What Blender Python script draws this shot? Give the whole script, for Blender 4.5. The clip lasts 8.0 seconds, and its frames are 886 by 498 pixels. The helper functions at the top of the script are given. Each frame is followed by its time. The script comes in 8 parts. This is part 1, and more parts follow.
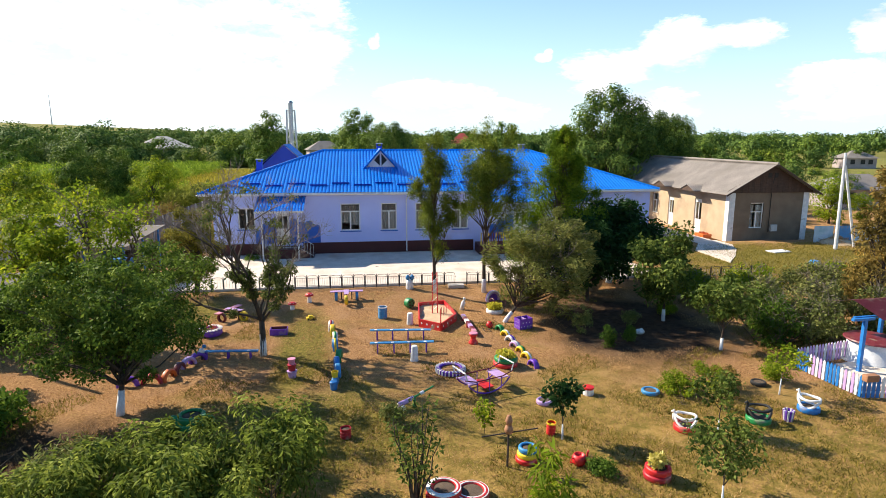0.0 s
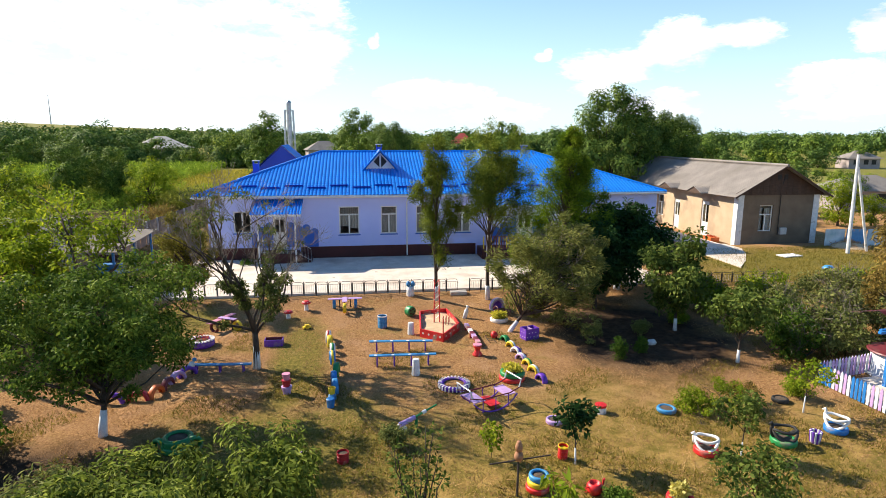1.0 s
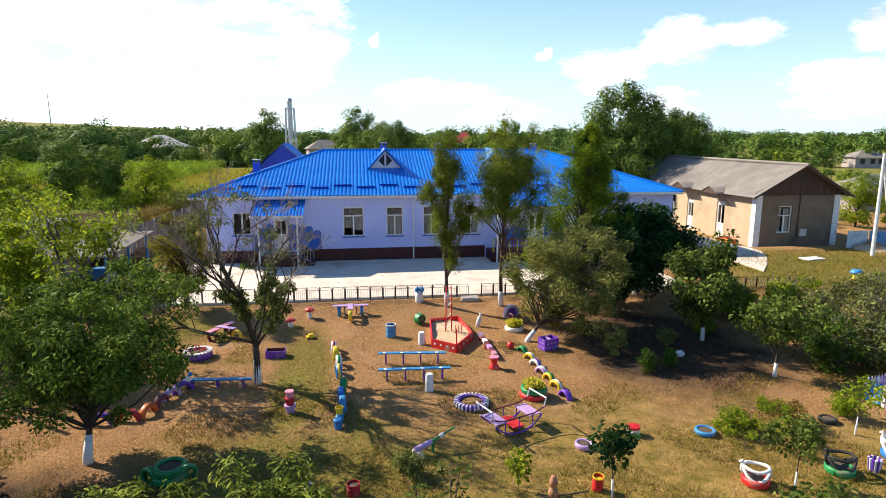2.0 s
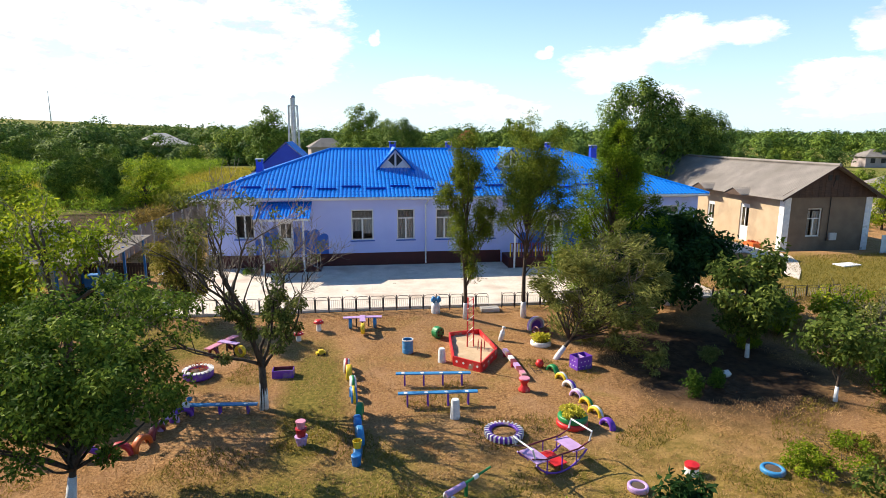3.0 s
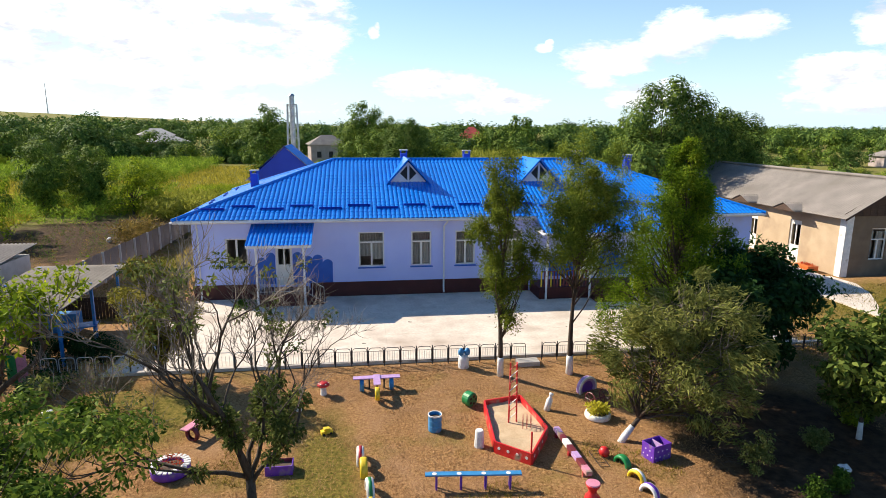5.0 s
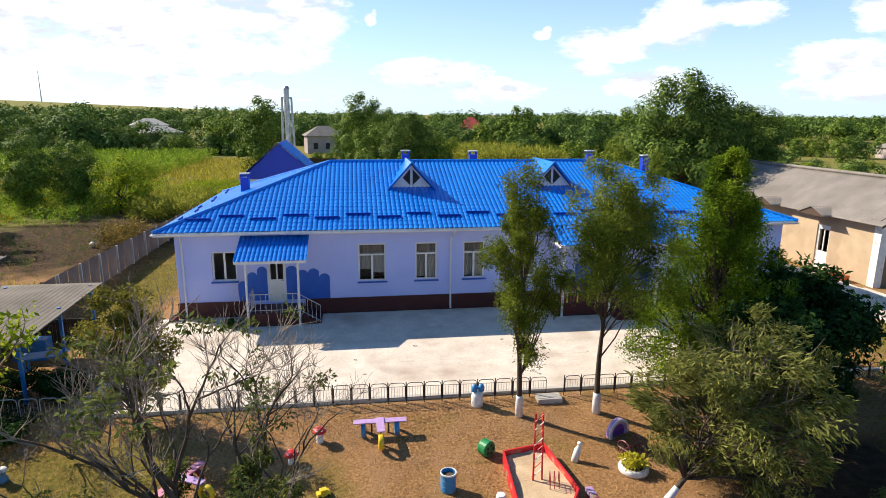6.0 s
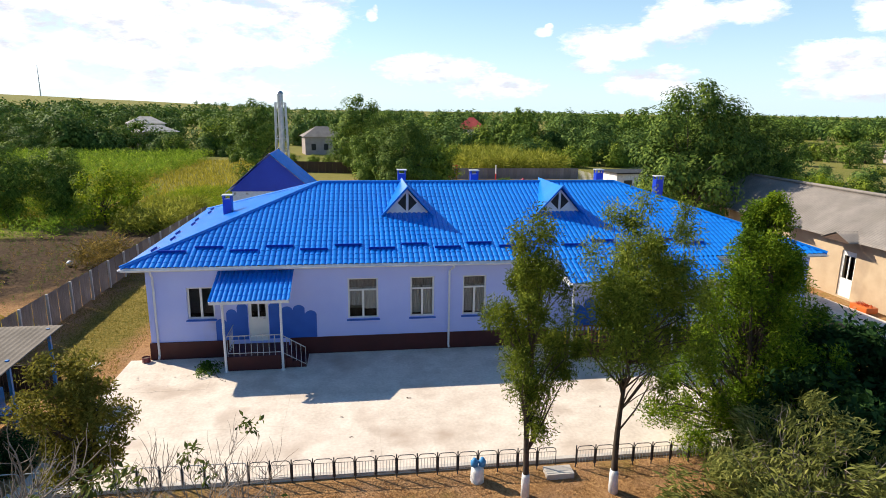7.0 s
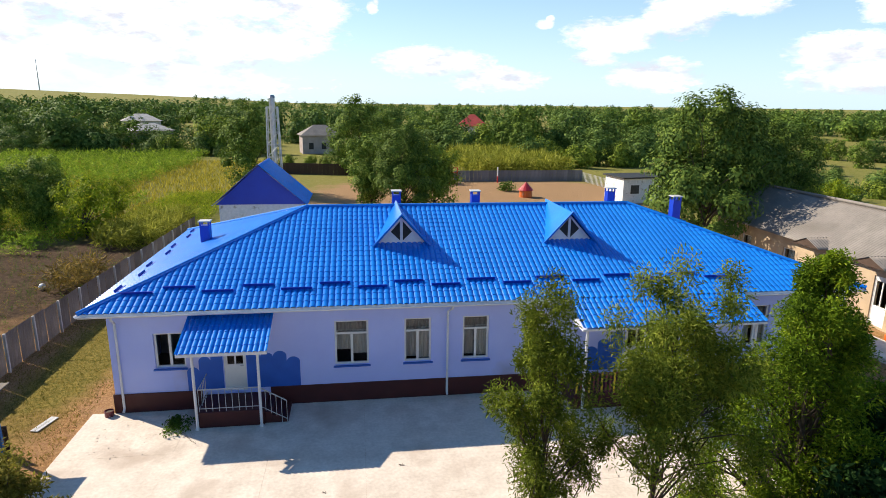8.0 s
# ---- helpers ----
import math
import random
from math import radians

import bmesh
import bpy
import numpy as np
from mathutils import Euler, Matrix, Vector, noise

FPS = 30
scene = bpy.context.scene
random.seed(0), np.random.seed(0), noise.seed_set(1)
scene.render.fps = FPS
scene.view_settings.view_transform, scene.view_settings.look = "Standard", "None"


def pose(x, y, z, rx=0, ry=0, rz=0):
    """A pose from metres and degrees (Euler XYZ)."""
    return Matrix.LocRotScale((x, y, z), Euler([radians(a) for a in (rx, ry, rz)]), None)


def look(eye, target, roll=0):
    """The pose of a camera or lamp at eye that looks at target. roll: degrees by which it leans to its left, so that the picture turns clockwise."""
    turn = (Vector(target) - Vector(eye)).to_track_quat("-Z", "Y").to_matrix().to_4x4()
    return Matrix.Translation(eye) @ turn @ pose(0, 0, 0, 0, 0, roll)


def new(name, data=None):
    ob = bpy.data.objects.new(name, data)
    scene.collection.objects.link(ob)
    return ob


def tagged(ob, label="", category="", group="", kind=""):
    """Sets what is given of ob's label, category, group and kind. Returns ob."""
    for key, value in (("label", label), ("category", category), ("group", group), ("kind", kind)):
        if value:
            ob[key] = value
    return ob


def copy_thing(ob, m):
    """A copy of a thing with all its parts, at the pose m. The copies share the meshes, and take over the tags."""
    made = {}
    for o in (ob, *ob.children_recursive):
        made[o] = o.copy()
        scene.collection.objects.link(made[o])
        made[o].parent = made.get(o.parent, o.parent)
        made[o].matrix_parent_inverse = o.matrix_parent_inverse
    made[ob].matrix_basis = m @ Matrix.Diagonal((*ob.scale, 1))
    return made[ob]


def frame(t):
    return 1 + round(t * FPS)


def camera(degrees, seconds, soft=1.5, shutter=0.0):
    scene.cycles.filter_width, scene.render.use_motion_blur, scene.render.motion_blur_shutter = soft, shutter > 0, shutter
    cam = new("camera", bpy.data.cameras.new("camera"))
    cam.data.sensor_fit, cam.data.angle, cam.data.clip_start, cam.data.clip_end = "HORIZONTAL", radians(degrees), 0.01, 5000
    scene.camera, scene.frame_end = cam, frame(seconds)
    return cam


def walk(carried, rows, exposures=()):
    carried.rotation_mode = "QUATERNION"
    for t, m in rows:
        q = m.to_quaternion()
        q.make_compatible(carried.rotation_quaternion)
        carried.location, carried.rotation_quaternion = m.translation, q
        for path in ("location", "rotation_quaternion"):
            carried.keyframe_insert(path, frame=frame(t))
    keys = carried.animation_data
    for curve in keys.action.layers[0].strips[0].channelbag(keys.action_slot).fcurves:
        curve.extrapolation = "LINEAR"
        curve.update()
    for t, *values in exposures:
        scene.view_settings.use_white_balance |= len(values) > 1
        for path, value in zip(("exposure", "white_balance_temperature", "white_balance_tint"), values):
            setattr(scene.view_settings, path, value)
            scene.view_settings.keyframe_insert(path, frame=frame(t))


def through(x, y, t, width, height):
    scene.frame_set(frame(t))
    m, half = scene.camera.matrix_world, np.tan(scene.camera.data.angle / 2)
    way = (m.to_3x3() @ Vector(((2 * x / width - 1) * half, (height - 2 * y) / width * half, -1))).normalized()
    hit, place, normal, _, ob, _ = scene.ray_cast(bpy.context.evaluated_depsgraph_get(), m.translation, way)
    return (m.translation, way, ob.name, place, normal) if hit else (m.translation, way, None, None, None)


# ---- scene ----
cam = camera(73.0, 8.0, soft=0.7)
PATH = [
    (0, (-0.976, -0.337, 7.576), (-0.705, 1.609, 7.203), 0.1),
    (0.5, (-0.897, 0.148, 7.641), (-0.627, 2.094, 7.267), 0.1),
    (1, (-0.933, 0.777, 7.654), (-0.661, 2.723, 7.28), 0.1),
    (1.5, (-1.015, 1.487, 7.583), (-0.743, 3.433, 7.208), 0.1),
    (3, (-1.701, 4.396, 7.576), (-1.431, 6.34, 7.194), 0.2),
    (3.5, (-1.872, 5.476, 7.661), (-1.602, 7.42, 7.276), 0.3),
    (4, (-2.029, 6.707, 7.864), (-1.758, 8.65, 7.477), 0.3),
    (4.5, (-2.1, 7.885, 8.135), (-1.83, 9.827, 7.746), 0.4),
    (6, (-2.227, 11.804, 9.027), (-1.947, 13.735, 8.587), 0.4),
    (6.5, (-2.025, 13.113, 9.396), (-1.746, 15.043, 8.949), 0.8),
    (7, (-1.777, 14.434, 10.086), (-1.497, 16.362, 9.635), 0.8),
    (7.5, (-1.511, 15.752, 10.672), (-1.233, 17.68, 10.217), 0.8),
    (8, (-1.247, 17.32, 11.157), (-0.971, 19.244, 10.684), 0.7),
]
walk(cam, [(t, look(eye, target, roll)) for t, eye, target, roll in PATH], exposures=[(0, 0.9), (8, 0.66)])

# ---- light: sun from behind the school's far corner, sky with cumulus ----
SUN = Vector((-1.18, 0.8, 1.0)).normalized()
lamp = new("sun", bpy.data.lights.new("sun", "SUN"))
lamp.data.energy, lamp.data.angle, lamp.data.color = 5.0, radians(0.5), (1.0, 0.885, 0.71)
lamp.matrix_world = look(SUN * 100, (0, 0, 0))

world = bpy.data.worlds.new("sky")
scene.world = world
world.use_nodes = True
wt = world.node_tree
wt.nodes.clear()


def wnode(kind, **values):
    n = wt.nodes.new(kind)
    for key, value in values.items():
        n.inputs[key].default_value = value
    return n


sky = wnode("ShaderNodeTexSky")
sky.sky_type, sky.sun_disc = "NISHITA", False
sky.sun_elevation = math.asin(SUN.z)
sky.sun_rotation = math.atan2(SUN.x, SUN.y)
sky.air_density, sky.dust_density, sky.ozone_density = 1.0, 0.3, 2.0
coord = wnode("ShaderNodeTexCoord")
# flatten the dome, so that clouds bunch up towards the horizon
flat = wt.nodes.new("ShaderNodeMapping")
flat.inputs["Scale"].default_value = (1.0, 1.0, 2.6)
wt.links.new(coord.outputs["Generated"], flat.inputs["Vector"])
wisp = wnode("ShaderNodeTexNoise", Scale=12.0, Detail=9.0, Roughness=0.6)
wt.links.new(flat.outputs[0], wisp.inputs["Vector"])
fine = wnode("ShaderNodeTexNoise", Scale=70.0, Detail=6.0, Roughness=0.65)
wt.links.new(flat.outputs[0], fine.inputs["Vector"])


def wmath(op, a, b, clamp=False):
    n = wt.nodes.new("ShaderNodeMath")
    n.operation, n.use_clamp = op, clamp
    for i, v in enumerate((a, b)):
        if isinstance(v, (int, float)):
            n.inputs[i].default_value = v
        else:
            wt.links.new(v, n.inputs[i])
    return n.outputs[0]


def bank(azimuth, height, wide, tall):
    """How deep a direction lies in a bank of cloud: 1 at its middle, 0 at its rim and less outside. Degrees."""
    a, h = radians(azimuth), radians(height)
    mid = Vector((math.sin(a) * math.cos(h), math.cos(a) * math.cos(h), math.sin(h)))
    side, up = Vector((math.cos(a), -math.sin(a), 0)), Vector((0, 0, 1))
    total = None
    for axis, size in ((side, wide), (up, tall)):
        dot = wt.nodes.new("ShaderNodeVectorMath")
        dot.operation = "DOT_PRODUCT"
        wt.links.new(coord.outputs["Generated"], dot.inputs[0])
        dot.inputs[1].default_value = axis
        off = wmath("DIVIDE", wmath("SUBTRACT", dot.outputs["Value"], mid.dot(axis)), math.sin(radians(size)))
        square = wmath("MULTIPLY", off, off)
        total = square if total is None else wmath("ADD", total, square)
    front = wt.nodes.new("ShaderNodeVectorMath")
    front.operation = "DOT_PRODUCT"
    wt.links.new(coord.outputs["Generated"], front.inputs[0])
    front.inputs[1].default_value = mid
    inside = wmath("SUBTRACT", 1.0, total)
    return wmath("MINIMUM", inside, wmath("MULTIPLY", wmath("SUBTRACT", front.outputs["Value"], 0.3), 20.0))


BANKS = [(-16, 8, 14, 9), (-32, 9, 18, 12), (-4.8, 8.6, 4.6, 3.8), (7, 3.6, 5, 1.4), (12.8, 2.2, 5, 1.1), (17.0, 6.9, 0.75, 0.42), (17.5, 7.25, 0.42, 0.4), (23.2, 6.0, 4.3, 1.5), (28.6, 7.6, 3.3, 2.1), (33.6, 8.2, 3.2, 1.1),
         (21.5, 4.0, 2.0, 0.7), (26.8, 2.6, 4.2, 1.4), (43, 7.7, 2.3, 1.7), (41.5, 4.3, 4.4, 1.5), (43, 2.2, 5.6, 1.3), (1.6, 8.2, 0.5, 0.6), (1.9, 8.7, 0.3, 0.35), (-75, 14, 14, 6), (120, 15, 14, 4)]
deep = None
for entry in BANKS:
    one = bank(*entry)
    deep = one if deep is None else wmath("MAXIMUM", deep, one)
ragged = wmath("ADD", wmath("MULTIPLY", wmath("SUBTRACT", wisp.outputs["Fac"], 0.5), 4.0), wmath("MULTIPLY", wmath("SUBTRACT", fine.outputs["Fac"], 0.5), 3.0))
cover = wmath("MULTIPLY", wmath("ADD", wmath("MULTIPLY", wmath("MAXIMUM", deep, -1.6), 1.6), wmath("ADD", ragged, 0.28)), 0.6, True)
mix = wt.nodes.new("ShaderNodeMix")
mix.data_type = "RGBA"
wt.links.new(cover, mix.inputs["Factor"])
# pale haze low over the horizon
level = wt.nodes.new("ShaderNodeSeparateXYZ")
wt.links.new(coord.outputs["Generated"], level.inputs[0])
haze = wmath("MULTIPLY", wmath("POWER", wmath("SUBTRACT", 1.0, wmath("ABSOLUTE", level.outputs["Z"], 0.0), True), 4.5), 0.8, True)
hazy = wt.nodes.new("ShaderNodeMix")
hazy.data_type = "RGBA"
wt.links.new(haze, hazy.inputs["Factor"])
clear_air = wt.nodes.new("ShaderNodeHueSaturation")
clear_air.inputs["Saturation"].default_value, clear_air.inputs["Value"].default_value = 1.25, 1.04
wt.links.new(sky.outputs[0], clear_air.inputs["Color"])
wt.links.new(clear_air.outputs[0], hazy.inputs["A"])
hazy.inputs["B"].default_value = (5.3, 7.1, 8.4, 1)
wt.links.new(hazy.outputs["Result"], mix.inputs["A"])
# cloud tops bright, undersides a little grey
raised = wt.nodes.new("ShaderNodeVectorMath")
raised.inputs[1].default_value = (-0.02, 0.0, 0.07)
wt.links.new(flat.outputs[0], raised.inputs[0])
above = wnode("ShaderNodeTexNoise", Scale=12.0, Detail=9.0, Roughness=0.6)
wt.links.new(raised.outputs[0], above.inputs["Vector"])
lit = wmath("ADD", wmath("MULTIPLY", wmath("SUBTRACT", wisp.outputs["Fac"], above.outputs["Fac"]), 3.6), 0.55, True)
body = wt.nodes.new("ShaderNodeMix")
body.data_type = "RGBA"
body.inputs["A"].default_value, body.inputs["B"].default_value = (5.7, 5.8, 6.5, 1), (10.0, 10.2, 10.5, 1)
wt.links.new(lit, body.inputs["Factor"])
wt.links.new(body.outputs["Result"], mix.inputs["B"])
air = wnode("ShaderNodeBackground", Strength=0.092)
wt.links.new(mix.outputs["Result"], air.inputs["Color"])
wt.links.new(air.outputs[0], wt.nodes.new("ShaderNodeOutputWorld").inputs["Surface"])

# ---- materials ----
def material(name, low, high, rough=0.6, scale=4.0, bump=0.15, metal=0.0, grain=40.0, each=0.0, coat=0.0, stain=None, stain_amount=0.3, stretch=(1, 1, 1), space="Object"):
    """A surface that wanders between two colours at two scales, with fine relief. each: how much single objects differ."""
    m = bpy.data.materials.new(name)
    m.use_nodes = True
    t = m.node_tree
    b = t.nodes["Principled BSDF"]
    b.inputs["Roughness"].default_value, b.inputs["Metallic"].default_value = rough, metal
    b.inputs["Coat Weight"].default_value = coat
    place = t.nodes.new("ShaderNodeTexCoord")
    turn = t.nodes.new("ShaderNodeMapping")
    turn.inputs["Scale"].default_value = stretch
    if space == "World":
        spot = t.nodes.new("ShaderNodeNewGeometry")
        t.links.new(spot.outputs["Position"], turn.inputs["Vector"])
    else:
        t.links.new(place.outputs["Object"], turn.inputs["Vector"])

    def noisy(size, detail):
        n = t.nodes.new("ShaderNodeTexNoise")
        n.inputs["Scale"].default_value, n.inputs["Detail"].default_value = size, detail
        t.links.new(turn.outputs[0], n.inputs["Vector"])
        return n.outputs["Fac"]

    def ranged(value, a, z):
        n = t.nodes.new("ShaderNodeMapRange")
        n.inputs["From Min"].default_value, n.inputs["From Max"].default_value = a, z
        t.links.new(value, n.inputs["Value"])
        return n.outputs["Result"]

    def blend(fac, a, z):
        n = t.nodes.new("ShaderNodeMix")
        n.data_type = "RGBA"
        t.links.new(fac, n.inputs["Factor"])
        for key, v in (("A", a), ("B", z)):
            if isinstance(v, tuple):
                n.inputs[key].default_value = (*v, 1)
            else:
                t.links.new(v, n.inputs[key])
        return n.outputs["Result"]

    coarse, small = noisy(scale, 4), noisy(grain, 3)
    both = t.nodes.new("ShaderNodeMath")
    both.operation = "ADD"
    t.links.new(ranged(coarse, 0.3, 0.7), both.inputs[0])
    t.links.new(ranged(small, 0.2, 0.8), both.inputs[1])
    colour = blend(ranged(both.outputs[0], 0.4, 1.6), low, high)
    if stain:
        colour = blend(ranged(noisy(scale * 0.45, 6), 0.62 - 0.3 * stain_amount, 0.72), colour, stain)
    if each:
        info = t.nodes.new("ShaderNodeObjectInfo")
        hue = t.nodes.new("ShaderNodeHueSaturation")
        t.links.new(ranged(info.outputs["Random"], 0, 1), hue.inputs["Value"])
        last = hue.inputs["Value"].links[0].from_node
        last.inputs["To Min"].default_value, last.inputs["To Max"].default_value = 1 - each, 1 + each
        t.links.new(colour, hue.inputs["Color"])
        colour = hue.outputs["Color"]
    t.links.new(colour, b.inputs["Base Color"])
    if bump:
        relief = t.nodes.new("ShaderNodeBump")
        relief.inputs["Strength"].default_value, relief.inputs["Distance"].default_value = bump, 0.02
        t.links.new(small, relief.inputs["Height"])
        t.links.new(relief.outputs[0], b.inputs["Normal"])
    return m


def leafy(name, dark, mid, light, through=0.35, rough=0.7):
    """Leaves, each island of its own shade, which let some light through."""
    m = bpy.data.materials.new(name)
    m.use_nodes = True
    t = m.node_tree
    b = t.nodes["Principled BSDF"]
    b.inputs["Roughness"].default_value = rough
    b.inputs["Specular IOR Level"].default_value = 0.1
    spot = t.nodes.new("ShaderNodeNewGeometry")
    ramp = t.nodes.new("ShaderNodeValToRGB")
    ramp.color_ramp.elements[0].color, ramp.color_ramp.elements[1].color = (*dark, 1), (*light, 1)
    ramp.color_ramp.elements.new(0.55).color = (*mid, 1)
    broad = t.nodes.new("ShaderNodeTexNoise")
    broad.inputs["Scale"].default_value = 0.9
    t.links.new(spot.outputs["Position"], broad.inputs["Vector"])
    total = t.nodes.new("ShaderNodeMath")
    total.operation = "MULTIPLY_ADD"
    t.links.new(spot.outputs["Random Per Island"], total.inputs[0])
    total.inputs[1].default_value = 0.6
    shift = t.nodes.new("ShaderNodeMapRange")
    for key, v in (("From Min", 0.3), ("From Max", 0.7), ("To Min", -0.05), ("To Max", 0.45)):
        shift.inputs[key].default_value = v
    t.links.new(broad.outputs["Fac"], shift.inputs["Value"])
    t.links.new(shift.outputs[0], total.inputs[2])
    t.links.new(total.outputs[0], ramp.inputs["Fac"])
    t.links.new(ramp.outputs["Color"], b.inputs["Base Color"])
    back = t.nodes.new("ShaderNodeBsdfTranslucent")
    t.links.new(ramp.outputs["Color"], back.inputs["Color"])
    both = t.nodes.new("ShaderNodeMixShader")
    both.inputs["Fac"].default_value = through
    t.links.new(b.outputs[0], both.inputs[1])
    t.links.new(back.outputs[0], both.inputs[2])
    t.links.new(both.outputs[0], t.nodes["Material Output"].inputs["Surface"])
    return m


def paint(name, r, g, b, rough=0.45, wear=(0.3, 0.24, 0.18), amount=0.12):
    """Hand-brushed enamel, a little faded and chipped."""
    return material(name, (r * 0.82, g * 0.82, b * 0.82), (min(1, r * 1.1 + 0.01), min(1, g * 1.1 + 0.01), min(1, b * 1.1 + 0.01)), rough, 5.0, 0.12, grain=60, stain=wear, stain_amount=amount)


WALL = material("lilac_blue_plaster", (0.43, 0.5, 0.93), (0.505, 0.57, 0.98), 0.85, 0.8, 0.25, grain=60, stain=(0.42, 0.43, 0.66), stain_amount=0.1)
WALL_BLUE = material("blue_wall_paint", (0.011, 0.095, 0.47), (0.018, 0.12, 0.54), 0.6, 2.0, 0.2)
PLINTH = material("maroon_plinth_paint", (0.045, 0.005, 0.006), (0.07, 0.008, 0.009), 0.6, 1.5, 0.3, stain=(0.07, 0.02, 0.018), stain_amount=0.1)
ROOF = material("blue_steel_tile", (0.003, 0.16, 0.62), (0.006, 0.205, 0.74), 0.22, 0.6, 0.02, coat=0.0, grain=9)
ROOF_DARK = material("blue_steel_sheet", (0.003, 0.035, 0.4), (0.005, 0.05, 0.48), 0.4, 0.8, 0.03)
TRIM = material("white_trim", (0.62, 0.62, 0.66), (0.78, 0.78, 0.8), 0.5, 2.0, 0.08)
PVC = material("white_window_frame", (0.74, 0.73, 0.7), (0.82, 0.81, 0.78), 0.35, 2.0, 0.03)
CURTAIN = material("cream_curtain", (0.34, 0.3, 0.26), (0.52, 0.47, 0.41), 0.9, 3.0, 0.4, stretch=(9, 9, 0.4))
VALANCE = material("brown_net_valance", (0.16, 0.12, 0.1), (0.36, 0.29, 0.24), 0.9, 6.0, 0.4, stretch=(12, 12, 1))
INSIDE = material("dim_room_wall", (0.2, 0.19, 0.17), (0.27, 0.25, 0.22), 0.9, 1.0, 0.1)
CONCRETE = material("pale_concrete", (0.55, 0.47, 0.395), (0.75, 0.66, 0.57), 0.85, 1.1, 0.35, grain=9, stain=(0.44, 0.35, 0.28), stain_amount=0.3, space="World")
KERB = material("kerb_concrete", (0.42, 0.38, 0.34), (0.58, 0.54, 0.5), 0.9, 2.0, 0.4)
IRON = material("dark_fence_paint", (0.022, 0.022, 0.026), (0.05, 0.05, 0.055), 0.5, 4.0, 0.1)
PALE_IRON = material("weathered_white_tube", (0.42, 0.42, 0.42), (0.58, 0.57, 0.55), 0.5, 4.0, 0.1)
ASBESTOS = material("grey_asbestos_sheet", (0.17, 0.15, 0.135), (0.27, 0.24, 0.215), 0.9, 0.7, 0.4, grain=12, stain=(0.16, 0.14, 0.12), stain_amount=0.35)
OLD_ROOF = material("weathered_shelter_sheet", (0.105, 0.088, 0.072), (0.185, 0.158, 0.132), 0.9, 0.9, 0.4, grain=14, stain=(0.09, 0.075, 0.06), stain_amount=0.4)
FENCE_GREY = material("weathered_fence_sheet", (0.14, 0.13, 0.135), (0.24, 0.22, 0.22), 0.9, 0.9, 0.3, each=0.18, stain=(0.09, 0.085, 0.08), stain_amount=0.3)
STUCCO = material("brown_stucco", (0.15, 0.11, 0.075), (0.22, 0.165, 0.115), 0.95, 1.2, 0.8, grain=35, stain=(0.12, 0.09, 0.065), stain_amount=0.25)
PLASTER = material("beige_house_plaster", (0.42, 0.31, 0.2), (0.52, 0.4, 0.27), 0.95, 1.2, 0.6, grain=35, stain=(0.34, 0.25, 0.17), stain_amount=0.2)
BROWN_WOOD = material("dark_brown_boards", (0.04, 0.022, 0.014), (0.085, 0.045, 0.028), 0.75, 3.0, 0.4, stretch=(1, 1, 8), each=0.15)
BARK = material("grey_brown_bark", (0.035, 0.024, 0.017), (0.1, 0.075, 0.055), 0.95, 6.0, 0.9, stretch=(1, 1, 0.3), grain=30)
TWIG = material("pale_dead_twig", (0.12, 0.095, 0.075), (0.28, 0.23, 0.19), 0.95, 6.0, 0.5)
LIME = material("limewash", (0.6, 0.62, 0.64), (0.8, 0.8, 0.8), 0.9, 5.0, 0.5, stain=(0.35, 0.32, 0.28), stain_amount=0.1)
SOIL = material("grey_brown_soil", (0.075, 0.052, 0.036), (0.14, 0.1, 0.07), 1.0, 3.0, 0.9)
SAND = material("play_sand", (0.46, 0.33, 0.2), (0.6, 0.46, 0.3), 1.0, 3.0, 0.9, grain=25)
STEEL = material("galvanised_steel", (0.35, 0.36, 0.38), (0.52, 0.53, 0.55), 0.4, 3.0, 0.1, metal=0.7)
RUBBER = material("black_rubber", (0.012, 0.012, 0.012), (0.025, 0.024, 0.023), 0.7, 5.0, 0.3)
RED = paint("red_enamel", 0.62, 0.016, 0.02)
DEEP_RED = paint("deep_red_enamel", 0.4, 0.012, 0.025)
BLUE = paint("mid_blue_enamel", 0.012, 0.17, 0.5)
SKYBLUE = paint("sky_blue_enamel", 0.035, 0.23, 0.5)
YELLOW = paint("yellow_enamel", 0.78, 0.55, 0.02)
GREEN = paint("green_enamel", 0.01, 0.22, 0.06)
PURPLE = paint("violet_enamel", 0.14, 0.035, 0.42)
LILAC = paint("lilac_enamel", 0.5, 0.32, 0.6)
WHITE = paint("white_enamel", 0.78, 0.77, 0.76)
ORANGE = paint("orange_enamel", 0.62, 0.13, 0.02)
MAROON = paint("maroon_enamel", 0.16, 0.02, 0.03)
PINK = paint("pink_enamel", 0.66, 0.25, 0.36)

GLASS = bpy.data.materials.new("window_glass")
GLASS.use_nodes = True
gb = GLASS.node_tree.nodes["Principled BSDF"]
gb.inputs["Base Color"].default_value = (0.9, 0.93, 0.95, 1)
gb.inputs["Roughness"].default_value, gb.inputs["Transmission Weight"].default_value, gb.inputs["IOR"].default_value = 0.02, 1.0, 1.15

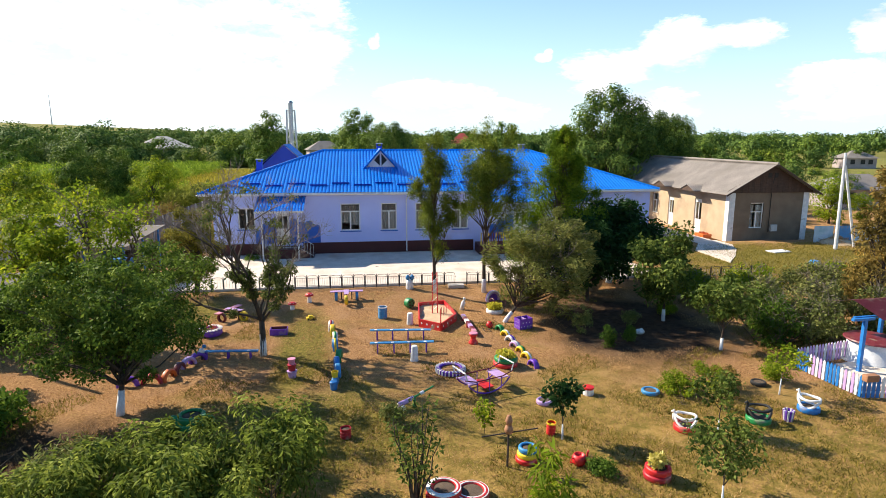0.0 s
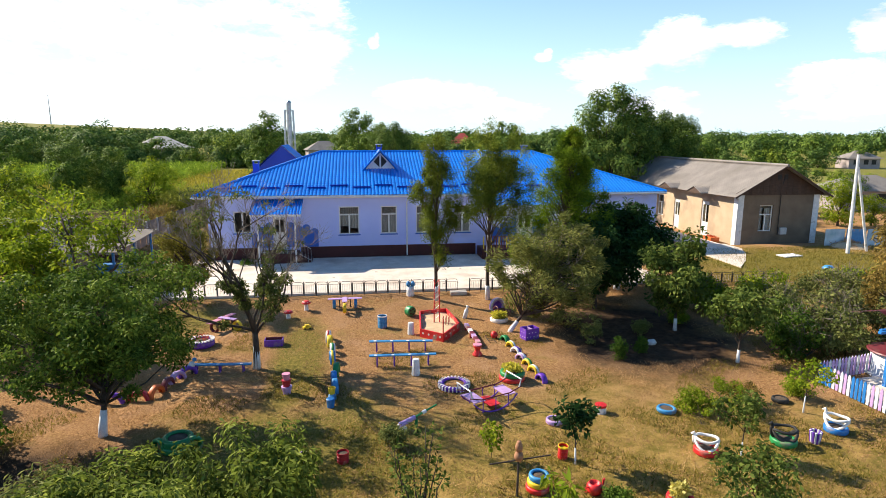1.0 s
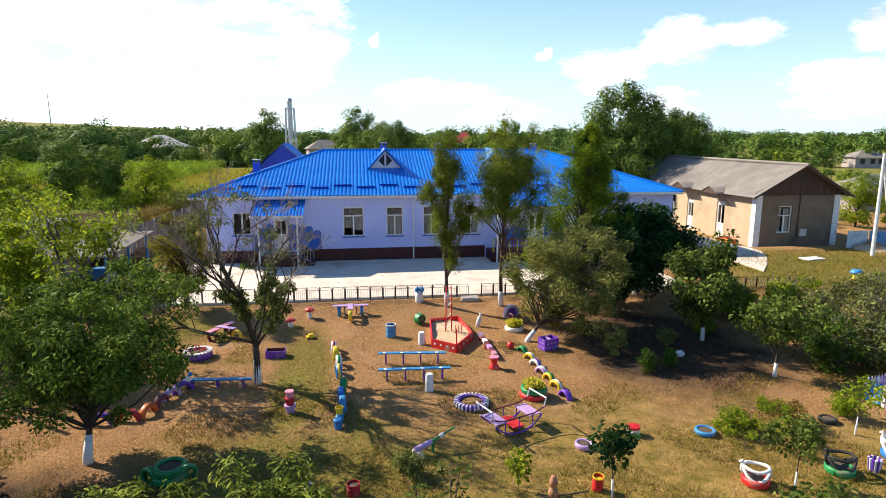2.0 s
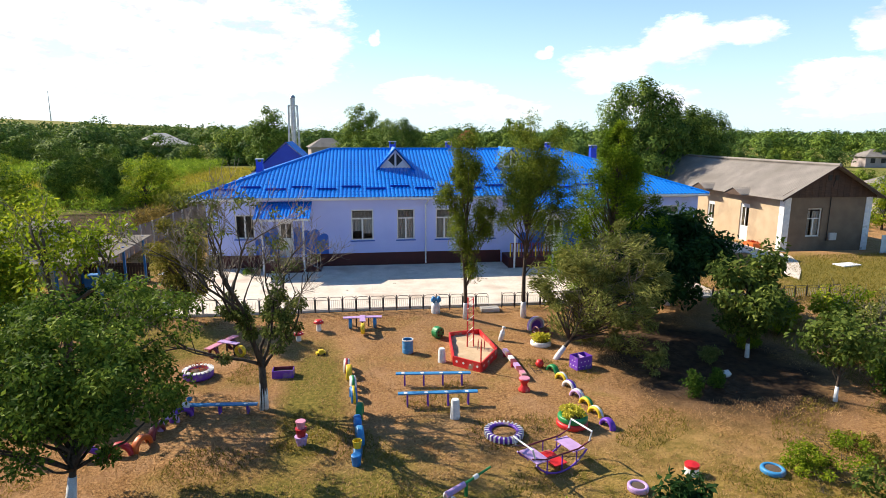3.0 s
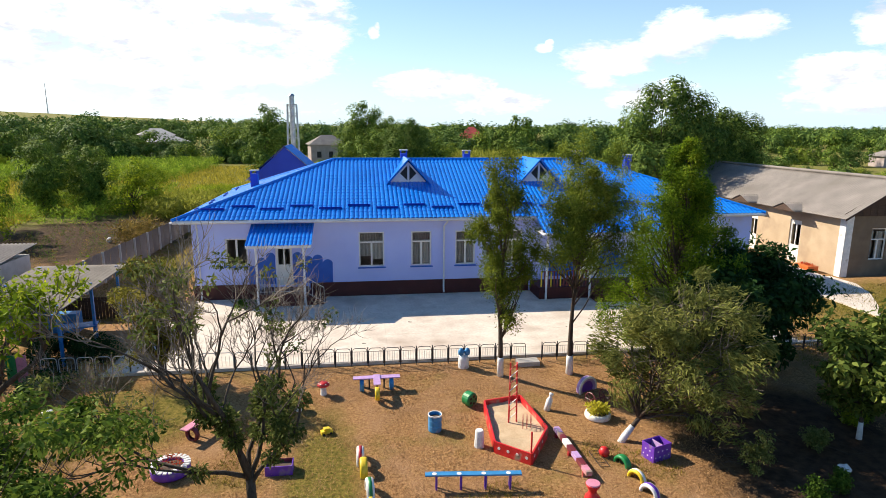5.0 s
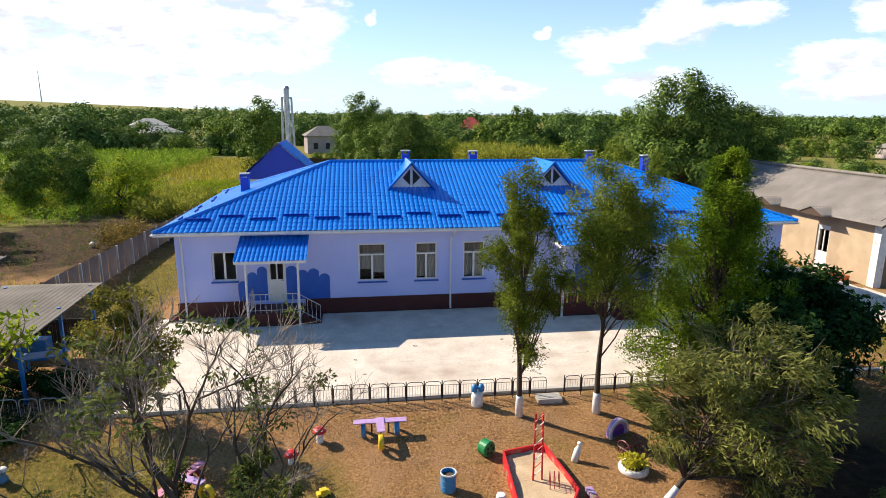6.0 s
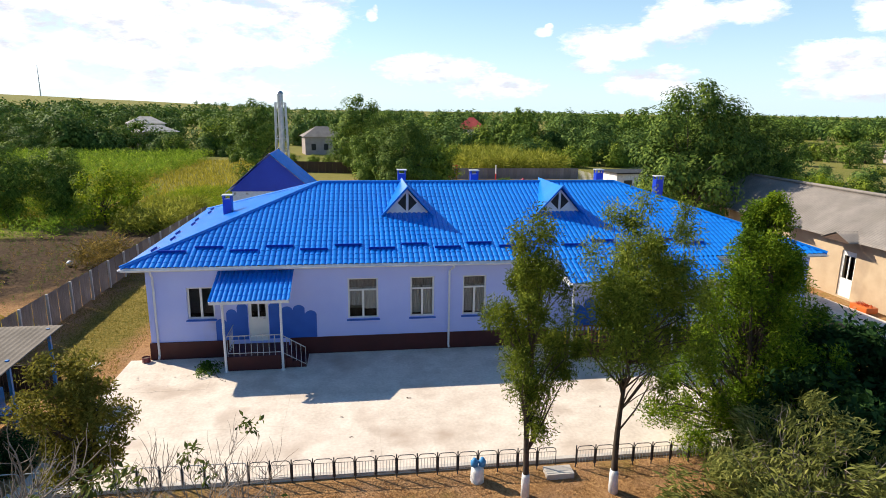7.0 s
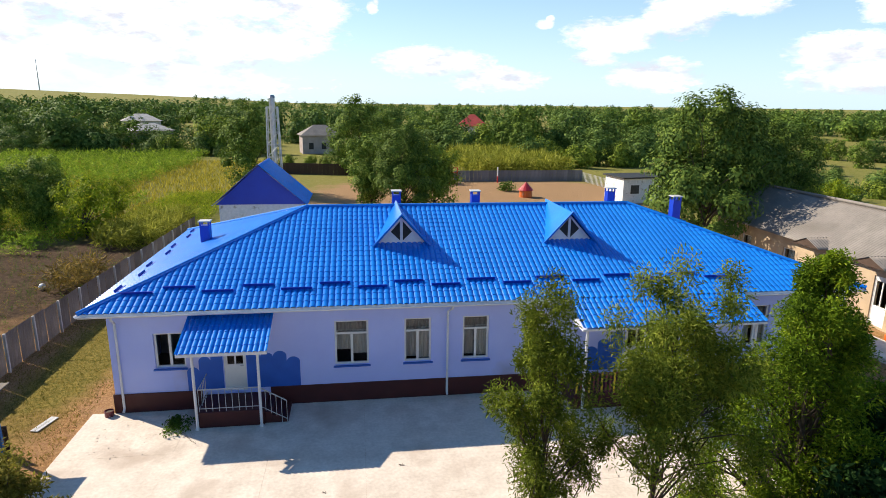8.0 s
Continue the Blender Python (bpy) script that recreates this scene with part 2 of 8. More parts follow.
WALNUT = leafy("walnut_leaf", (0.028, 0.062, 0.008), (0.081, 0.150, 0.018), (0.209, 0.300, 0.038))
LIME_LEAF = leafy("yellow_green_leaf", (0.077, 0.136, 0.009), (0.211, 0.288, 0.017), (0.499, 0.512, 0.034), 0.45)
DRY_LEAF = leafy("dull_olive_leaf", (0.055, 0.075, 0.018), (0.16, 0.18, 0.05), (0.37, 0.36, 0.12))
GREY_LEAF = leafy("grey_green_leaf", (0.065, 0.084, 0.023), (0.157, 0.185, 0.050), (0.333, 0.336, 0.107))
DARK_LEAF = leafy("deep_green_leaf", (0.007, 0.024, 0.007), (0.022, 0.060, 0.014), (0.060, 0.120, 0.026), 0.25)
THUJA = leafy("bright_conifer", (0.036, 0.072, 0.006), (0.138, 0.228, 0.013), (0.39, 0.475, 0.032), 0.4)
OLIVE = leafy("olive_conifer", (0.04, 0.062, 0.007), (0.13, 0.172, 0.018), (0.32, 0.36, 0.04), 0.33)
RUST_LEAF = leafy("rusty_leaf", (0.080, 0.064, 0.016), (0.224, 0.160, 0.040), (0.480, 0.320, 0.080), 0.3)
# wood greens, with distance haze put in: paler, FAR_DARK slightly bluer
FAR_LEAF = leafy("wood_leaf", (0.04, 0.08, 0.014), (0.13, 0.205, 0.03), (0.3, 0.38, 0.06), 0.15)
FAR_DARK = leafy("shaded_wood_leaf", (0.036, 0.075, 0.02), (0.105, 0.175, 0.036), (0.24, 0.32, 0.07), 0.15)
BIG_LEAF = leafy("old_tree_leaf", (0.03, 0.062, 0.012), (0.095, 0.155, 0.024), (0.24, 0.31, 0.05), 0.15)
FAR_LIGHT = leafy("sunny_wood_leaf", (0.06, 0.105, 0.013), (0.19, 0.26, 0.03), (0.41, 0.47, 0.06), 0.18)
PLUM = leafy("plum_leaf", (0.024, 0.05, 0.008), (0.1, 0.165, 0.022), (0.3, 0.38, 0.055), 0.3)
PEACH = leafy("peach_leaf", (0.045, 0.068, 0.01), (0.15, 0.2, 0.03), (0.4, 0.44, 0.085), 0.4)
SPARSE = leafy("sparse_olive_leaf", (0.04, 0.062, 0.014), (0.115, 0.145, 0.035), (0.27, 0.27, 0.08), 0.35)
CHERRY = leafy("cherry_leaf", (0.03, 0.055, 0.01), (0.1, 0.145, 0.026), (0.3, 0.35, 0.075))
WILLOW = leafy("willow_leaf", (0.06, 0.072, 0.018), (0.175, 0.19, 0.045), (0.4, 0.39, 0.11), 0.35)
VINE = leafy("vine_leaf", (0.075, 0.13, 0.012), (0.2, 0.31, 0.026), (0.44, 0.52, 0.06), 0.45)
FEATHER = leafy("feathery_yellow_green_leaf", (0.048, 0.078, 0.009), (0.168, 0.222, 0.025), (0.38, 0.42, 0.062), 0.4)
OCHRE = leafy("ochre_conifer", (0.085, 0.08, 0.014), (0.2, 0.185, 0.028), (0.39, 0.33, 0.06), 0.35)
CORN = leafy("ripe_corn_leaf", (0.114, 0.143, 0.014), (0.266, 0.275, 0.035), (0.475, 0.462, 0.084), 0.4)
STRAW = leafy("dry_grass_blade", (0.14, 0.08, 0.034), (0.47, 0.275, 0.125), (0.74, 0.49, 0.25), 0.3, 0.8)
MEADOW = leafy("meadow_blade", (0.088, 0.087, 0.013), (0.213, 0.173, 0.027), (0.425, 0.306, 0.063), 0.35, 0.8)
FALLOW = leafy("fallow_weed", (0.14, 0.13, 0.014), (0.36, 0.31, 0.035), (0.62, 0.5, 0.08), 0.4, 0.8)

# ---- builders ----
def part(name, bm, mat, parent=None, label="", smooth=False):
    """Links a bmesh as ONE mesh object under a thing or a part."""
    data = bpy.data.meshes.new(name)
    bmesh.ops.recalc_face_normals(bm, faces=bm.faces)
    bm.to_mesh(data)
    bm.free()
    data.materials.append(mat)
    if smooth:
        for p in data.polygons:
            p.use_smooth = True
    ob = new(name, data)
    ob.parent = parent
    return tagged(ob, label)


def flat_mesh(name, verts, faces, mat, parent=None, smooth=False):
    data = bpy.data.meshes.new(name)
    data.from_pydata(verts, [], faces)
    data.materials.append(mat)
    if smooth:
        data.polygons.foreach_set("use_smooth", [True] * len(data.polygons))
    ob = new(name, data)
    ob.parent = parent
    return ob


def again(ob, m, parent=None):
    """Another object on the same mesh: an alike piece."""
    o = ob.copy()
    scene.collection.objects.link(o)
    o.parent = parent if parent else ob.parent
    o.matrix_basis = m
    return o


def thing(name, label, category, m=None, group="", kind=""):
    ob = new(name)
    ob.empty_display_size = 0.2
    if m is not None:
        ob.matrix_basis = m
    return tagged(ob, label, category, group, kind)


def box(bm, x0, x1, y0, y1, z0, z1, m=None, bevel=0.0):
    vs = [bm.verts.new((x, y, z)) for x in (x0, x1) for y in (y0, y1) for z in (z0, z1)]
    fs = [bm.faces.new([vs[i] for i in q]) for q in ((0, 1, 3, 2), (4, 6, 7, 5), (0, 4, 5, 1), (2, 3, 7, 6), (0, 2, 6, 4), (1, 5, 7, 3))]
    if bevel:
        edges = list({e for f in fs for e in f.edges})
        made = bmesh.ops.bevel(bm, geom=edges, offset=bevel, segments=2, affect="EDGES", profile=0.7)
        vs = list({v for f in made["faces"] for v in f.verts} | {v for v in vs if v.is_valid})
    if m is not None:
        bmesh.ops.transform(bm, matrix=m, verts=vs)
    return bm


def rod(bm, a, b, r0, r1=None, n=6):
    """A capped round bar from a to b."""
    r1 = r0 if r1 is None else r1
    a, b = Vector(a), Vector(b)
    q = (b - a).to_track_quat("Z", "Y").to_matrix()
    rings = []
    for p, r in ((a, r0), (b, r1)):
        rings.append([bm.verts.new(p + q @ Vector((r * math.cos(k * 2 * math.pi / n), r * math.sin(k * 2 * math.pi / n), 0))) for k in range(n)])
    for k in range(n):
        bm.faces.new((rings[0][k], rings[0][(k + 1) % n], rings[1][(k + 1) % n], rings[1][k]))
    bm.faces.new(rings[0][::-1])
    bm.faces.new(rings[1])
    return bm


def pipe(bm, points, r, n=6, closed=False):
    """A bent tube through points; r may be one radius or one a point."""
    pts = [Vector(p) for p in points]
    radii = [r] * len(pts) if isinstance(r, (int, float)) else r
    rings, up = [], None
    for i, p in enumerate(pts):
        if closed:
            d = pts[(i + 1) % len(pts)] - pts[i - 1]
        else:
            d = pts[min(i + 1, len(pts) - 1)] - pts[max(i - 1, 0)]
        d.normalize()
        if up is None:
            up = d.orthogonal().normalized()
        up = (up - d * up.dot(d)).normalized()
        side = d.cross(up)
        rings.append([bm.verts.new(p + radii[i] * (math.cos(k * 2 * math.pi / n) * up + math.sin(k * 2 * math.pi / n) * side)) for k in range(n)])
    for i in range(len(pts) if closed else len(pts) - 1):
        a, b = rings[i], rings[(i + 1) % len(pts)]
        for k in range(n):
            bm.faces.new((a[k], a[(k + 1) % n], b[(k + 1) % n], b[k]))
    if not closed:
        bm.faces.new(rings[0][::-1])
        bm.faces.new(rings[-1])
    return bm


def lathe(bm, profile, n=20, m=None, closed=False):
    """Turns a profile of (radius, height) about z; a radius of 0 closes it."""
    rings, made = [], []
    for r, z in profile:
        if r < 1e-5:
            rings.append([bm.verts.new((0, 0, z))])
        else:
            rings.append([bm.verts.new((r * math.cos(k * 2 * math.pi / n), r * math.sin(k * 2 * math.pi / n), z)) for k in range(n)])
        made += rings[-1]
    pairs = list(zip(rings, rings[1:])) + ([(rings[-1], rings[0])] if closed else [])
    for a, b in pairs:
        for k in range(n):
            j = (k + 1) % n
            if len(a) == 1 and len(b) > 1:
                bm.faces.new((a[0], b[j], b[k]))
            elif len(b) == 1 and len(a) > 1:
                bm.faces.new((a[k], a[j], b[0]))
            elif len(a) > 1:
                bm.faces.new((a[k], a[j], b[j], b[k]))
    if m is not None:
        bmesh.ops.transform(bm, matrix=m, verts=made)
    return bm


def slab(bm, outline, z0, z1, m=None):
    """A plate with any outline of (x, y), counted anticlockwise."""
    low = [bm.verts.new((x, y, z0)) for x, y in outline]
    top = [bm.verts.new((x, y, z1)) for x, y in outline]
    bm.faces.new(low[::-1])
    bm.faces.new(top)
    for i in range(len(low)):
        j = (i + 1) % len(low)
        bm.faces.new((low[i], low[j], top[j], top[i]))
    if m is not None:
        bmesh.ops.transform(bm, matrix=m, verts=low + top)
    return bm


def pierced(bm, x0, x1, z0, z1, thick, holes):
    """A wall in the x-z plane, its face at y = 0 and its back at y = thick, with real openings (x0, x1, z0, z1)."""
    xs = sorted({x0, x1, *(v for h in holes for v in h[:2])})
    zs = sorted({z0, z1, *(v for h in holes for v in h[2:])})
    def solid(i, j):
        if not (0 <= i < len(xs) - 1 and 0 <= j < len(zs) - 1):
            return False
        x, z = (xs[i] + xs[i + 1]) / 2, (zs[j] + zs[j + 1]) / 2
        return not any(h[0] < x < h[1] and h[2] < z < h[3] for h in holes)
    corner = {}
    def at(i, j, y):
        key = (i, j, y)
        if key not in corner:
            corner[key] = bm.verts.new((xs[i], y, zs[j]))
        return corner[key]
    for i in range(len(xs) - 1):
        for j in range(len(zs) - 1):
            if not solid(i, j):
                continue
            for y in (0, thick):
                bm.faces.new((at(i, j, y), at(i + 1, j, y), at(i + 1, j + 1, y), at(i, j + 1, y)))
            for di, dj, a, b in ((-1, 0, (i, j), (i, j + 1)), (1, 0, (i + 1, j), (i + 1, j + 1)), (0, -1, (i, j), (i + 1, j)), (0, 1, (i, j + 1), (i + 1, j + 1))):
                if not solid(i + di, j + dj):
                    bm.faces.new((at(*a, 0), at(*b, 0), at(*b, thick), at(*a, thick)))
    return bm


def ground_z(x, y):
    """The lie of the land: level yard, garden a little lower, a rise far off to one side."""
    t = min(1.0, max(0.0, (29.55 - y) / 3.2))
    z = -0.05 - 0.31 * t * t * (3 - 2 * t)
    if x > 14 and y < 38.7:
        z += 0.3 * min(1.0, (x - 14) / 8)
    far = math.hypot(x, y - 25)
    z += 0.03 * noise.noise((x * 0.25, y * 0.25, 0)) * min(1, max(0.0, (30 - y) / 3.5) + max(0.0, (y - 55) / 12))
    if far > 150:
        side = max(0.0, -x - 0.12 * y + 40) / 420
        z += min(1.0, (far - 150) / 500) * min(1.0, side) * 21 + min(1.0, (far - 150) / 900) * 4
    return z

def on_ground(x, y, turn=0.0, dz=0.0):
    return pose(x, y, ground_z(x, y) + dz, 0, 0, turn)


# ---- ground: one sheet to the horizon ----
def ground_material():
    m = bpy.data.materials.new("dry_grass_and_fields")
    m.use_nodes = True
    t = m.node_tree
    b = t.nodes["Principled BSDF"]
    b.inputs["Roughness"].default_value = 1.0
    b.inputs["Specular IOR Level"].default_value = 0.1
    spot = t.nodes.new("ShaderNodeNewGeometry")

    def noisy(size, detail, rough=0.55):
        n = t.nodes.new("ShaderNodeTexNoise")
        n.inputs["Scale"].default_value, n.inputs["Detail"].default_value, n.inputs["Roughness"].default_value = size, detail, rough
        t.links.new(spot.outputs["Position"], n.inputs["Vector"])
        return n.outputs["Fac"]

    def ranged(v, a, z):
        n = t.nodes.new("ShaderNodeMapRange")
        n.inputs["From Min"].default_value, n.inputs["From Max"].default_value = a, z
        t.links.new(v, n.inputs["Value"])
        return n.outputs["Result"]

    def blend(fac, a, z):
        n = t.nodes.new("ShaderNodeMix")
        n.data_type = "RGBA"
        t.links.new(fac, n.inputs["Factor"])
        for key, v in (("A", a), ("B", z)):
            if isinstance(v, tuple):
                n.inputs[key].default_value = (*v, 1)
            else:
                t.links.new(v, n.inputs[key])
        return n.outputs["Result"]

    def patch(x, y, wide, deep, ragged=0.9, soft=0.5):
        """1 inside an uneven patch of ground, 0 outside."""
        near = t.nodes.new("ShaderNodeMapping")
        near.vector_type = "TEXTURE"
        near.inputs["Location"].default_value = (x, y, 0)
        near.inputs["Scale"].default_value = (wide, deep, 1000)
        t.links.new(spot.outputs["Position"], near.inputs["Vector"])
        away = t.nodes.new("ShaderNodeVectorMath")
        away.operation = "LENGTH"
        t.links.new(near.outputs[0], away.inputs[0])
        add = t.nodes.new("ShaderNodeMath")
        add.operation = "MULTIPLY_ADD"
        t.links.new(noisy(0.55, 5), add.inputs[0])
        add.inputs[1].default_value = ragged
        t.links.new(away.outputs["Value"], add.inputs[2])
        return ranged(add.outputs[0], 1.0 + ragged * 0.5 + soft * 0.5, 1.0 + ragged * 0.5 - soft * 0.5)

    straw = blend(ranged(noisy(11, 7, 0.7), 0.36, 0.64), (0.23, 0.115, 0.046), (0.56, 0.325, 0.145))
    bare = blend(ranged(noisy(0.7, 6, 0.65), 0.46, 0.66), straw, blend(ranged(noisy(24, 4), 0.35, 0.65), (0.33, 0.18, 0.09), (0.52, 0.315, 0.17)))
    green = blend(ranged(noisy(8, 6, 0.7), 0.36, 0.64), (0.11, 0.105, 0.018), (0.32, 0.24, 0.06))
    turf = blend(ranged(noisy(0.38, 6, 0.65), 0.53, 0.74), bare, green)
    lawn = blend(patch(5.5, 10.6, 9.5, 7.48), turf, blend(ranged(noisy(2.2, 7, 0.7), 0.38, 0.62), (0.19, 0.15, 0.03), (0.44, 0.285, 0.09)))
    lawn = blend(patch(-3.2, 21.82, 1.0, 4.49), lawn, green)
    lawn = blend(patch(-2.5, 15.46, 4.0, 2.49), lawn, green)
    lawn = blend(patch(-9.5, 26.81, 2.5, 2.0), lawn, green)
    lawn = blend(patch(25.5, 30.55, 8.0, 6.24), lawn, green)
    lawn = blend(patch(-13.3, 44.89, 1.6, 7.48), lawn, green)
    # brown soil, its colour taken darker still to hold the trees' shade
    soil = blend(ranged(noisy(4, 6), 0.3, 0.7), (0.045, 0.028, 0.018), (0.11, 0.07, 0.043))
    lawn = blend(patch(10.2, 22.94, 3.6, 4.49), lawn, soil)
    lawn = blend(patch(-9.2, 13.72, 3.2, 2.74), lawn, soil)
    lawn = blend(patch(-22.5, 57.5, 8.0, 11.0), lawn, soil)
    field = blend(ranged(noisy(0.05, 6, 0.6), 0.42, 0.6), (0.2, 0.19, 0.042), (0.15, 0.165, 0.028))
    field = blend(ranged(noisy(1.6, 5), 0.35, 0.75), field, (0.25, 0.215, 0.075))
    yard = blend(patch(14, 91.03, 22, 18.71, 0.4, 0.2), field, (0.34, 0.21, 0.11))
    yard = blend(patch(-22.5, 57.5, 8.0, 11.0), yard, soil)
    deep = t.nodes.new("ShaderNodeSeparateXYZ")
    t.links.new(spot.outputs["Position"], deep.inputs[0])
    t.links.new(blend(ranged(deep.outputs["Y"], 53.6, 58.6), lawn, yard), b.inputs["Base Color"])
    relief = t.nodes.new("ShaderNodeBump")
    relief.inputs["Strength"].default_value, relief.inputs["Distance"].default_value = 1.0, 0.1
    t.links.new(noisy(16, 6, 0.7), relief.inputs["Height"])
    t.links.new(relief.outputs[0], b.inputs["Normal"])
    return m


def steps(a, z, fine0, fine1, small, large):
    """Grid lines: close together between fine0 and fine1, wider and wider outside."""
    out, v, s = [], fine0, small
    while v > a:
        s = min(large, s * 1.35)
        v -= s
        out.append(v)
    out = out[::-1]
    v = fine0
    while v < fine1:
        out.append(v)
        v += small
    s = small
    while v < z:
        out.append(v)
        s = min(large, s * 1.35)
        v += s
    return out


GROUND = ground_material()
gx, gy = steps(-2400, 2400, -26, 34, 0.9, 160), steps(-600, 3200, -5, 70, 0.9, 160)
tagged(flat_mesh("ground", [(x, y, ground_z(x, y)) for y in gy for x in gx],
                 [(j * len(gx) + i, j * len(gx) + i + 1, (j + 1) * len(gx) + i + 1, (j + 1) * len(gx) + i) for j in range(len(gy) - 1) for i in range(len(gx) - 1)],
                 GROUND, smooth=True), "dry yellowed grass with green patches and bare soil", "ground", kind="structure")

# yard in front of the school: cast concrete in bays, with a kerb along the garden
bays = thing("pavement", "pale concrete yard cast in bays before the school", "pavement", kind="structure")
edges_x = [-11.0, -7.4, -4.3, -1.2, 1.9, 5.0, 8.1, 11.2, 14.3, 17.4, 20.6]
for i in range(len(edges_x) - 1):
    for y0, y1 in ((29.866, 32.671), (32.671, 35.664), (35.664, 38.645)):
        bm = bmesh.new()
        box(bm, edges_x[i] + 0.0015, edges_x[i + 1] - 0.0015, y0 + 0.0015, y1 - 0.0015, -0.25, 0.0 + 0.002 * ((i * 7 + int(y0)) % 2))
        part("concrete_bay", bm, CONCRETE, bays)
bm = bmesh.new()
box(bm, -11.1, 20.6, 29.679, 29.841, -0.4, 0.06, bevel=0.015)
tagged(part("kerb", bm, KERB), "low concrete kerb along the yard", "kerb", kind="structure")
bm = bmesh.new()
slab(bm, [(20.62, 33.2), (20.62, 31.6), (22.0, 33.2), (23.4, 35.2), (24.2, 36.9), (24.1, 38.6), (22.15, 38.6), (22.2, 37.7), (20.62, 35.4)], -0.3, 0.275)
tagged(part("path", bm, CONCRETE), "worn concrete path in front of the old house", "path", kind="structure")
bm = bmesh.new()
slab(bm, [(24.1, 38.6), (23.2, 55), (21.8, 55), (22.15, 38.6)], -0.3, 0.2)
tagged(part("path", bm, CONCRETE), "worn concrete path beside the old house", "path", kind="structure")

# ---- the school ----
FY, EAVE_Y, EAVE_Z, RIDGE_Y, RIDGE_Z = 38.657, 38.15, 3.97, 45.1, 6.44
LEFT, RIGHT, BACK_Y = -10.85, 19.3, 52.249
school = thing("school_building", "single-storey lilac-blue kindergarten building with a blue metal tile roof", "building")
W2 = [(-2.25, -0.98, 1.46, 3.24), (0.37, 1.4, 1.46, 3.24), (2.62, 3.66, 1.46, 3.24), (5.1, 6.14, 1.46, 3.24)]
W1 = (-8.66, -7.6, 1.66, 3.02)
FAR_W = [(14.4, 15.5, 1.46, 3.24), (16.6, 17.7, 1.46, 3.24)]
DOOR = (-6.3, -5.5, 0.62, 2.75)
DOOR2 = (9.3, 10.3, 0.62, 2.75)
bm = bmesh.new()
pierced(bm, -10.15, 18.9, 0, 3.84, 0.35, [*W2, W1, *FAR_W, DOOR, DOOR2])
part("front_wall", bm, WALL, school).matrix_basis = pose(0, FY, 0)
for name, x in (("side_wall", -10.15), ("side_wall", 18.55)):
    bm = bmesh.new()
    pierced(bm, 0, 12.8, 0, 3.84, 0.35, [(2.2, 3.3, 1.46, 3.26), (6.4, 7.5, 1.46, 3.26)] if x < 0 else [])
    part(name, bm, WALL, school).matrix_basis = pose(x + 0.35, FY + 0.352, 0, 0, 0, 90)
bm = bmesh.new()
box(bm, -10.15, 18.9, 51.825, 52.187, 0, 3.84)
part("back_wall", bm, WALL, school)
bm = bmesh.new()
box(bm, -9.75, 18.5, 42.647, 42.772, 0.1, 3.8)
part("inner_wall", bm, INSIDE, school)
bm = bmesh.new()
box(bm, -9.79, 18.54, 39.118, 51.751, 0.3, 0.6)
part("room_floor", bm, BROWN_WOOD, school)
# plinth, a little proud of the wall, cut for the porches
for a, b in ((-10.21, -7.12), (-4.66, 6.5), (13.7, 18.96)):
    bm = bmesh.new()
    box(bm, a, b, FY - 0.05, FY - 0.003, 0, 0.73, bevel=0.008)
    part("plinth", bm, PLINTH, school, "maroon painted plinth")
bm = bmesh.new()
box(bm, -10.21, -10.153, FY, 52.249, 0, 0.73, bevel=0.008)
part("plinth", bm, PLINTH, school, "maroon painted plinth")


def cloud_shape(x0, x1, top, lobes, m):
    """A wall painting with a scalloped top edge."""
    pts = [(x0, 0.73), (x1, 0.73)]
    n = 12
    for k in range(lobes):
        a, b = x1 - (x1 - x0) * k / lobes, x1 - (x1 - x0) * (k + 1) / lobes
        lift = top[k]
        for i in range(n + 1):
            u = i / n
            pts.append((a + (b - a) * u, lift + 0.16 * math.sin(math.pi * u) ** 0.6))
    bm = bmesh.new()
    slab(bm, pts, 0, 0.004, m)
    return bm


for x0, x1, tops in ((-7.6, -6.32, [2.15, 1.9, 1.5]), (-5.48, -3.55, [1.75, 2.0, 1.95, 2.15])):
    part("wall_painting", cloud_shape(x0, x1, tops, len(tops), pose(0, FY - 0.004, 0, 90)), WALL_BLUE, school, "bright blue scalloped wall painting")
for x0, x1, tops in ((7.6, 9.2, [2.2, 1.9, 1.6]), (10.35, 12.0, [1.6, 1.9, 2.2])):
    part("wall_painting", cloud_shape(x0, x1, tops, len(tops), pose(0, FY - 0.004, 0, 90)), WALL_BLUE, school, "bright blue scalloped wall painting")


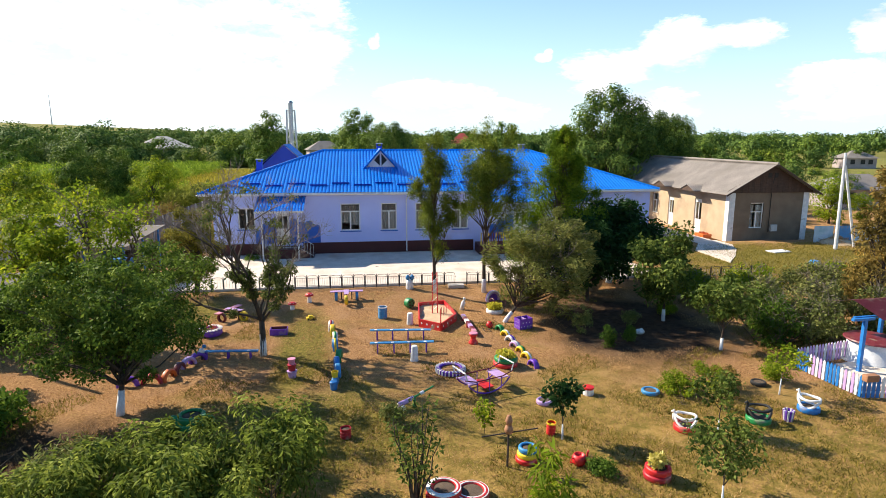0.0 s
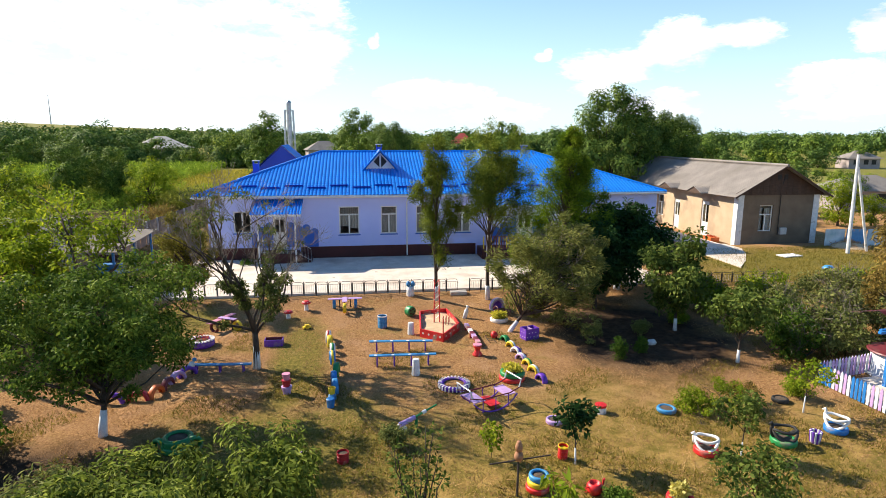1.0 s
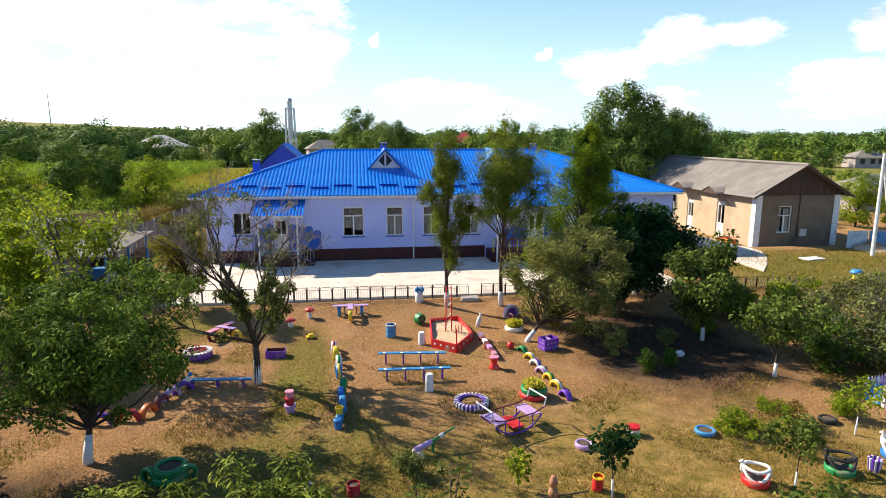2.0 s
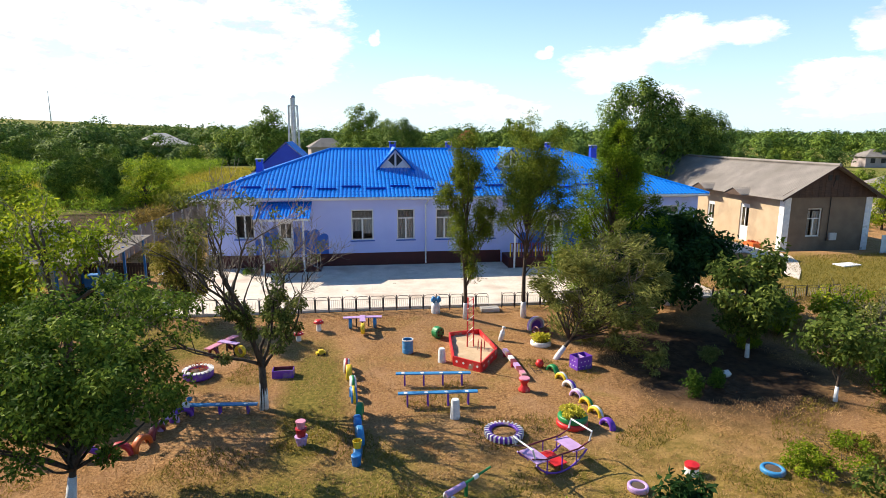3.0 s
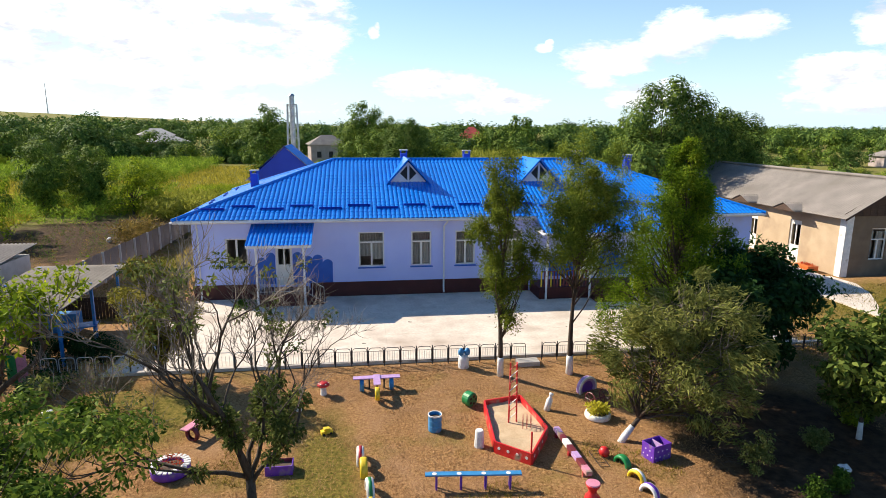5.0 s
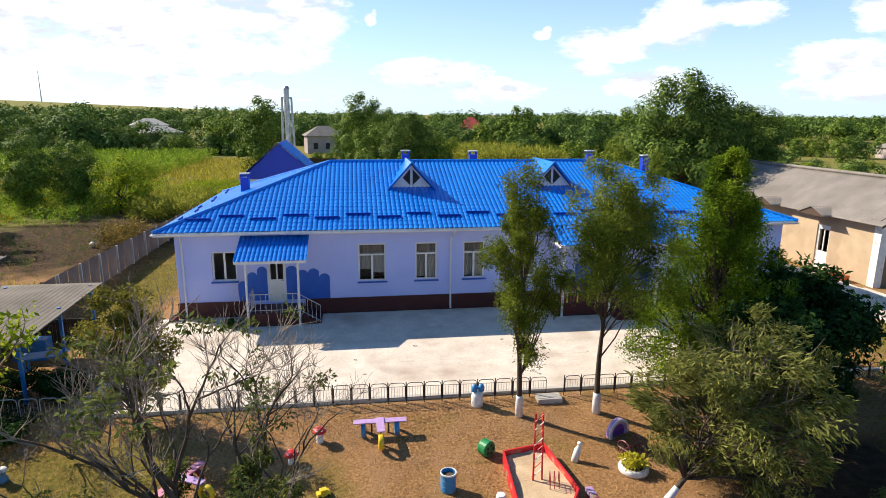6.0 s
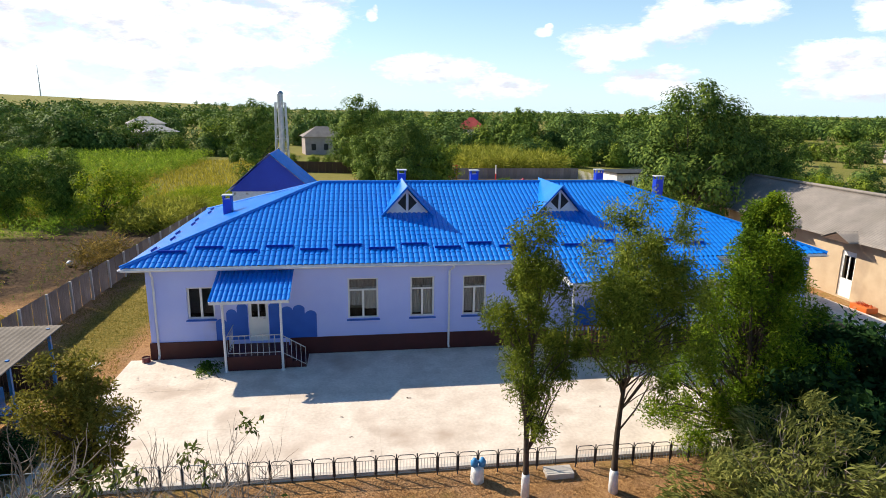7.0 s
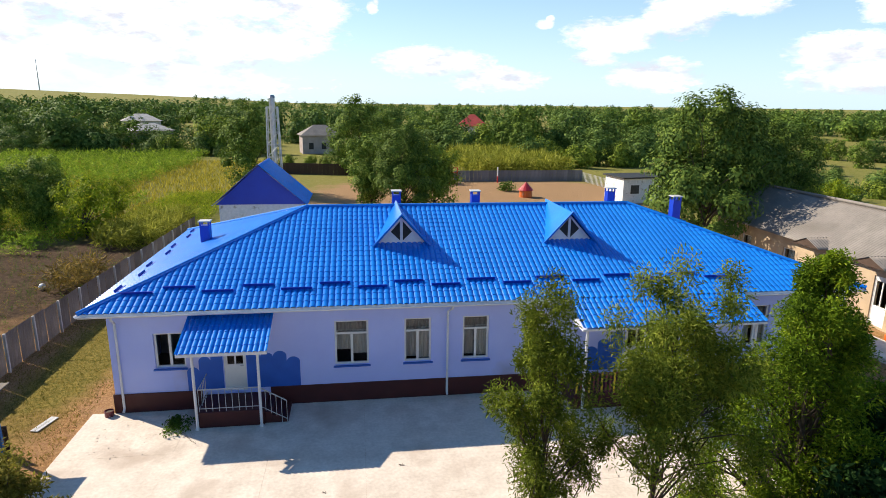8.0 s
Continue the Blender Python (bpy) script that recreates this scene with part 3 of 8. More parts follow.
def window(parent, hole, m, transom=0.68, curtain=True, sill=True, name="window", veil=0.12, drawn=(0.0, 0.0)):
    """A white frame with a mullion, panes, curtains behind and a blue sill."""
    x0, x1, z0, z1 = hole
    w = 0.075
    bm = bmesh.new()
    pierced(bm, x0, x1, z0, z1, 0.07, [(x0 + w, x1 - w, z0 + w, z1 - w)])
    bmesh.ops.translate(bm, verts=bm.verts, vec=(0, 0.1, 0))
    mid, zt = (x0 + x1) / 2, z0 + (z1 - z0) * transom
    top = zt if transom < 1 else z1 - w
    frame_ob = part(name, bm, PVC, parent, "white two-leaf window")
    frame_ob.matrix_basis = m
    bm = bmesh.new()
    box(bm, mid - 0.045, mid + 0.045, 0.095, 0.165, z0 + w, top)
    part("mullion", bm, PVC, frame_ob)
    if transom < 1:
        bm = bmesh.new()
        box(bm, x0 + w, x1 - w, 0.098, 0.168, zt, zt + 0.07)
        part("transom", bm, PVC, frame_ob)
    panes = [(x0 + w, mid - 0.045, z0 + w, top), (mid + 0.045, x1 - w, z0 + w, top)]
    if transom < 1:
        panes.append((x0 + w, x1 - w, zt + 0.07, z1 - w))
    for a in panes:
        bm = bmesh.new()
        box(bm, a[0] + 0.001, a[1] - 0.001, 0.13, 0.136, a[2] + 0.001, a[3] - 0.001)
        part("pane", bm, GLASS, frame_ob).visible_shadow = False
    if curtain:
        n = 20
        zc = zt + veil if transom < 1 else z1 - 0.1
        for a, b, foot, deep in ((x0 + 0.03, mid - 0.02, drawn[0], 0.42), (mid + 0.02, x1 - 0.03, drawn[1], 0.27)):
            bm = bmesh.new()
            rows = []
            for k in range(n + 1):
                u = k / n
                y = deep + 0.02 * math.sin(u * 22 + a) + 0.012 * math.sin(u * 51)
                rows.append((bm.verts.new((a + (b - a) * u, y, z0 + 0.06 + foot)), bm.verts.new((a + (b - a) * u, y, zc))))
            for p, q in zip(rows, rows[1:]):
                bm.faces.new((p[0], q[0], q[1], p[1]))
            part("curtain", bm, CURTAIN, frame_ob, "cream net curtain", smooth=True)
        if transom < 1 and veil < 0.3:
            n = 36
            bm = bmesh.new()
            rows = []
            for k in range(n + 1):
                u = k / n
                y = 0.3 + 0.015 * math.sin(u * 55)
                rows.append((bm.verts.new((x0 + 0.03 + (x1 - x0 - 0.06) * u, y, zc - 0.02)), bm.verts.new((x0 + 0.03 + (x1 - x0 - 0.06) * u, y, z1 - 0.1 - 0.06 * abs(math.sin(u * 9))))))
            for a, b in zip(rows, rows[1:]):
                bm.faces.new((a[0], b[0], b[1], a[1]))
            part("valance", bm, VALANCE, frame_ob, "brown net valance", smooth=True)
    if sill:
        bm = bmesh.new()
        box(bm, x0 - 0.06, x1 + 0.06, -0.1, 0.099, z0 - 0.05, z0 - 0.002, bevel=0.006)
        part("sill", bm, WALL_BLUE, frame_ob, "blue metal sill")
    return frame_ob


for hole in W2 + FAR_W:
    window(school, hole, pose(0, FY, 0), drawn=(0.42, 0.3) if hole == W2[0] else (0.0, 0.0))
window(school, W1, pose(0, FY, 0), 1.0, False)
for u in (2.2, 6.4):
    window(school, (u, u + 1.1, 1.46, 3.26), pose(-9.8, FY + 0.352, 0, 0, 0, 90) @ pose(0, 0.35, 0) @ Matrix.Scale(-1, 4, (0, 1, 0)))


def door(parent, hole, m):
    x0, x1, z0, z1 = hole
    bm = bmesh.new()
    for a in ((x0, x0 + 0.06, z0, z1), (x1 - 0.06, x1, z0, z1), (x0 + 0.06, x1 - 0.06, z1 - 0.06, z1)):
        box(bm, a[0], a[1], 0.06, 0.16, a[2], a[3])
    zt = z0 + 1.05
    box(bm, x0 + 0.06, x1 - 0.06, 0.08, 0.13, z0, zt)
    mid = (x0 + x1) / 2
    for a in ((x0 + 0.06, x0 + 0.12), (mid - 0.03, mid + 0.03), (x1 - 0.12, x1 - 0.06)):
        box(bm, a[0], a[1], 0.08, 0.13, zt, z1 - 0.06)
    box(bm, x0 + 0.12, mid - 0.03, 0.085, 0.125, z1 - 0.28, z1 - 0.06)
    box(bm, mid + 0.03, x1 - 0.12, 0.085, 0.125, z1 - 0.28, z1 - 0.06)
    d = part("door", bm, PVC, parent, "white door with two glazed lights")
    d.matrix_basis = m
    for a, b in ((x0 + 0.12, mid - 0.03), (mid + 0.03, x1 - 0.12)):
        bm = bmesh.new()
        box(bm, a + 0.001, b - 0.001, 0.1, 0.106, zt + 0.001, z1 - 0.281)
        part("pane", bm, GLASS, d).visible_shadow = False
    bm = bmesh.new()
    rod(bm, (x1 - 0.11, 0.08, z0 + 1.0), (x1 - 0.11, 0.03, z0 + 1.0), 0.012)
    rod(bm, (x1 - 0.11, 0.035, z0 + 1.0), (x1 - 0.22, 0.035, z0 + 1.0), 0.011)
    part("door_handle", bm, STEEL, d)


door(school, DOOR, pose(0, FY, 0))
door(school, DOOR2, pose(0, FY, 0))


def tile_sheet(name, origin, u_dir, v_dir, width, length, left_in, right_in, parent, mat=ROOF, pitch=0.225, row=0.36, amp=0.052, step=0.016):
    """Pressed steel roof tile: waves along the eave, a step at every row, cut to the slope's outline."""
    o, u_dir, v_dir = Vector(origin), Vector(u_dir).normalized(), Vector(v_dir).normalized()
    up = u_dir.cross(v_dir)
    n_u = max(8, round(width / pitch * 6))
    us = [width * i / n_u for i in range(n_u + 1)]
    vs = []
    k = 0
    while k * row < length - 1e-3:
        for f in (0.0, 0.45, 0.985):
            v = (k + f) * row
            if v < length:
                vs.append((v, step * (1 - f)))
        k += 1
    vs.append((length, 0.0))
    verts, faces = [], []
    for v, lift in vs:
        a, b = left_in * v / length, width - right_in * v / length
        for u in us:
            c = min(max(u, a), b)
            h = amp * abs(math.cos(math.pi * c / pitch)) ** 0.7 + lift
            verts.append(o + u_dir * c + v_dir * v + up * h)
    m = len(us)
    for j in range(len(vs) - 1):
        a, b = left_in * vs[j + 1][0] / length, width - right_in * vs[j + 1][0] / length
        a0, b0 = left_in * vs[j][0] / length, width - right_in * vs[j][0] / length
        for i in range(m - 1):
            if us[i + 1] <= min(a, a0) or us[i] >= max(b, b0):
                continue
            faces.append((j * m + i, j * m + i + 1, (j + 1) * m + i + 1, (j + 1) * m + i))
    return flat_mesh(name, verts, faces, mat, parent)


run, rise = RIDGE_Y - EAVE_Y, RIDGE_Z - EAVE_Z
slope = math.hypot(run, rise)
HIP_L, HIP_R = 7.25, 7.4
front_roof = tile_sheet("roof", (LEFT, EAVE_Y, EAVE_Z), (1, 0, 0), (0, run, rise), RIGHT - LEFT, slope, HIP_L, HIP_R, school)
tagged(front_roof, "blue pressed steel tile roof slope")
tile_sheet("roof", (RIGHT, BACK_Y, EAVE_Z), (-1, 0, 0), (0, -run, rise), RIGHT - LEFT, math.hypot(BACK_Y - RIDGE_Y, rise), HIP_R, HIP_L, school)
left_roof = tile_sheet("roof", (LEFT, BACK_Y, EAVE_Z), (0, -1, 0), (HIP_L, 0, rise), BACK_Y - EAVE_Y, math.hypot(HIP_L, rise), BACK_Y - RIDGE_Y, run, school)
tile_sheet("roof", (RIGHT, EAVE_Y, EAVE_Z), (0, 1, 0), (-HIP_R, 0, rise), BACK_Y - EAVE_Y, math.hypot(HIP_R, rise), run, BACK_Y - RIDGE_Y, school)
# porch roof: the same slope carried on over the second entrance
down = 1.65
tile_sheet("porch_roof", (6.6, EAVE_Y - down, EAVE_Z - down * rise / run), (1, 0, 0), (0, run, rise), 7.2, math.hypot(down, down * rise / run) + 0.02, 0, 0, school)
bm = bmesh.new()
box(bm, 6.6, 13.8, EAVE_Y - down, FY - 0.01, EAVE_Z - down * rise / run - 0.1, EAVE_Z - down * rise / run - 0.02)
part("porch_soffit", bm, TRIM, school)
rl, rr = Vector((LEFT + HIP_L, RIDGE_Y, RIDGE_Z + 0.05)), Vector((RIGHT - HIP_R, RIDGE_Y, RIDGE_Z + 0.05))
for a, b in ((rl, rr), (Vector((LEFT, EAVE_Y, EAVE_Z + 0.05)), rl), (Vector((LEFT, BACK_Y, EAVE_Z + 0.05)), rl), (Vector((RIGHT, EAVE_Y, EAVE_Z + 0.05)), rr), (Vector((RIGHT, BACK_Y, EAVE_Z + 0.05)), rr)):
    bm = bmesh.new()
    rod(bm, a, b, 0.085, n=10)
    part("ridge_cap", bm, ROOF, school, "rounded blue ridge cap")
# eaves: soffit, fascia, gutter, downpipes
bm = bmesh.new()
box(bm, LEFT + 0.06, RIGHT - 0.06, EAVE_Y + 0.06, BACK_Y - 0.06, 3.842, 3.9)
part("soffit", bm, TRIM, school)
bm = bmesh.new()
for a in ((LEFT, RIGHT, EAVE_Y, EAVE_Y + 0.03), (LEFT, RIGHT, BACK_Y - 0.03, BACK_Y), (LEFT, LEFT + 0.03, EAVE_Y + 0.03, BACK_Y - 0.03), (RIGHT - 0.03, RIGHT, EAVE_Y + 0.03, BACK_Y - 0.03)):
    box(bm, *a, 3.83, EAVE_Z + 0.02)
part("fascia", bm, TRIM, school, "white eaves board")
for pts in ([(LEFT - 0.02, EAVE_Y - 0.065, 3.93), (6.4, EAVE_Y - 0.065, 3.9)], [(14.0, EAVE_Y - 0.065, 3.9), (RIGHT, EAVE_Y - 0.065, 3.93)], [(LEFT - 0.065, EAVE_Y, 3.93), (LEFT - 0.065, BACK_Y, 3.9)]):
    bm = bmesh.new()
    a, b = Vector(pts[0]), Vector(pts[1])
    side = (b - a).cross(Vector((0, 0, 1))).normalized()
    prof = [(0.06 * math.cos(q), 0.06 * math.sin(q)) for q in [math.pi + k * math.pi / 8 for k in range(9)]] + [(0.052 * math.cos(q), 0.052 * math.sin(q)) for q in [2 * math.pi - k * math.pi / 8 for k in range(9)]]
    r0, r1 = [[bm.verts.new(p + side * s + Vector((0, 0, h))) for s, h in prof] for p in (a, b)]
    for k in range(len(prof)):
        j = (k + 1) % len(prof)
        bm.faces.new((r0[k], r0[j], r1[j], r1[k]))
    bm.faces.new(r0)
    bm.faces.new(r1[::-1])
    part("gutter", bm, TRIM, school, "white half-round gutter")
for x in (2.02, -9.86, 14.1):
    bm = bmesh.new()
    pipe(bm, [(x + 0.1, EAVE_Y - 0.065, 3.9), (x + 0.1, EAVE_Y - 0.065, 3.78), (x, FY - 0.09, 3.5), (x, FY - 0.09, 0.2), (x, FY - 0.2, 0.1)], 0.045, 8)
    for z in (0.9, 2.2, 3.3):
        rod(bm, (x, FY - 0.09, z), (x, FY - 0.09, z + 0.04), 0.055, n=8)
    part("downpipe", bm, TRIM, school, "white downpipe")
# snow guards in two staggered rows
for k in range(17):
    x = -9.6 + k * 1.405
    y = 39.156 if k % 2 == 0 else 39.43
    if x > RIGHT - 1.5:
        break
    bm = bmesh.new()
    box(bm, -0.56, 0.56, -0.02, 0.0, 0.03, 0.13, bevel=0.006)
    box(bm, -0.56, 0.56, 0.0, 0.12, 0.028, 0.045)
    g = part("snow_guard", bm, ROOF_DARK, front_roof)
    g.matrix_basis = pose(x + 0.38, y, EAVE_Z + (y - EAVE_Y) * rise / run + 0.02, math.degrees(math.atan2(rise, run)))
for k in range(7):
    yy = 40.153 + k * 1.75
    x = LEFT + (0.68 if k % 2 == 0 else 0.95)
    bm = bmesh.new()
    box(bm, -0.38, 0.38, -0.02, 0.0, 0.03, 0.13, bevel=0.006)
    box(bm, -0.38, 0.38, 0.0, 0.12, 0.028, 0.045)
    g = part("snow_guard", bm, ROOF_DARK, left_roof)
    g.matrix_basis = pose(x, yy, EAVE_Z + (x - LEFT) * rise / HIP_L + 0.02, 0, 0, -90) @ pose(0, 0, 0, math.degrees(math.atan2(rise, HIP_L)))


def dormer(x):
    """A small gabled roof vent: two blue slopes, a white face with slanting dark louvres."""
    half, base_y = 1.22, 41.8
    zb = EAVE_Z + (base_y - EAVE_Y) * rise / run
    apex = 1.38
    y_back = base_y + apex * run / rise
    face_y = base_y + 0.3
    bm = bmesh.new()
    for s in (-1, 1):
        a = [bm.verts.new(v) for v in ((s * half, base_y, zb), (0, base_y - 0.05, zb + apex), (0, y_back, zb + apex), (s * (half - 0.02), base_y + 0.02, zb - 0.05), (0, base_y - 0.03, zb + apex - 0.07), (0, y_back, zb + apex - 0.07))]
        bm.faces.new((a[0], a[1], a[2]))
        bm.faces.new((a[3], a[5], a[4]))
        bm.faces.new((a[0], a[3], a[4], a[1]))
    d = part("dormer", bm, ROOF, school, "small blue gabled roof vent")
    d.matrix_basis = pose(x, 0, 0)
    bm = bmesh.new()
    slab(bm, [(-half + 0.16, 0.06), (half - 0.16, 0.06), (0.0, apex - 0.15)], 0, 0.03, pose(0, face_y, zb, 90))
    part("face", bm, TRIM, d, "white triangular vent face")
    for s in (-1, 1):
        bm = bmesh.new()
        slab(bm, [(s * 0.06, 0.22), (s * 0.06, apex - 0.34), (s * 0.45, 0.6)][::s], 0.031, 0.034, pose(0, face_y, zb, 90))
        part("louvre", bm, RUBBER, d, "dark vent opening")
    bm = bmesh.new()
    pipe(bm, [(-half, base_y - 0.01, zb + 0.03), (0, base_y - 0.06, zb + apex + 0.03), (half, base_y - 0.01, zb + 0.03)], 0.04, 6)
    part("verge", bm, ROOF, d)


dormer(0.52)
dormer(7.9)


def chimney(x, y, z, top, wide=0.42):
    bm = bmesh.new()
    box(bm, -wide / 2, wide / 2, -wide / 2, wide / 2, z - 0.6, top - 0.22, bevel=0.012)
    c = part("chimney", bm, ROOF_DARK, school, "blue sheet-metal chimney")
    c.matrix_basis = pose(x, y, 0)
    for sx in (-1, 1):
        for sy in (-1, 1):
            bm = bmesh.new()
            box(bm, sx * (wide / 2 - 0.03) - 0.03, sx * (wide / 2 - 0.03) + 0.03, sy * (wide / 2 - 0.03) - 0.03, sy * (wide / 2 - 0.03) + 0.03, top - 0.22, top - 0.05)
            part("cap_leg", bm, ROOF_DARK, c)
    bm = bmesh.new()
    box(bm, -wide / 2 - 0.05, wide / 2 + 0.05, -wide / 2 - 0.05, wide / 2 + 0.05, top - 0.05, top, bevel=0.01)
    part("cap", bm, PALE_IRON, c, "pale metal cap")


chimney(-8.2, 45.391, 4.78, 5.85)
chimney(0.6, 46.638, 6.0, 6.98)
chimney(4.55, 46.638, 6.0, 6.95)
chimney(12.1, 47.635, 5.6, 6.9)
chimney(14.7, 45.516, 5.45, 6.75)

# porch at the first entrance
porch = thing("porch", "maroon concrete porch with steps, white rails and a blue canopy", "porch")
bm = bmesh.new()
box(bm, -7.02, -4.72, 37.186, 38.582, -0.1, 0.58, bevel=0.012)
part("platform", bm, PLINTH, porch)
for k in range(3):
    bm = bmesh.new()
    box(bm, -4.718 + 0.27 * k, -4.45 + 0.27 * k, 37.285, 38.582, -0.1, 0.43 - 0.145 * k, bevel=0.012)
    part("step", bm, PLINTH, porch)
for x in (-6.96, -4.8):
    bm = bmesh.new()
    rod(bm, (x, 37.098, -0.02), (x, 37.098, 2.98), 0.05, n=10)
    rod(bm, (x, 37.098, -0.02), (x, 37.098, 0.03), 0.09, n=10)
    part("post", bm, TRIM, porch, "white steel post")
bm = bmesh.new()
pipe(bm, [(-6.9, 38.532, 1.42), (-6.9, 37.26, 1.42), (-4.87, 37.26, 1.42), (-3.93, 37.26, 0.85)], 0.02, 6)
pipe(bm, [(-6.9, 38.532, 0.7), (-6.9, 37.26, 0.7), (-4.87, 37.26, 0.7), (-3.93, 37.26, 0.14)], 0.014, 6)
part("handrail", bm, PALE_IRON, porch)
bars = [(-6.9, 38.283 - 0.2 * k, 0.6, 1.42) for k in range(4)] + [(-6.9 + 0.225 * k, 37.26, 0.58, 1.42) for k in range(10)]
bars += [(-4.65 + 0.18 * k, 37.26, 0.5 - 0.11 * k if k < 3 else 0.0, 1.3 - 0.111 * k) for k in range(5)]
for x, y, z0, z1 in bars:
    bm = bmesh.new()
    rod(bm, (x, y, z0), (x, y, z1), 0.011, n=5)
    part("baluster", bm, PALE_IRON, porch)
canopy_slope = (0, 2.07, 0.7)
canopy = tile_sheet("canopy", (-7.34, 36.562, 3.02), (1, 0, 0), canopy_slope, 2.96, math.hypot(2.07, 0.7), 0, 0, porch, pitch=0.183)
tagged(canopy, "blue metal tile canopy")
bm = bmesh.new()
box(bm, -7.32, -4.4, 36.575, 36.637, 2.93, 3.04)
for x in (-7.32, -4.46):
    slab(bm, [(36.587, 2.95), (38.632, 3.64), (38.632, 3.72), (36.587, 3.03)], 0, 0.06, Matrix.Translation((x, 0, 0)) @ Matrix(((0, 0, 1, 0), (1, 0, 0, 0), (0, 1, 0, 0), (0, 0, 0, 1))))
box(bm, -7.26, -4.46, 37.036, 37.161, 2.97, 3.06)
part("canopy_frame", bm, TRIM, porch)

# porch at the second entrance
porch2 = thing("porch", "long maroon porch under the roof with white posts and rails", "porch")
bm = bmesh.new()
box(bm, 6.6, 13.6, 36.936, 38.582, -0.1, 0.58, bevel=0.012)
part("platform", bm, PLINTH, porch2)
for x in (6.9, 9.15, 11.4, 13.6):
    bm = bmesh.new()
    rod(bm, (x, 36.811, -0.02), (x, 36.811, 3.4), 0.055, n=10)
    part("post", bm, TRIM, porch2, "white steel post")
for x0, x1 in ((6.7, 9.0), (11.4, 13.5)):
    bm = bmesh.new()
    pipe(bm, [(x0, 36.986, 1.4), (x1, 36.986, 1.4)], 0.02, 6)
    pipe(bm, [(x0, 36.986, 0.7), (x1, 36.986, 0.7)], 0.014, 6)
    part("handrail", bm, MAROON, porch2)
    n = round((x1 - x0) / 0.16)
    for k in range(n + 1):
        bm = bmesh.new()
        x = x0 + (x1 - x0) * k / n
        box(bm, x - 0.035, x + 0.035, 36.974, 36.998, 0.62, 1.42, bevel=0.004)
        part("baluster", bm, MAROON if k % 3 else YELLOW, porch2)
for k in range(3):
    bm = bmesh.new()
    box(bm, 9.25, 11.3, 36.911 - 0.28 * (k + 1), 36.909 - 0.28 * k, -0.1, 0.43 - 0.145 * k, bevel=0.012)
    part("step", bm, PLINTH, porch2)

# ---- plants ----
def leaf_mesh(name, centres, spread, count, size, droop, mat, parent, seed, slim=0.5, facing=0.0, middle=None, squash=0.75, shell=0.45, comb=None):
    """Many small folded leaves round the given clump centres, as one mesh."""
    rng = np.random.default_rng(seed)
    c = np.asarray(centres, float)
    pick = rng.integers(0, len(c), count)
    dirs = rng.normal(size=(count, 3))
    dirs /= np.linalg.norm(dirs, axis=1)[:, None] + 1e-9
    reach = rng.random((count, 1)) ** shell
    pos = c[pick] + dirs * reach * np.asarray(spread)[pick][:, None] * np.array([1, 1, squash])
    along = dirs * 0.7 + rng.normal(size=(count, 3)) * 0.7
    along[:, 2] -= droop
    along /= np.linalg.norm(along, axis=1)[:, None] + 1e-9
    if comb is not None:
        # blades of one clump lie along its spray: outwards, and up or down
        out = (c - np.asarray(middle if middle is not None else (0, 0, 0))) * np.array([1, 1, 0])
        out /= np.linalg.norm(out, axis=1)[:, None] + 1e-6
        spray = out * comb[0] + np.array([0, 0, comb[1]]) + rng.normal(size=c.shape) * 0.35
        along = spray[pick] + rng.normal(size=(count, 3)) * 0.3
        along /= np.linalg.norm(along, axis=1)[:, None] + 1e-9
    across = np.cross(along, rng.normal(size=(count, 3)))
    across /= np.linalg.norm(across, axis=1)[:, None] + 1e-9
    if facing:
        # turn the blades to the light, as leaves on a crown's shell do
        out = pos - np.asarray(middle) if middle is not None else dirs
        out = 0.45 * out / (np.linalg.norm(out, axis=1)[:, None] + 1e-9) + 0.75 * dirs + np.array([0, 0, 0.3])
        face = out * facing + np.cross(along, across) * (1 - facing)
        along = along - face * (np.sum(along * face, axis=1) / (np.sum(face * face, axis=1) + 1e-9))[:, None]
        along /= np.linalg.norm(along, axis=1)[:, None] + 1e-9
        across = np.cross(face, along)
        across /= np.linalg.norm(across, axis=1)[:, None] + 1e-9
    up = np.cross(along, across)
    s = size * (0.6 + 0.8 * rng.random((count, 1)))
    v = np.empty((count, 4, 3))
    v[:, 0] = pos
    v[:, 1] = pos + along * s * 0.5 + across * s * slim * 0.5 + up * s * 0.12
    v[:, 2] = pos + along * s
    v[:, 3] = pos + along * s * 0.5 - across * s * slim * 0.5 + up * s * 0.12
    data = bpy.data.meshes.new(name)
    data.vertices.add(count * 4)
    data.vertices.foreach_set("co", v.ravel())
    data.loops.add(count * 4)
    data.loops.foreach_set("vertex_index", np.arange(count * 4, dtype=np.int32))
    data.polygons.add(count)
    data.polygons.foreach_set("loop_start", np.arange(0, count * 4, 4, dtype=np.int32))
    data.polygons.foreach_set("loop_total", np.full(count, 4, dtype=np.int32))
    data.update()
    data.validate()
    data.materials.append(mat)
    ob = new(name, data)
    ob.parent = parent
    return ob


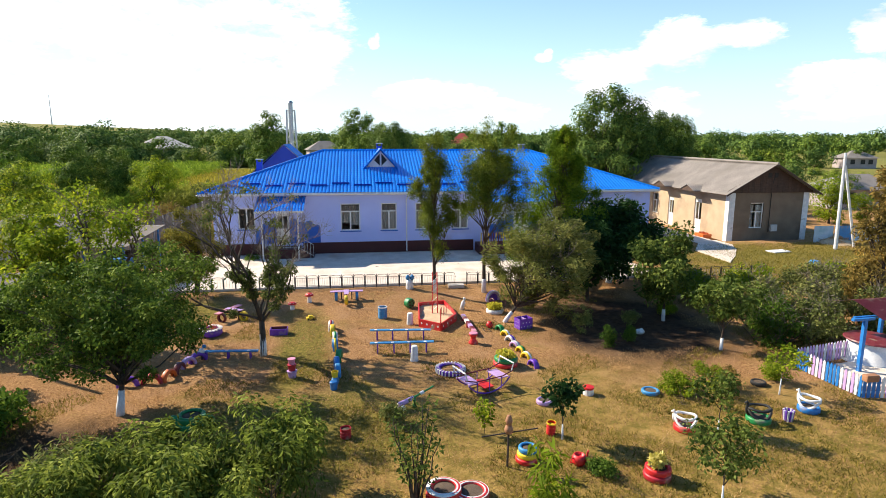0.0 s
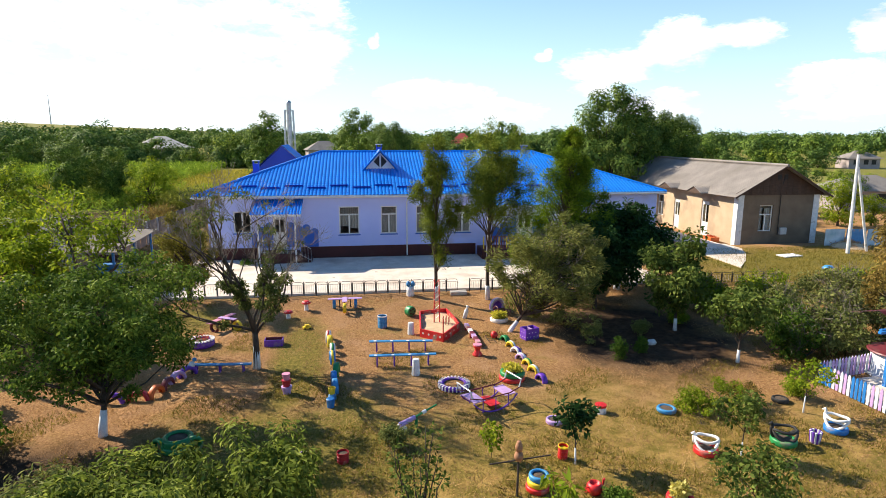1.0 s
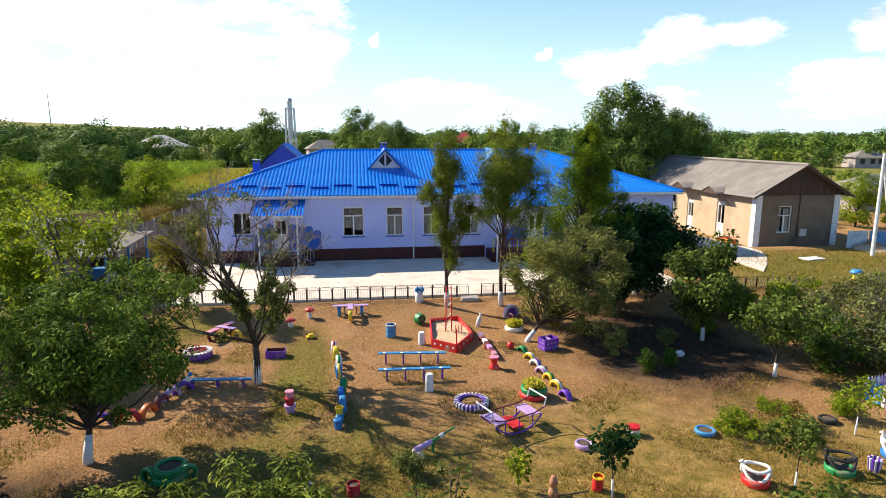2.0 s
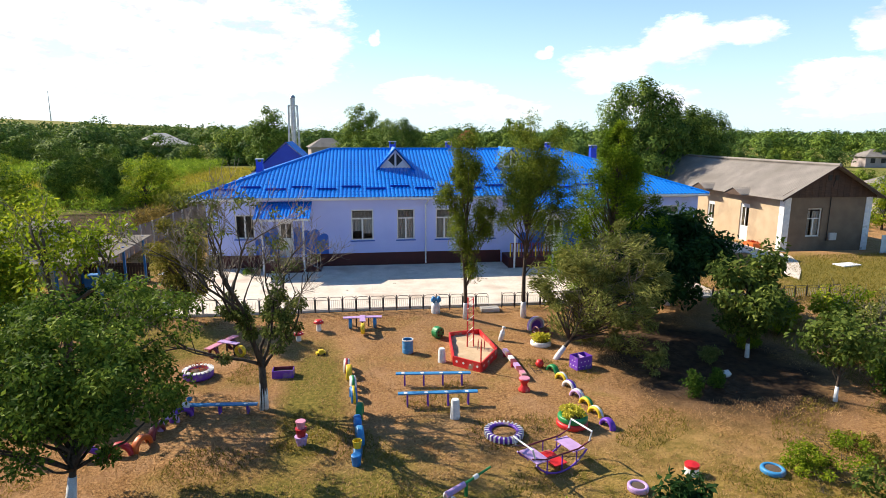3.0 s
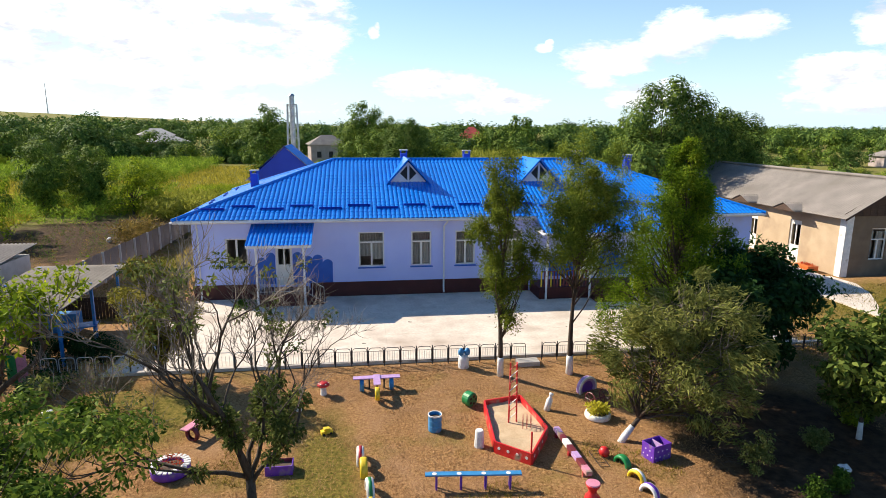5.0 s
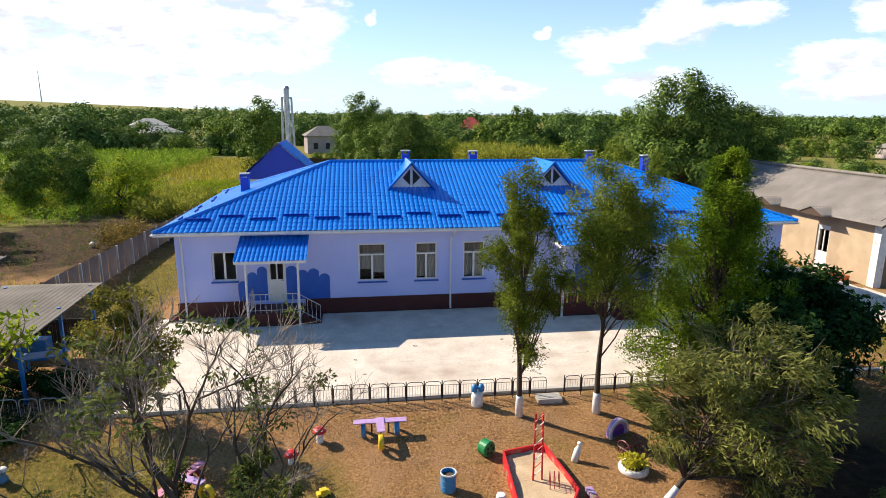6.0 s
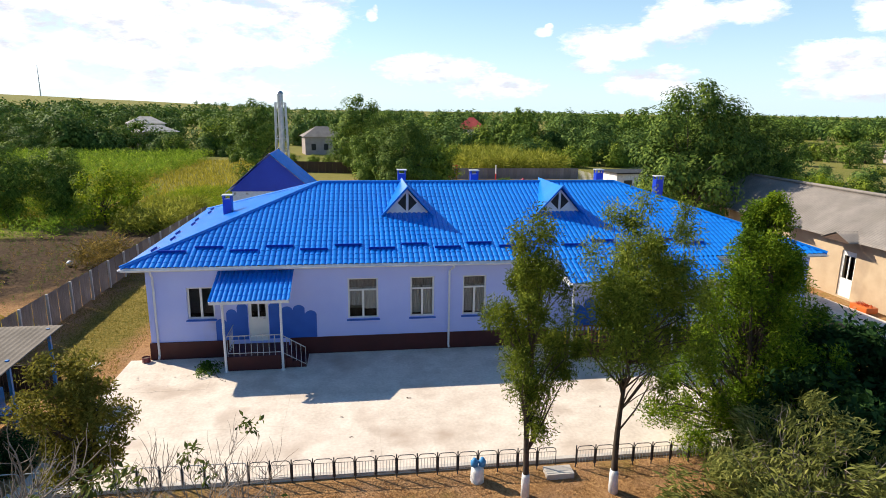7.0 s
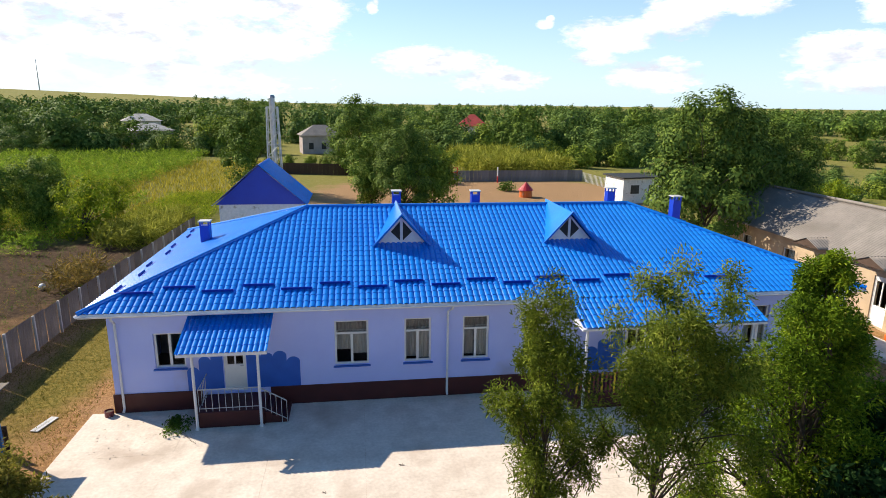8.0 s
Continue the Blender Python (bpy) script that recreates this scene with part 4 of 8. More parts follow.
def clump_centres(rng, count, crown, shape):
    """Clump centres in a crown (cx, cy, cz, radius, half height): uneven, fuller towards the rim."""
    cx, cy, cz, r, h = crown
    out = []
    lumps = [(rng.uniform(0, 6.28), rng.uniform(-0.9, 0.9), rng.uniform(0.5, 1.3)) for _ in range(12)]
    while len(out) < count:
        v = Vector((rng.gauss(0, 1), rng.gauss(0, 1), rng.gauss(0, 1))).normalized() * (rng.random() ** 0.4)
        if shape == "cone":
            flat = Vector((v.x, v.y, 0)).normalized() * rng.random() ** 0.45
            v = Vector((flat.x, flat.y, rng.uniform(-1, 1) - 0.1 * rng.random()))
        a = math.atan2(v.y, v.x)
        bulge = 1.0
        for la, lz, k in lumps:
            near = math.exp(-((((a - la + 3.14) % 6.28 - 3.14) / 0.7) ** 2) - ((v.z - lz) / 0.5) ** 2)
            bulge += (k - 1) * near
        width = 1.0
        if shape == "cone":
            width = 1.0 - 0.93 * max(0.0, (v.z + 0.7) / 1.7)
        elif shape == "column":
            width = 1.0 - 0.45 * max(0.0, v.z) ** 1.5 - 0.25 * max(0.0, -v.z)
        elif shape == "spread":
            width = 1.0 + 0.25 * v.z
        out.append(Vector((cx + v.x * r * width * bulge, cy + v.y * r * width * bulge, cz + v.z * h * (0.9 + 0.1 * bulge))))
    return out


def tree(name, label, x, y, height, radius, trunk, leaves, size, mat, seed, shape="round", clumps=60, spread=0.5, bark=None, droop=0.25, lime=0.0, lean=(0, 0), low=None, thick=None, twigs=0, slim=0.5, stems=1, category="tree", group="", z=None, limb=1.0, core=9.0, facing=0.45, squash=0.75, shell=0.45, limbs=999, fork=None, comb=None):
    """A tree or shrub: tapered trunk with limbs to every clump, and a crown of small leaves. low: height where the crown begins."""
    rng = random.Random(seed)
    bark = bark or BARK
    base = thing(name, label, category, pose(x, y, (ground_z(x, y) if z is None else z) - 0.02, 0, 0, 0), group)
    low = trunk * 0.8 if low is None else low
    half = (height - low) / 2
    thick = thick or height * 0.022 + 0.02
    crown = (lean[0], lean[1], low + half, radius, half)
    centres = clump_centres(rng, clumps, crown, shape)
    bm = bmesh.new()
    tops = []
    for s in range(stems):
        sx, sy = (rng.uniform(-0.12, 0.12) * stems, rng.uniform(-0.12, 0.12) * stems) if stems > 1 else (0, 0)
        top_z = low + half * (1.2 if shape in ("cone", "column") else 0.75)
        line = []
        for k in range(9):
            u = k / 8
            wob = 0.05 * height * 0.25
            line.append(Vector((sx * (1 + 2 * u) + lean[0] * u ** 1.2 + wob * math.sin(u * 5 + seed) * u, sy * (1 + 2 * u) + lean[1] * u ** 1.2 + wob * math.cos(u * 4 + seed * 2) * u, -0.1 + (top_z + 0.1) * u)))
        radii = [thick * (1.12 if k == 0 else 1.0) * (1 - 0.82 * (k / 8)) for k in range(9)]
        pipe(bm, line, radii, 8)
        tops.append((line, radii))
    for i, c in enumerate(centres[:limbs]):
        line, radii = tops[i % len(tops)]
        want = min(max(trunk * 0.75, fork * rng.uniform(0.8, 1.6)), line[-1].z) if fork else min(max(trunk * 0.75, c.z - (0.25 + 0.5 * rng.random()) * half * 1.1), line[-1].z)
        k = min(range(len(line)), key=lambda q: abs(line[q].z - want))
        k = max(k, 2)
        a = line[k]
        mid = a.lerp(c, 0.5) + Vector((rng.uniform(-1, 1), rng.uniform(-1, 1), rng.uniform(-0.2, 1.0))) * 0.12 * radius
        pts = [a, a.lerp(mid, 0.55) + Vector((rng.uniform(-1, 1), rng.uniform(-1, 1), 0)) * 0.03 * radius, mid, mid.lerp(c, 0.6) + Vector((0, 0, 0.04 * radius)), c]
        r = min(radii[k] * 0.7, limb * (0.02 + 0.012 * (c - a).length))
        pipe(bm, pts, [r, r * 0.8, r * 0.6, r * 0.4, r * 0.15], 5)
    trunk_ob = part("trunk", bm, bark, base, smooth=True)
    if lime:
        bm = bmesh.new()
        r = thick * 1.12
        line, radii = tops[0]
        u = min(1.0, (lime + 0.1) / (line[-1].z + 0.1)) * 8
        k = int(u)
        top = line[k].lerp(line[min(8, k + 1)], u - k)
        pipe(bm, [line[0], line[0].lerp(top, 0.5) if k < 1 else line[max(1, k // 2)], top], [radii[0] * 1.1, radii[0] * 0.98, thick * (1 - 0.82 * u / 8) * 1.12], 10)
        part("whitewash", bm, LIME, trunk_ob, "limewashed lower trunk", smooth=True)
    if twigs:
        bm = bmesh.new()
        for _ in range(twigs):
            c = rng.choice(centres)
            a = Vector((crown[0], crown[1], c.z - 0.3 * half)).lerp(c, rng.uniform(0.3, 0.9))
            d = (c - Vector((crown[0], crown[1], low))).normalized() + Vector((rng.gauss(0, 0.5), rng.gauss(0, 0.5), rng.gauss(0.2, 0.4)))
            d = d.normalized()
            length = rng.uniform(0.3, 0.75) * min(1.3, radius)
            p1 = a + d * length * 0.5 + Vector((rng.gauss(0, 0.06), rng.gauss(0, 0.06), 0))
            p2 = a + d * length + Vector((rng.gauss(0, 0.15), rng.gauss(0, 0.15), rng.gauss(0, 0.1)))
            pipe(bm, [a, p1, p2], [0.011, 0.008, 0.003], 3)
            q = p1 + (p2 - p1).cross(Vector((rng.gauss(0, 1), rng.gauss(0, 1), rng.gauss(0, 1)))).normalized() * length * 0.4
            pipe(bm, [p1, p1.lerp(q, 0.5) + Vector((0, 0, 0.02)), q], [0.006, 0.005, 0.002], 3)
        part("dead_branch", bm, TWIG, base, "leafless grey twiggy growth")
    centres = [c for c in centres if math.hypot(c.x - lean[0], c.y - lean[1]) < core]
    sizes = [spread * rng.uniform(0.6, 1.35) * (1 - 0.55 * max(0.0, (c.z - crown[2]) / half) if shape == "cone" else 1.0) for c in centres]
    leaf_mesh("crown", [tuple(c) for c in centres], sizes, leaves, size, droop, mat, base, seed, slim, facing, (crown[0], crown[1], crown[2] - 0.3 * crown[4]), squash, shell, comb)
    return base


def crooked_tree(name, label, x, y, fork, thick, limbs, depth, leaves, size, mat, seed, lime=0.0, group="", category="tree", zone=(1.0, 3.3, 1.5), puff=0.2, twigs=9):
    """An old tree with a short trunk, crooked limbs that branch again and again, fine bare twigs, and leaves within a zone: lowest, highest, farthest out."""
    rng = random.Random(seed)
    base = thing(name, label, category, pose(x, y, ground_z(x, y) - 0.02), group)
    wood, fine = bmesh.new(), bmesh.new()
    spots = []

    def grow(p, d, length, r, level):
        pts = [p]
        for k in range(4):
            d = (d + Vector((rng.gauss(0, 0.22), rng.gauss(0, 0.22), rng.gauss(0.11, 0.15)))).normalized()
            pts.append(pts[-1] + d * length / 4)
        thin = level <= 0
        pipe(fine if thin else wood, pts, [r, r * 0.86, r * 0.74, r * 0.62, r * (0.3 if thin else 0.52)], 3 if thin else 6)
        spots.extend(pts[2:])
        if level < 0:
            return
        for k in range(3 if level > 0 else twigs):
            a = pts[4] if k == 0 else pts[rng.choice((2, 3, 3, 4))]
            turn = Vector((rng.gauss(0, 1), rng.gauss(0, 1), rng.gauss(0.15, 0.6))).normalized()
            grow(a, (d + turn * (0.45 if k == 0 else 0.85)).normalized(), length * rng.uniform(0.55, 0.78), r * 0.54, level - 1)

    if thick:
        pipe(wood, [(0, 0, -0.1), (0.02, 0, fork * 0.5), (0, 0.02, fork + 0.05)], [thick * 1.2, thick, thick * 0.85], 9)
    for d, length, r in limbs:
        grow(Vector((0, 0, fork * rng.uniform(0.8, 1.05))), Vector(d).normalized(), length, r, depth - 1)
    trunk_ob = part("trunk", wood, BARK, base, smooth=True)
    if lime:
        bm = bmesh.new()
        pipe(bm, [(0, 0, -0.05), (0.02, 0, lime * 0.55), (0.015, 0.01, lime)], [thick * 1.24, thick * 1.06, thick * 0.98], 10)
        part("whitewash", bm, LIME, trunk_ob, "limewashed lower trunk", smooth=True)
    part("dead_branch", fine, TWIG, base, "leafless pale twiggy growth")
    inner = [p for p in spots if zone[0] < p.z < zone[1] and math.hypot(p.x, p.y) < zone[2]] * 4 + [p for p in spots if rng.random() < 0.01]
    leaf_mesh("crown", [tuple(p) for p in inner], [puff] * len(inner), leaves, size, 0.5, mat, base, seed, 0.4, 0.3)
    return base


# garden trees and shrubs
G1 = "garden fruit trees"
tree("fruit_tree", "bushy dark green plum tree with limewashed trunk", -7.96, 16.84, 4.85, 2.85, 1.35, 36000, 0.115, PLUM, 11, clumps=140, spread=0.42, lime=0.75, low=1.15, lean=(0.25, 0.35), group=G1, thick=0.105, slim=0.45)
crooked_tree("fruit_tree", "half-bare old apricot tree with limewashed trunk", -4.62, 21.2, 1.5, 0.11,
             (((-0.05, 0.0, 1.0), 2.4, 0.09), ((-0.65, 0.2, 1.0), 2.3, 0.08), ((0.25, 0.55, 1.0), 1.9, 0.06), ((0.55, -0.15, 1.0), 1.8, 0.055), ((-1.0, -0.25, 0.7), 2.1, 0.055), ((-0.85, 0.5, 0.75), 2.2, 0.06), ((-0.3, -0.4, 0.9), 1.9, 0.05)), 4, 7600, 0.11, SPARSE, 12, lime=0.85, group=G1, zone=(0.9, 3.3, 1.2))
crooked_tree("fruit_tree", "sparse yellow-green tree with dark forked limbs", -10.95, 23.8, 2.6, 0.13,
             (((-0.12, 0.1, 1.0), 1.9, 0.1), ((0.75, 0.1, 0.95), 1.7, 0.09), ((0.3, 0.5, 1.0), 1.6, 0.06), ((-0.75, 0.2, 0.8), 1.5, 0.055), ((0.5, -0.5, 0.7), 1.3, 0.045)), 3, 2900, 0.17, LIME_LEAF, 13, group=G1, zone=(3.7, 7.0, 4.0), puff=0.28, twigs=3)
tree("fruit_tree", "yellow-green leafy young tree", -12.6, 23.6, 4.9, 1.5, 1.0, 6400, 0.17, LIME_LEAF, 14, clumps=52, spread=0.36, low=0.6, group=G1)
tree("acacia_tree", "tall slim feathery tree with limewashed foot", 2.6, 28.37, 8.05, 1.05, 1.8, 30000, 0.1, OLIVE, 15, shape="column", clumps=62, spread=0.32, lime=0.7, low=1.8, slim=0.26, thick=0.1, squash=1.5, limb=0.6, facing=0.3, shell=0.7, droop=0.1)
tree("acacia_tree", "tall light green feathery tree with limewashed foot", 5.1, 28.29, 8.4, 2.0, 2.8, 46000, 0.1, FEATHER, 16, clumps=92, spread=0.4, lime=0.7, low=3.1, slim=0.26, thick=0.11, squash=1.3, limb=0.6, facing=0.3, shell=0.7, droop=0.1)
tree("conifer_tree", "bright green cone-shaped thuja", 9.25, 29.04, 8.1, 2.8, 0.8, 70000, 0.11, THUJA, 17, shape="cone", clumps=190, spread=0.48, low=0.8, slim=0.3, squash=1.2, facing=0.4, shell=0.6, droop=-0.3)
tree("conifer_tree", "olive young thuja beside the low fence", -8.95, 29.35, 4.45, 1.55, 0.4, 15000, 0.12, OCHRE, 18, shape="column", clumps=70, spread=0.36, low=0.25, droop=-0.5, slim=0.35)
tree("willow_shrub_tree", "leaning grey-green tree with bare twigs and limewashed foot", 5.05, 23.93, 4.85, 2.35, 1.0, 24827, 0.182, WILLOW, 19, clumps=125, spread=0.41, lime=0.45, lean=(1.75, 0.2), low=0.2, twigs=240, slim=0.2, thick=0.09, facing=0.35, comb=(0.8, 0.1))
tree("walnut_tree", "dense dark walnut tree with limewashed trunk", 12.0, 29.05, 4.25, 2.35, 1.3, 13793, 0.221, DARK_LEAF, 20, clumps=95, spread=0.65, lime=0.7, low=1.0, thick=0.15)
tree("walnut_tree", "dense dark walnut tree in the garden", 9.9, 26.7, 4.0, 1.9, 1.2, 10344, 0.208, DARK_LEAF, 21, clumps=70, spread=0.6, low=0.9, thick=0.12)
tree("cherry_tree", "glossy green cherry tree with limewashed foot", 12.0, 23.18, 4.3, 1.5, 1.2, 4689, 0.195, CHERRY, 22, shape="column", clumps=50, spread=0.44, lime=0.55, low=1.0, group=G1, thick=0.07)
tree("cherry_tree", "young spreading cherry tree with limewashed foot", 12.4, 19.52, 2.9, 1.2, 0.9, 2300, 0.17, CHERRY, 23, shape="spread", clumps=48, spread=0.36, lime=0.5, low=1.25, group=G1, thick=0.06)
for i, (x, y, h, r, m) in enumerate(((15.6, 21.72, 2.1, 1.1, DRY_LEAF), (17.5, 21.06, 2.0, 1.25, DRY_LEAF), (17.4, 24.79, 1.9, 1.2, LIME_LEAF), (19.9, 23.66, 2.1, 1.4, DRY_LEAF), (19.6, 19.91, 1.9, 1.2, GREY_LEAF), (22.9, 26.29, 1.5, 1.2, LIME_LEAF), (14.9, 25.68, 1.6, 1.0, LIME_LEAF), (14.7, 19.93, 1.8, 1.1, WALNUT), (16.4, 19.51, 1.7, 1.1, GREY_LEAF))):
    tree("shrub", "overgrown mixed green shrub", x, y, h, r, 0.3, 4200, 0.13, m, 30 + i, clumps=44, spread=0.34, low=0.15, stems=4, thick=0.035, category="shrub", group="overgrown shrubs", twigs=130)
tree("conifer_tree", "rusty brown drying conifer", 20.6, 21.45, 7.0, 1.6, 0.7, 8965, 0.195, RUST_LEAF, 41, shape="cone", clumps=100, spread=0.42, low=0.6, droop=0.5, slim=0.3)
for i, (x, y, h, r, n, m) in enumerate(((-3.05, 11.9, 2.35, 1.3, 4200, PEACH), (-5.0, 12.1, 1.85, 1.35, 4000, PEACH), (-6.9, 11.0, 1.8, 1.4, 4400, PEACH), (-4.4, 10.2, 2.1, 1.5, 5200, PEACH), (-7.6, 12.7, 1.2, 1.0, 2400, GREY_LEAF))):
    tree("peach_shrub", "leafy peach shrub with long drooping leaves", x, y, h, r, 0.4, int(n * 1.4), 0.155, m, 50 + i, clumps=44, spread=0.34, low=0.3, stems=4, thick=0.035, droop=0.8, slim=0.3, category="shrub", group="peach shrubs")
for i, (x, y, h, r) in enumerate(((-10.32, 13.01, 1.25, 1.5), (-11.39, 16.03, 1.3, 1.3), (-13.44, 18.46, 1.8, 1.6), (-14.19, 23.22, 2.4, 1.8))):
    tree("shrub", "low dark green shrub", x, y, h, r, 0.2, 4600, 0.16, DARK_LEAF if i == 0 else WALNUT, 60 + i, clumps=44, spread=0.38, low=0.1, stems=4, thick=0.03, category="shrub", group="dark shrubs")
SAP = "garden saplings"
upright = thing("sapling", "upright multi-stemmed sapling with leafy shoots", "tree", on_ground(0.1, 11.55), SAP)
shoots = random.Random(70)
bm = bmesh.new()
tufts = []
for k in range(9):
    a, lean = k * 0.7 + shoots.uniform(-0.2, 0.2), shoots.uniform(0.12, 0.42)
    tall = shoots.uniform(1.3, 2.4)
    pts = [Vector((math.cos(a) * (0.05 + lean * u * tall * 1.0), math.sin(a) * (0.05 + lean * u * tall * 0.7), -0.05 + tall * u)) for u in (0, 0.25, 0.5, 0.75, 1.0)]
    pts = [p + Vector((shoots.gauss(0, 0.03), shoots.gauss(0, 0.03), 0)) for p in pts]
    pipe(bm, pts, [0.026, 0.022, 0.018, 0.012, 0.005], 6)
    for u in range(7):
        q = 0.35 + 0.65 * u / 6
        tufts.append(pts[min(3, int(q * 4))].lerp(pts[min(4, int(q * 4) + 1)], q * 4 - min(3, int(q * 4))) + Vector((shoots.gauss(0, 0.07), shoots.gauss(0, 0.07), 0)))
part("stem", bm, BARK, upright, smooth=True)
leaf_mesh("crown", [tuple(p) for p in tufts], [0.12] * len(tufts), 620, 0.12, 0.2, CHERRY, upright, 70, 0.45, 0.3)
tree("sapling", "small dark-leaved sapling with limewashed stem", 4.2, 13.79, 1.95, 0.5, 0.7, 551, 0.156, DARK_LEAF, 71, clumps=22, spread=0.2, lime=0.45, low=0.75, thick=0.025, group=SAP, shape="column")
tree("sapling", "light green sapling with limewashed stem", 6.8, 10.66, 2.05, 0.8, 0.6, 1586, 0.111, CHERRY, 72, clumps=40, spread=0.22, lime=0.4, low=0.7, thick=0.025, group=SAP)
tree("sapling", "slim sapling with pale stem", 11.85, 15.57, 1.7, 0.6, 0.7, 427, 0.117, LIME_LEAF, 73, clumps=22, spread=0.22, lime=0.55, low=0.75, thick=0.022, group=SAP)
tree("sapling", "light green sapling with pale stem", 8.55, 13.61, 1.8, 0.7, 0.6, 896, 0.111, CHERRY, 79, clumps=26, spread=0.24, lime=0.4, low=0.75, thick=0.022, group=SAP)
tree("sapling", "yellow-green peach sapling with drooping leaves", 2.95, 11.04, 1.4, 0.6, 0.3, 358, 0.26, LIME_LEAF, 74, clumps=11, spread=0.17, low=0.25, thick=0.02, droop=0.9, slim=0.22, group=SAP)
tree("sapling", "tiny lime green sapling", 2.2, 14.34, 0.95, 0.32, 0.35, 289, 0.117, LIME_LEAF, 75, clumps=14, spread=0.16, low=0.4, thick=0.012, group=SAP)
for i, (x, y, h, r, m) in enumerate(((9.4, 15.83, 1.0, 0.95, LIME_LEAF), (10.4, 16.37, 0.7, 0.6, RUST_LEAF), (8.6, 16.04, 0.7, 0.6, LIME_LEAF), (8.3, 20.39, 0.9, 0.22, WALNUT), (7.8, 21.87, 1.3, 0.5, GREY_LEAF), (10.3, 22.85, 0.75, 0.4, GREY_LEAF), (12.6, 23.96, 0.6, 0.4, LIME_LEAF), (12.4, 16.59, 0.8, 0.5, LIME_LEAF), (-0.16, 15.22, 0.6, 0.4, GREY_LEAF), (4.6, 12.12, 0.35, 0.35, WALNUT), (9.4, 20.94, 0.7, 0.2, WALNUT))):
    tree("herb_clump", "tall weedy herb clump", x, y, h, r, 0.1, 1900, 0.07, m, 80 + i, clumps=26, spread=0.16, low=0.05, stems=4, thick=0.01, category="plant", group="herb clumps")
tree("herb_clump", "green weeds growing at the wall foot", -7.8, 37.45, 0.22, 0.6, 0.08, 827, 0.104, WALNUT, 95, clumps=26, spread=0.14, low=0.04, stems=4, thick=0.01, category="plant", group="herb clumps", z=0.0)

crooked_tree("dead_shrub", "bare grey twiggy dead shrub beside the low fence", -10.0, 27.59, 0.15, 0, [((math.cos(k * 1.05), math.sin(k * 1.05), 0.9), 0.85, 0.022) for k in range(6)], 2, 260, 0.08, DRY_LEAF, 77, category="shrub")

# shrubs by the shelter, enlarged so dark leaves stand in for missing ground shade
for x, y, h, r in ((-11.72, 31.2, 0.9, 1.0), (-13.11, 31.04, 1.05, 1.1), (-14.62, 28.96, 1.2, 1.2), (-12.4, 28.7, 0.6, 0.9)):
    tree("shrub", "low dark green shrub beside the shelter", x, y, h, r, 0.15, 3200, 0.09, DARK_LEAF, int(40 - x * 10), clumps=30, spread=0.26, low=0.05, stems=4, thick=0.02, category="shrub", group="dark shrubs")

# trees beyond the school: a few models, copied with their own size and turn
def far_model(name, label, height, radius, n, size, mat, seed, shape="round", low=None, clumps=60, spread=None, limbs=9):
    return tree(name, label, 0.0, 0.0, height, radius, height * 0.2, n, size, mat, seed, shape, clumps, spread or radius * 0.32, low=low or height * 0.02, facing=0.95, z=0.0, group="trees beyond the school", shell=0.22, limbs=limbs, squash=0.85)


BIG = far_model("broadleaf_tree", "large spreading dark green broadleaf tree", 12, 4.7, 26000, 0.27, BIG_LEAF, 101, clumps=120, spread=1.05, limbs=40)
ROUND = far_model("broadleaf_tree", "round-crowned green broadleaf tree", 8, 3.6, 10500, 0.29, FAR_LIGHT, 102, clumps=64, spread=0.95)
DARKR = far_model("broadleaf_tree", "dense dark green broadleaf tree", 9, 3.6, 10000, 0.29, FAR_LEAF, 103, clumps=64, spread=1.0)
TALL = far_model("broadleaf_tree", "tall full-crowned green broadleaf tree", 11, 3.5, 11500, 0.3, FAR_LEAF, 109, "column", clumps=70, spread=1.0)
ORCH = far_model("orchard_tree", "light green orchard tree", 5, 2.3, 4600, 0.2, LIME_LEAF, 104, clumps=50, spread=0.6, limbs=24)
ORCHD = far_model("orchard_tree", "dark green orchard tree", 5.6, 2.4, 5400, 0.2, WALNUT, 105, clumps=55, spread=0.6, limbs=24)


def stand(model, x, y, scale=1.0, turn=0.0, tall=1.0, sink=0.05, first=[]):
    m = pose(x, y, ground_z(x, y) - sink, 0, 0, turn) @ Matrix.Diagonal((scale, scale, scale * tall, 1))
    if model in first:
        copy_thing(model, m)
    else:
        first.append(model)
        model.matrix_basis = m


for args in ((BIG, 23.7, 57.5, 1.0, 20, 1.05), (BIG, 28.2, 60.5, 0.86, 140), (BIG, 31.0, 60.2, 0.8, 250), (BIG, 35.4, 67.1, 0.8, 70),
             (BIG, 3.3, 77.5, 0.74, 60), (ROUND, 6.6, 78.71, 0.95, 80), (DARKR, 0.21, 82.31, 0.9, 10), (TALL, -14.46, 94.77, 1.02, 30), (TALL, -0.94, 110.36, 1.1, 100), (TALL, 3.33, 118.56, 0.9, 200), (DARKR, -3.95, 117.22, 0.8, 60),
             (DARKR, -32.45, 71.58, 0.86, 0), (DARKR, -28.5, 73.07, 0.8, 80), (ROUND, -30.37, 77.31, 0.85, 190), (ORCH, -23.5, 69.33, 1.1, 0), (ORCH, -25.17, 80.31, 0.72, 50), (ORCH, -34.32, 82.3, 0.9, 140),
             (ORCH, -28.6, 54.87, 1.0, 200), (ORCHD, -33.28, 61.1, 1.1, 20), (ORCH, -33.28, 49.59, 1.1, 70), (ORCH, -28.6, 44.47, 0.9, 110), (ORCH, -18.92, 33.57, 0.85, 20), (ORCHD, -19.89, 29.24, 0.8, 210), (ORCHD, -40.56, 74.82, 0.9, 10)):
    stand(*args)
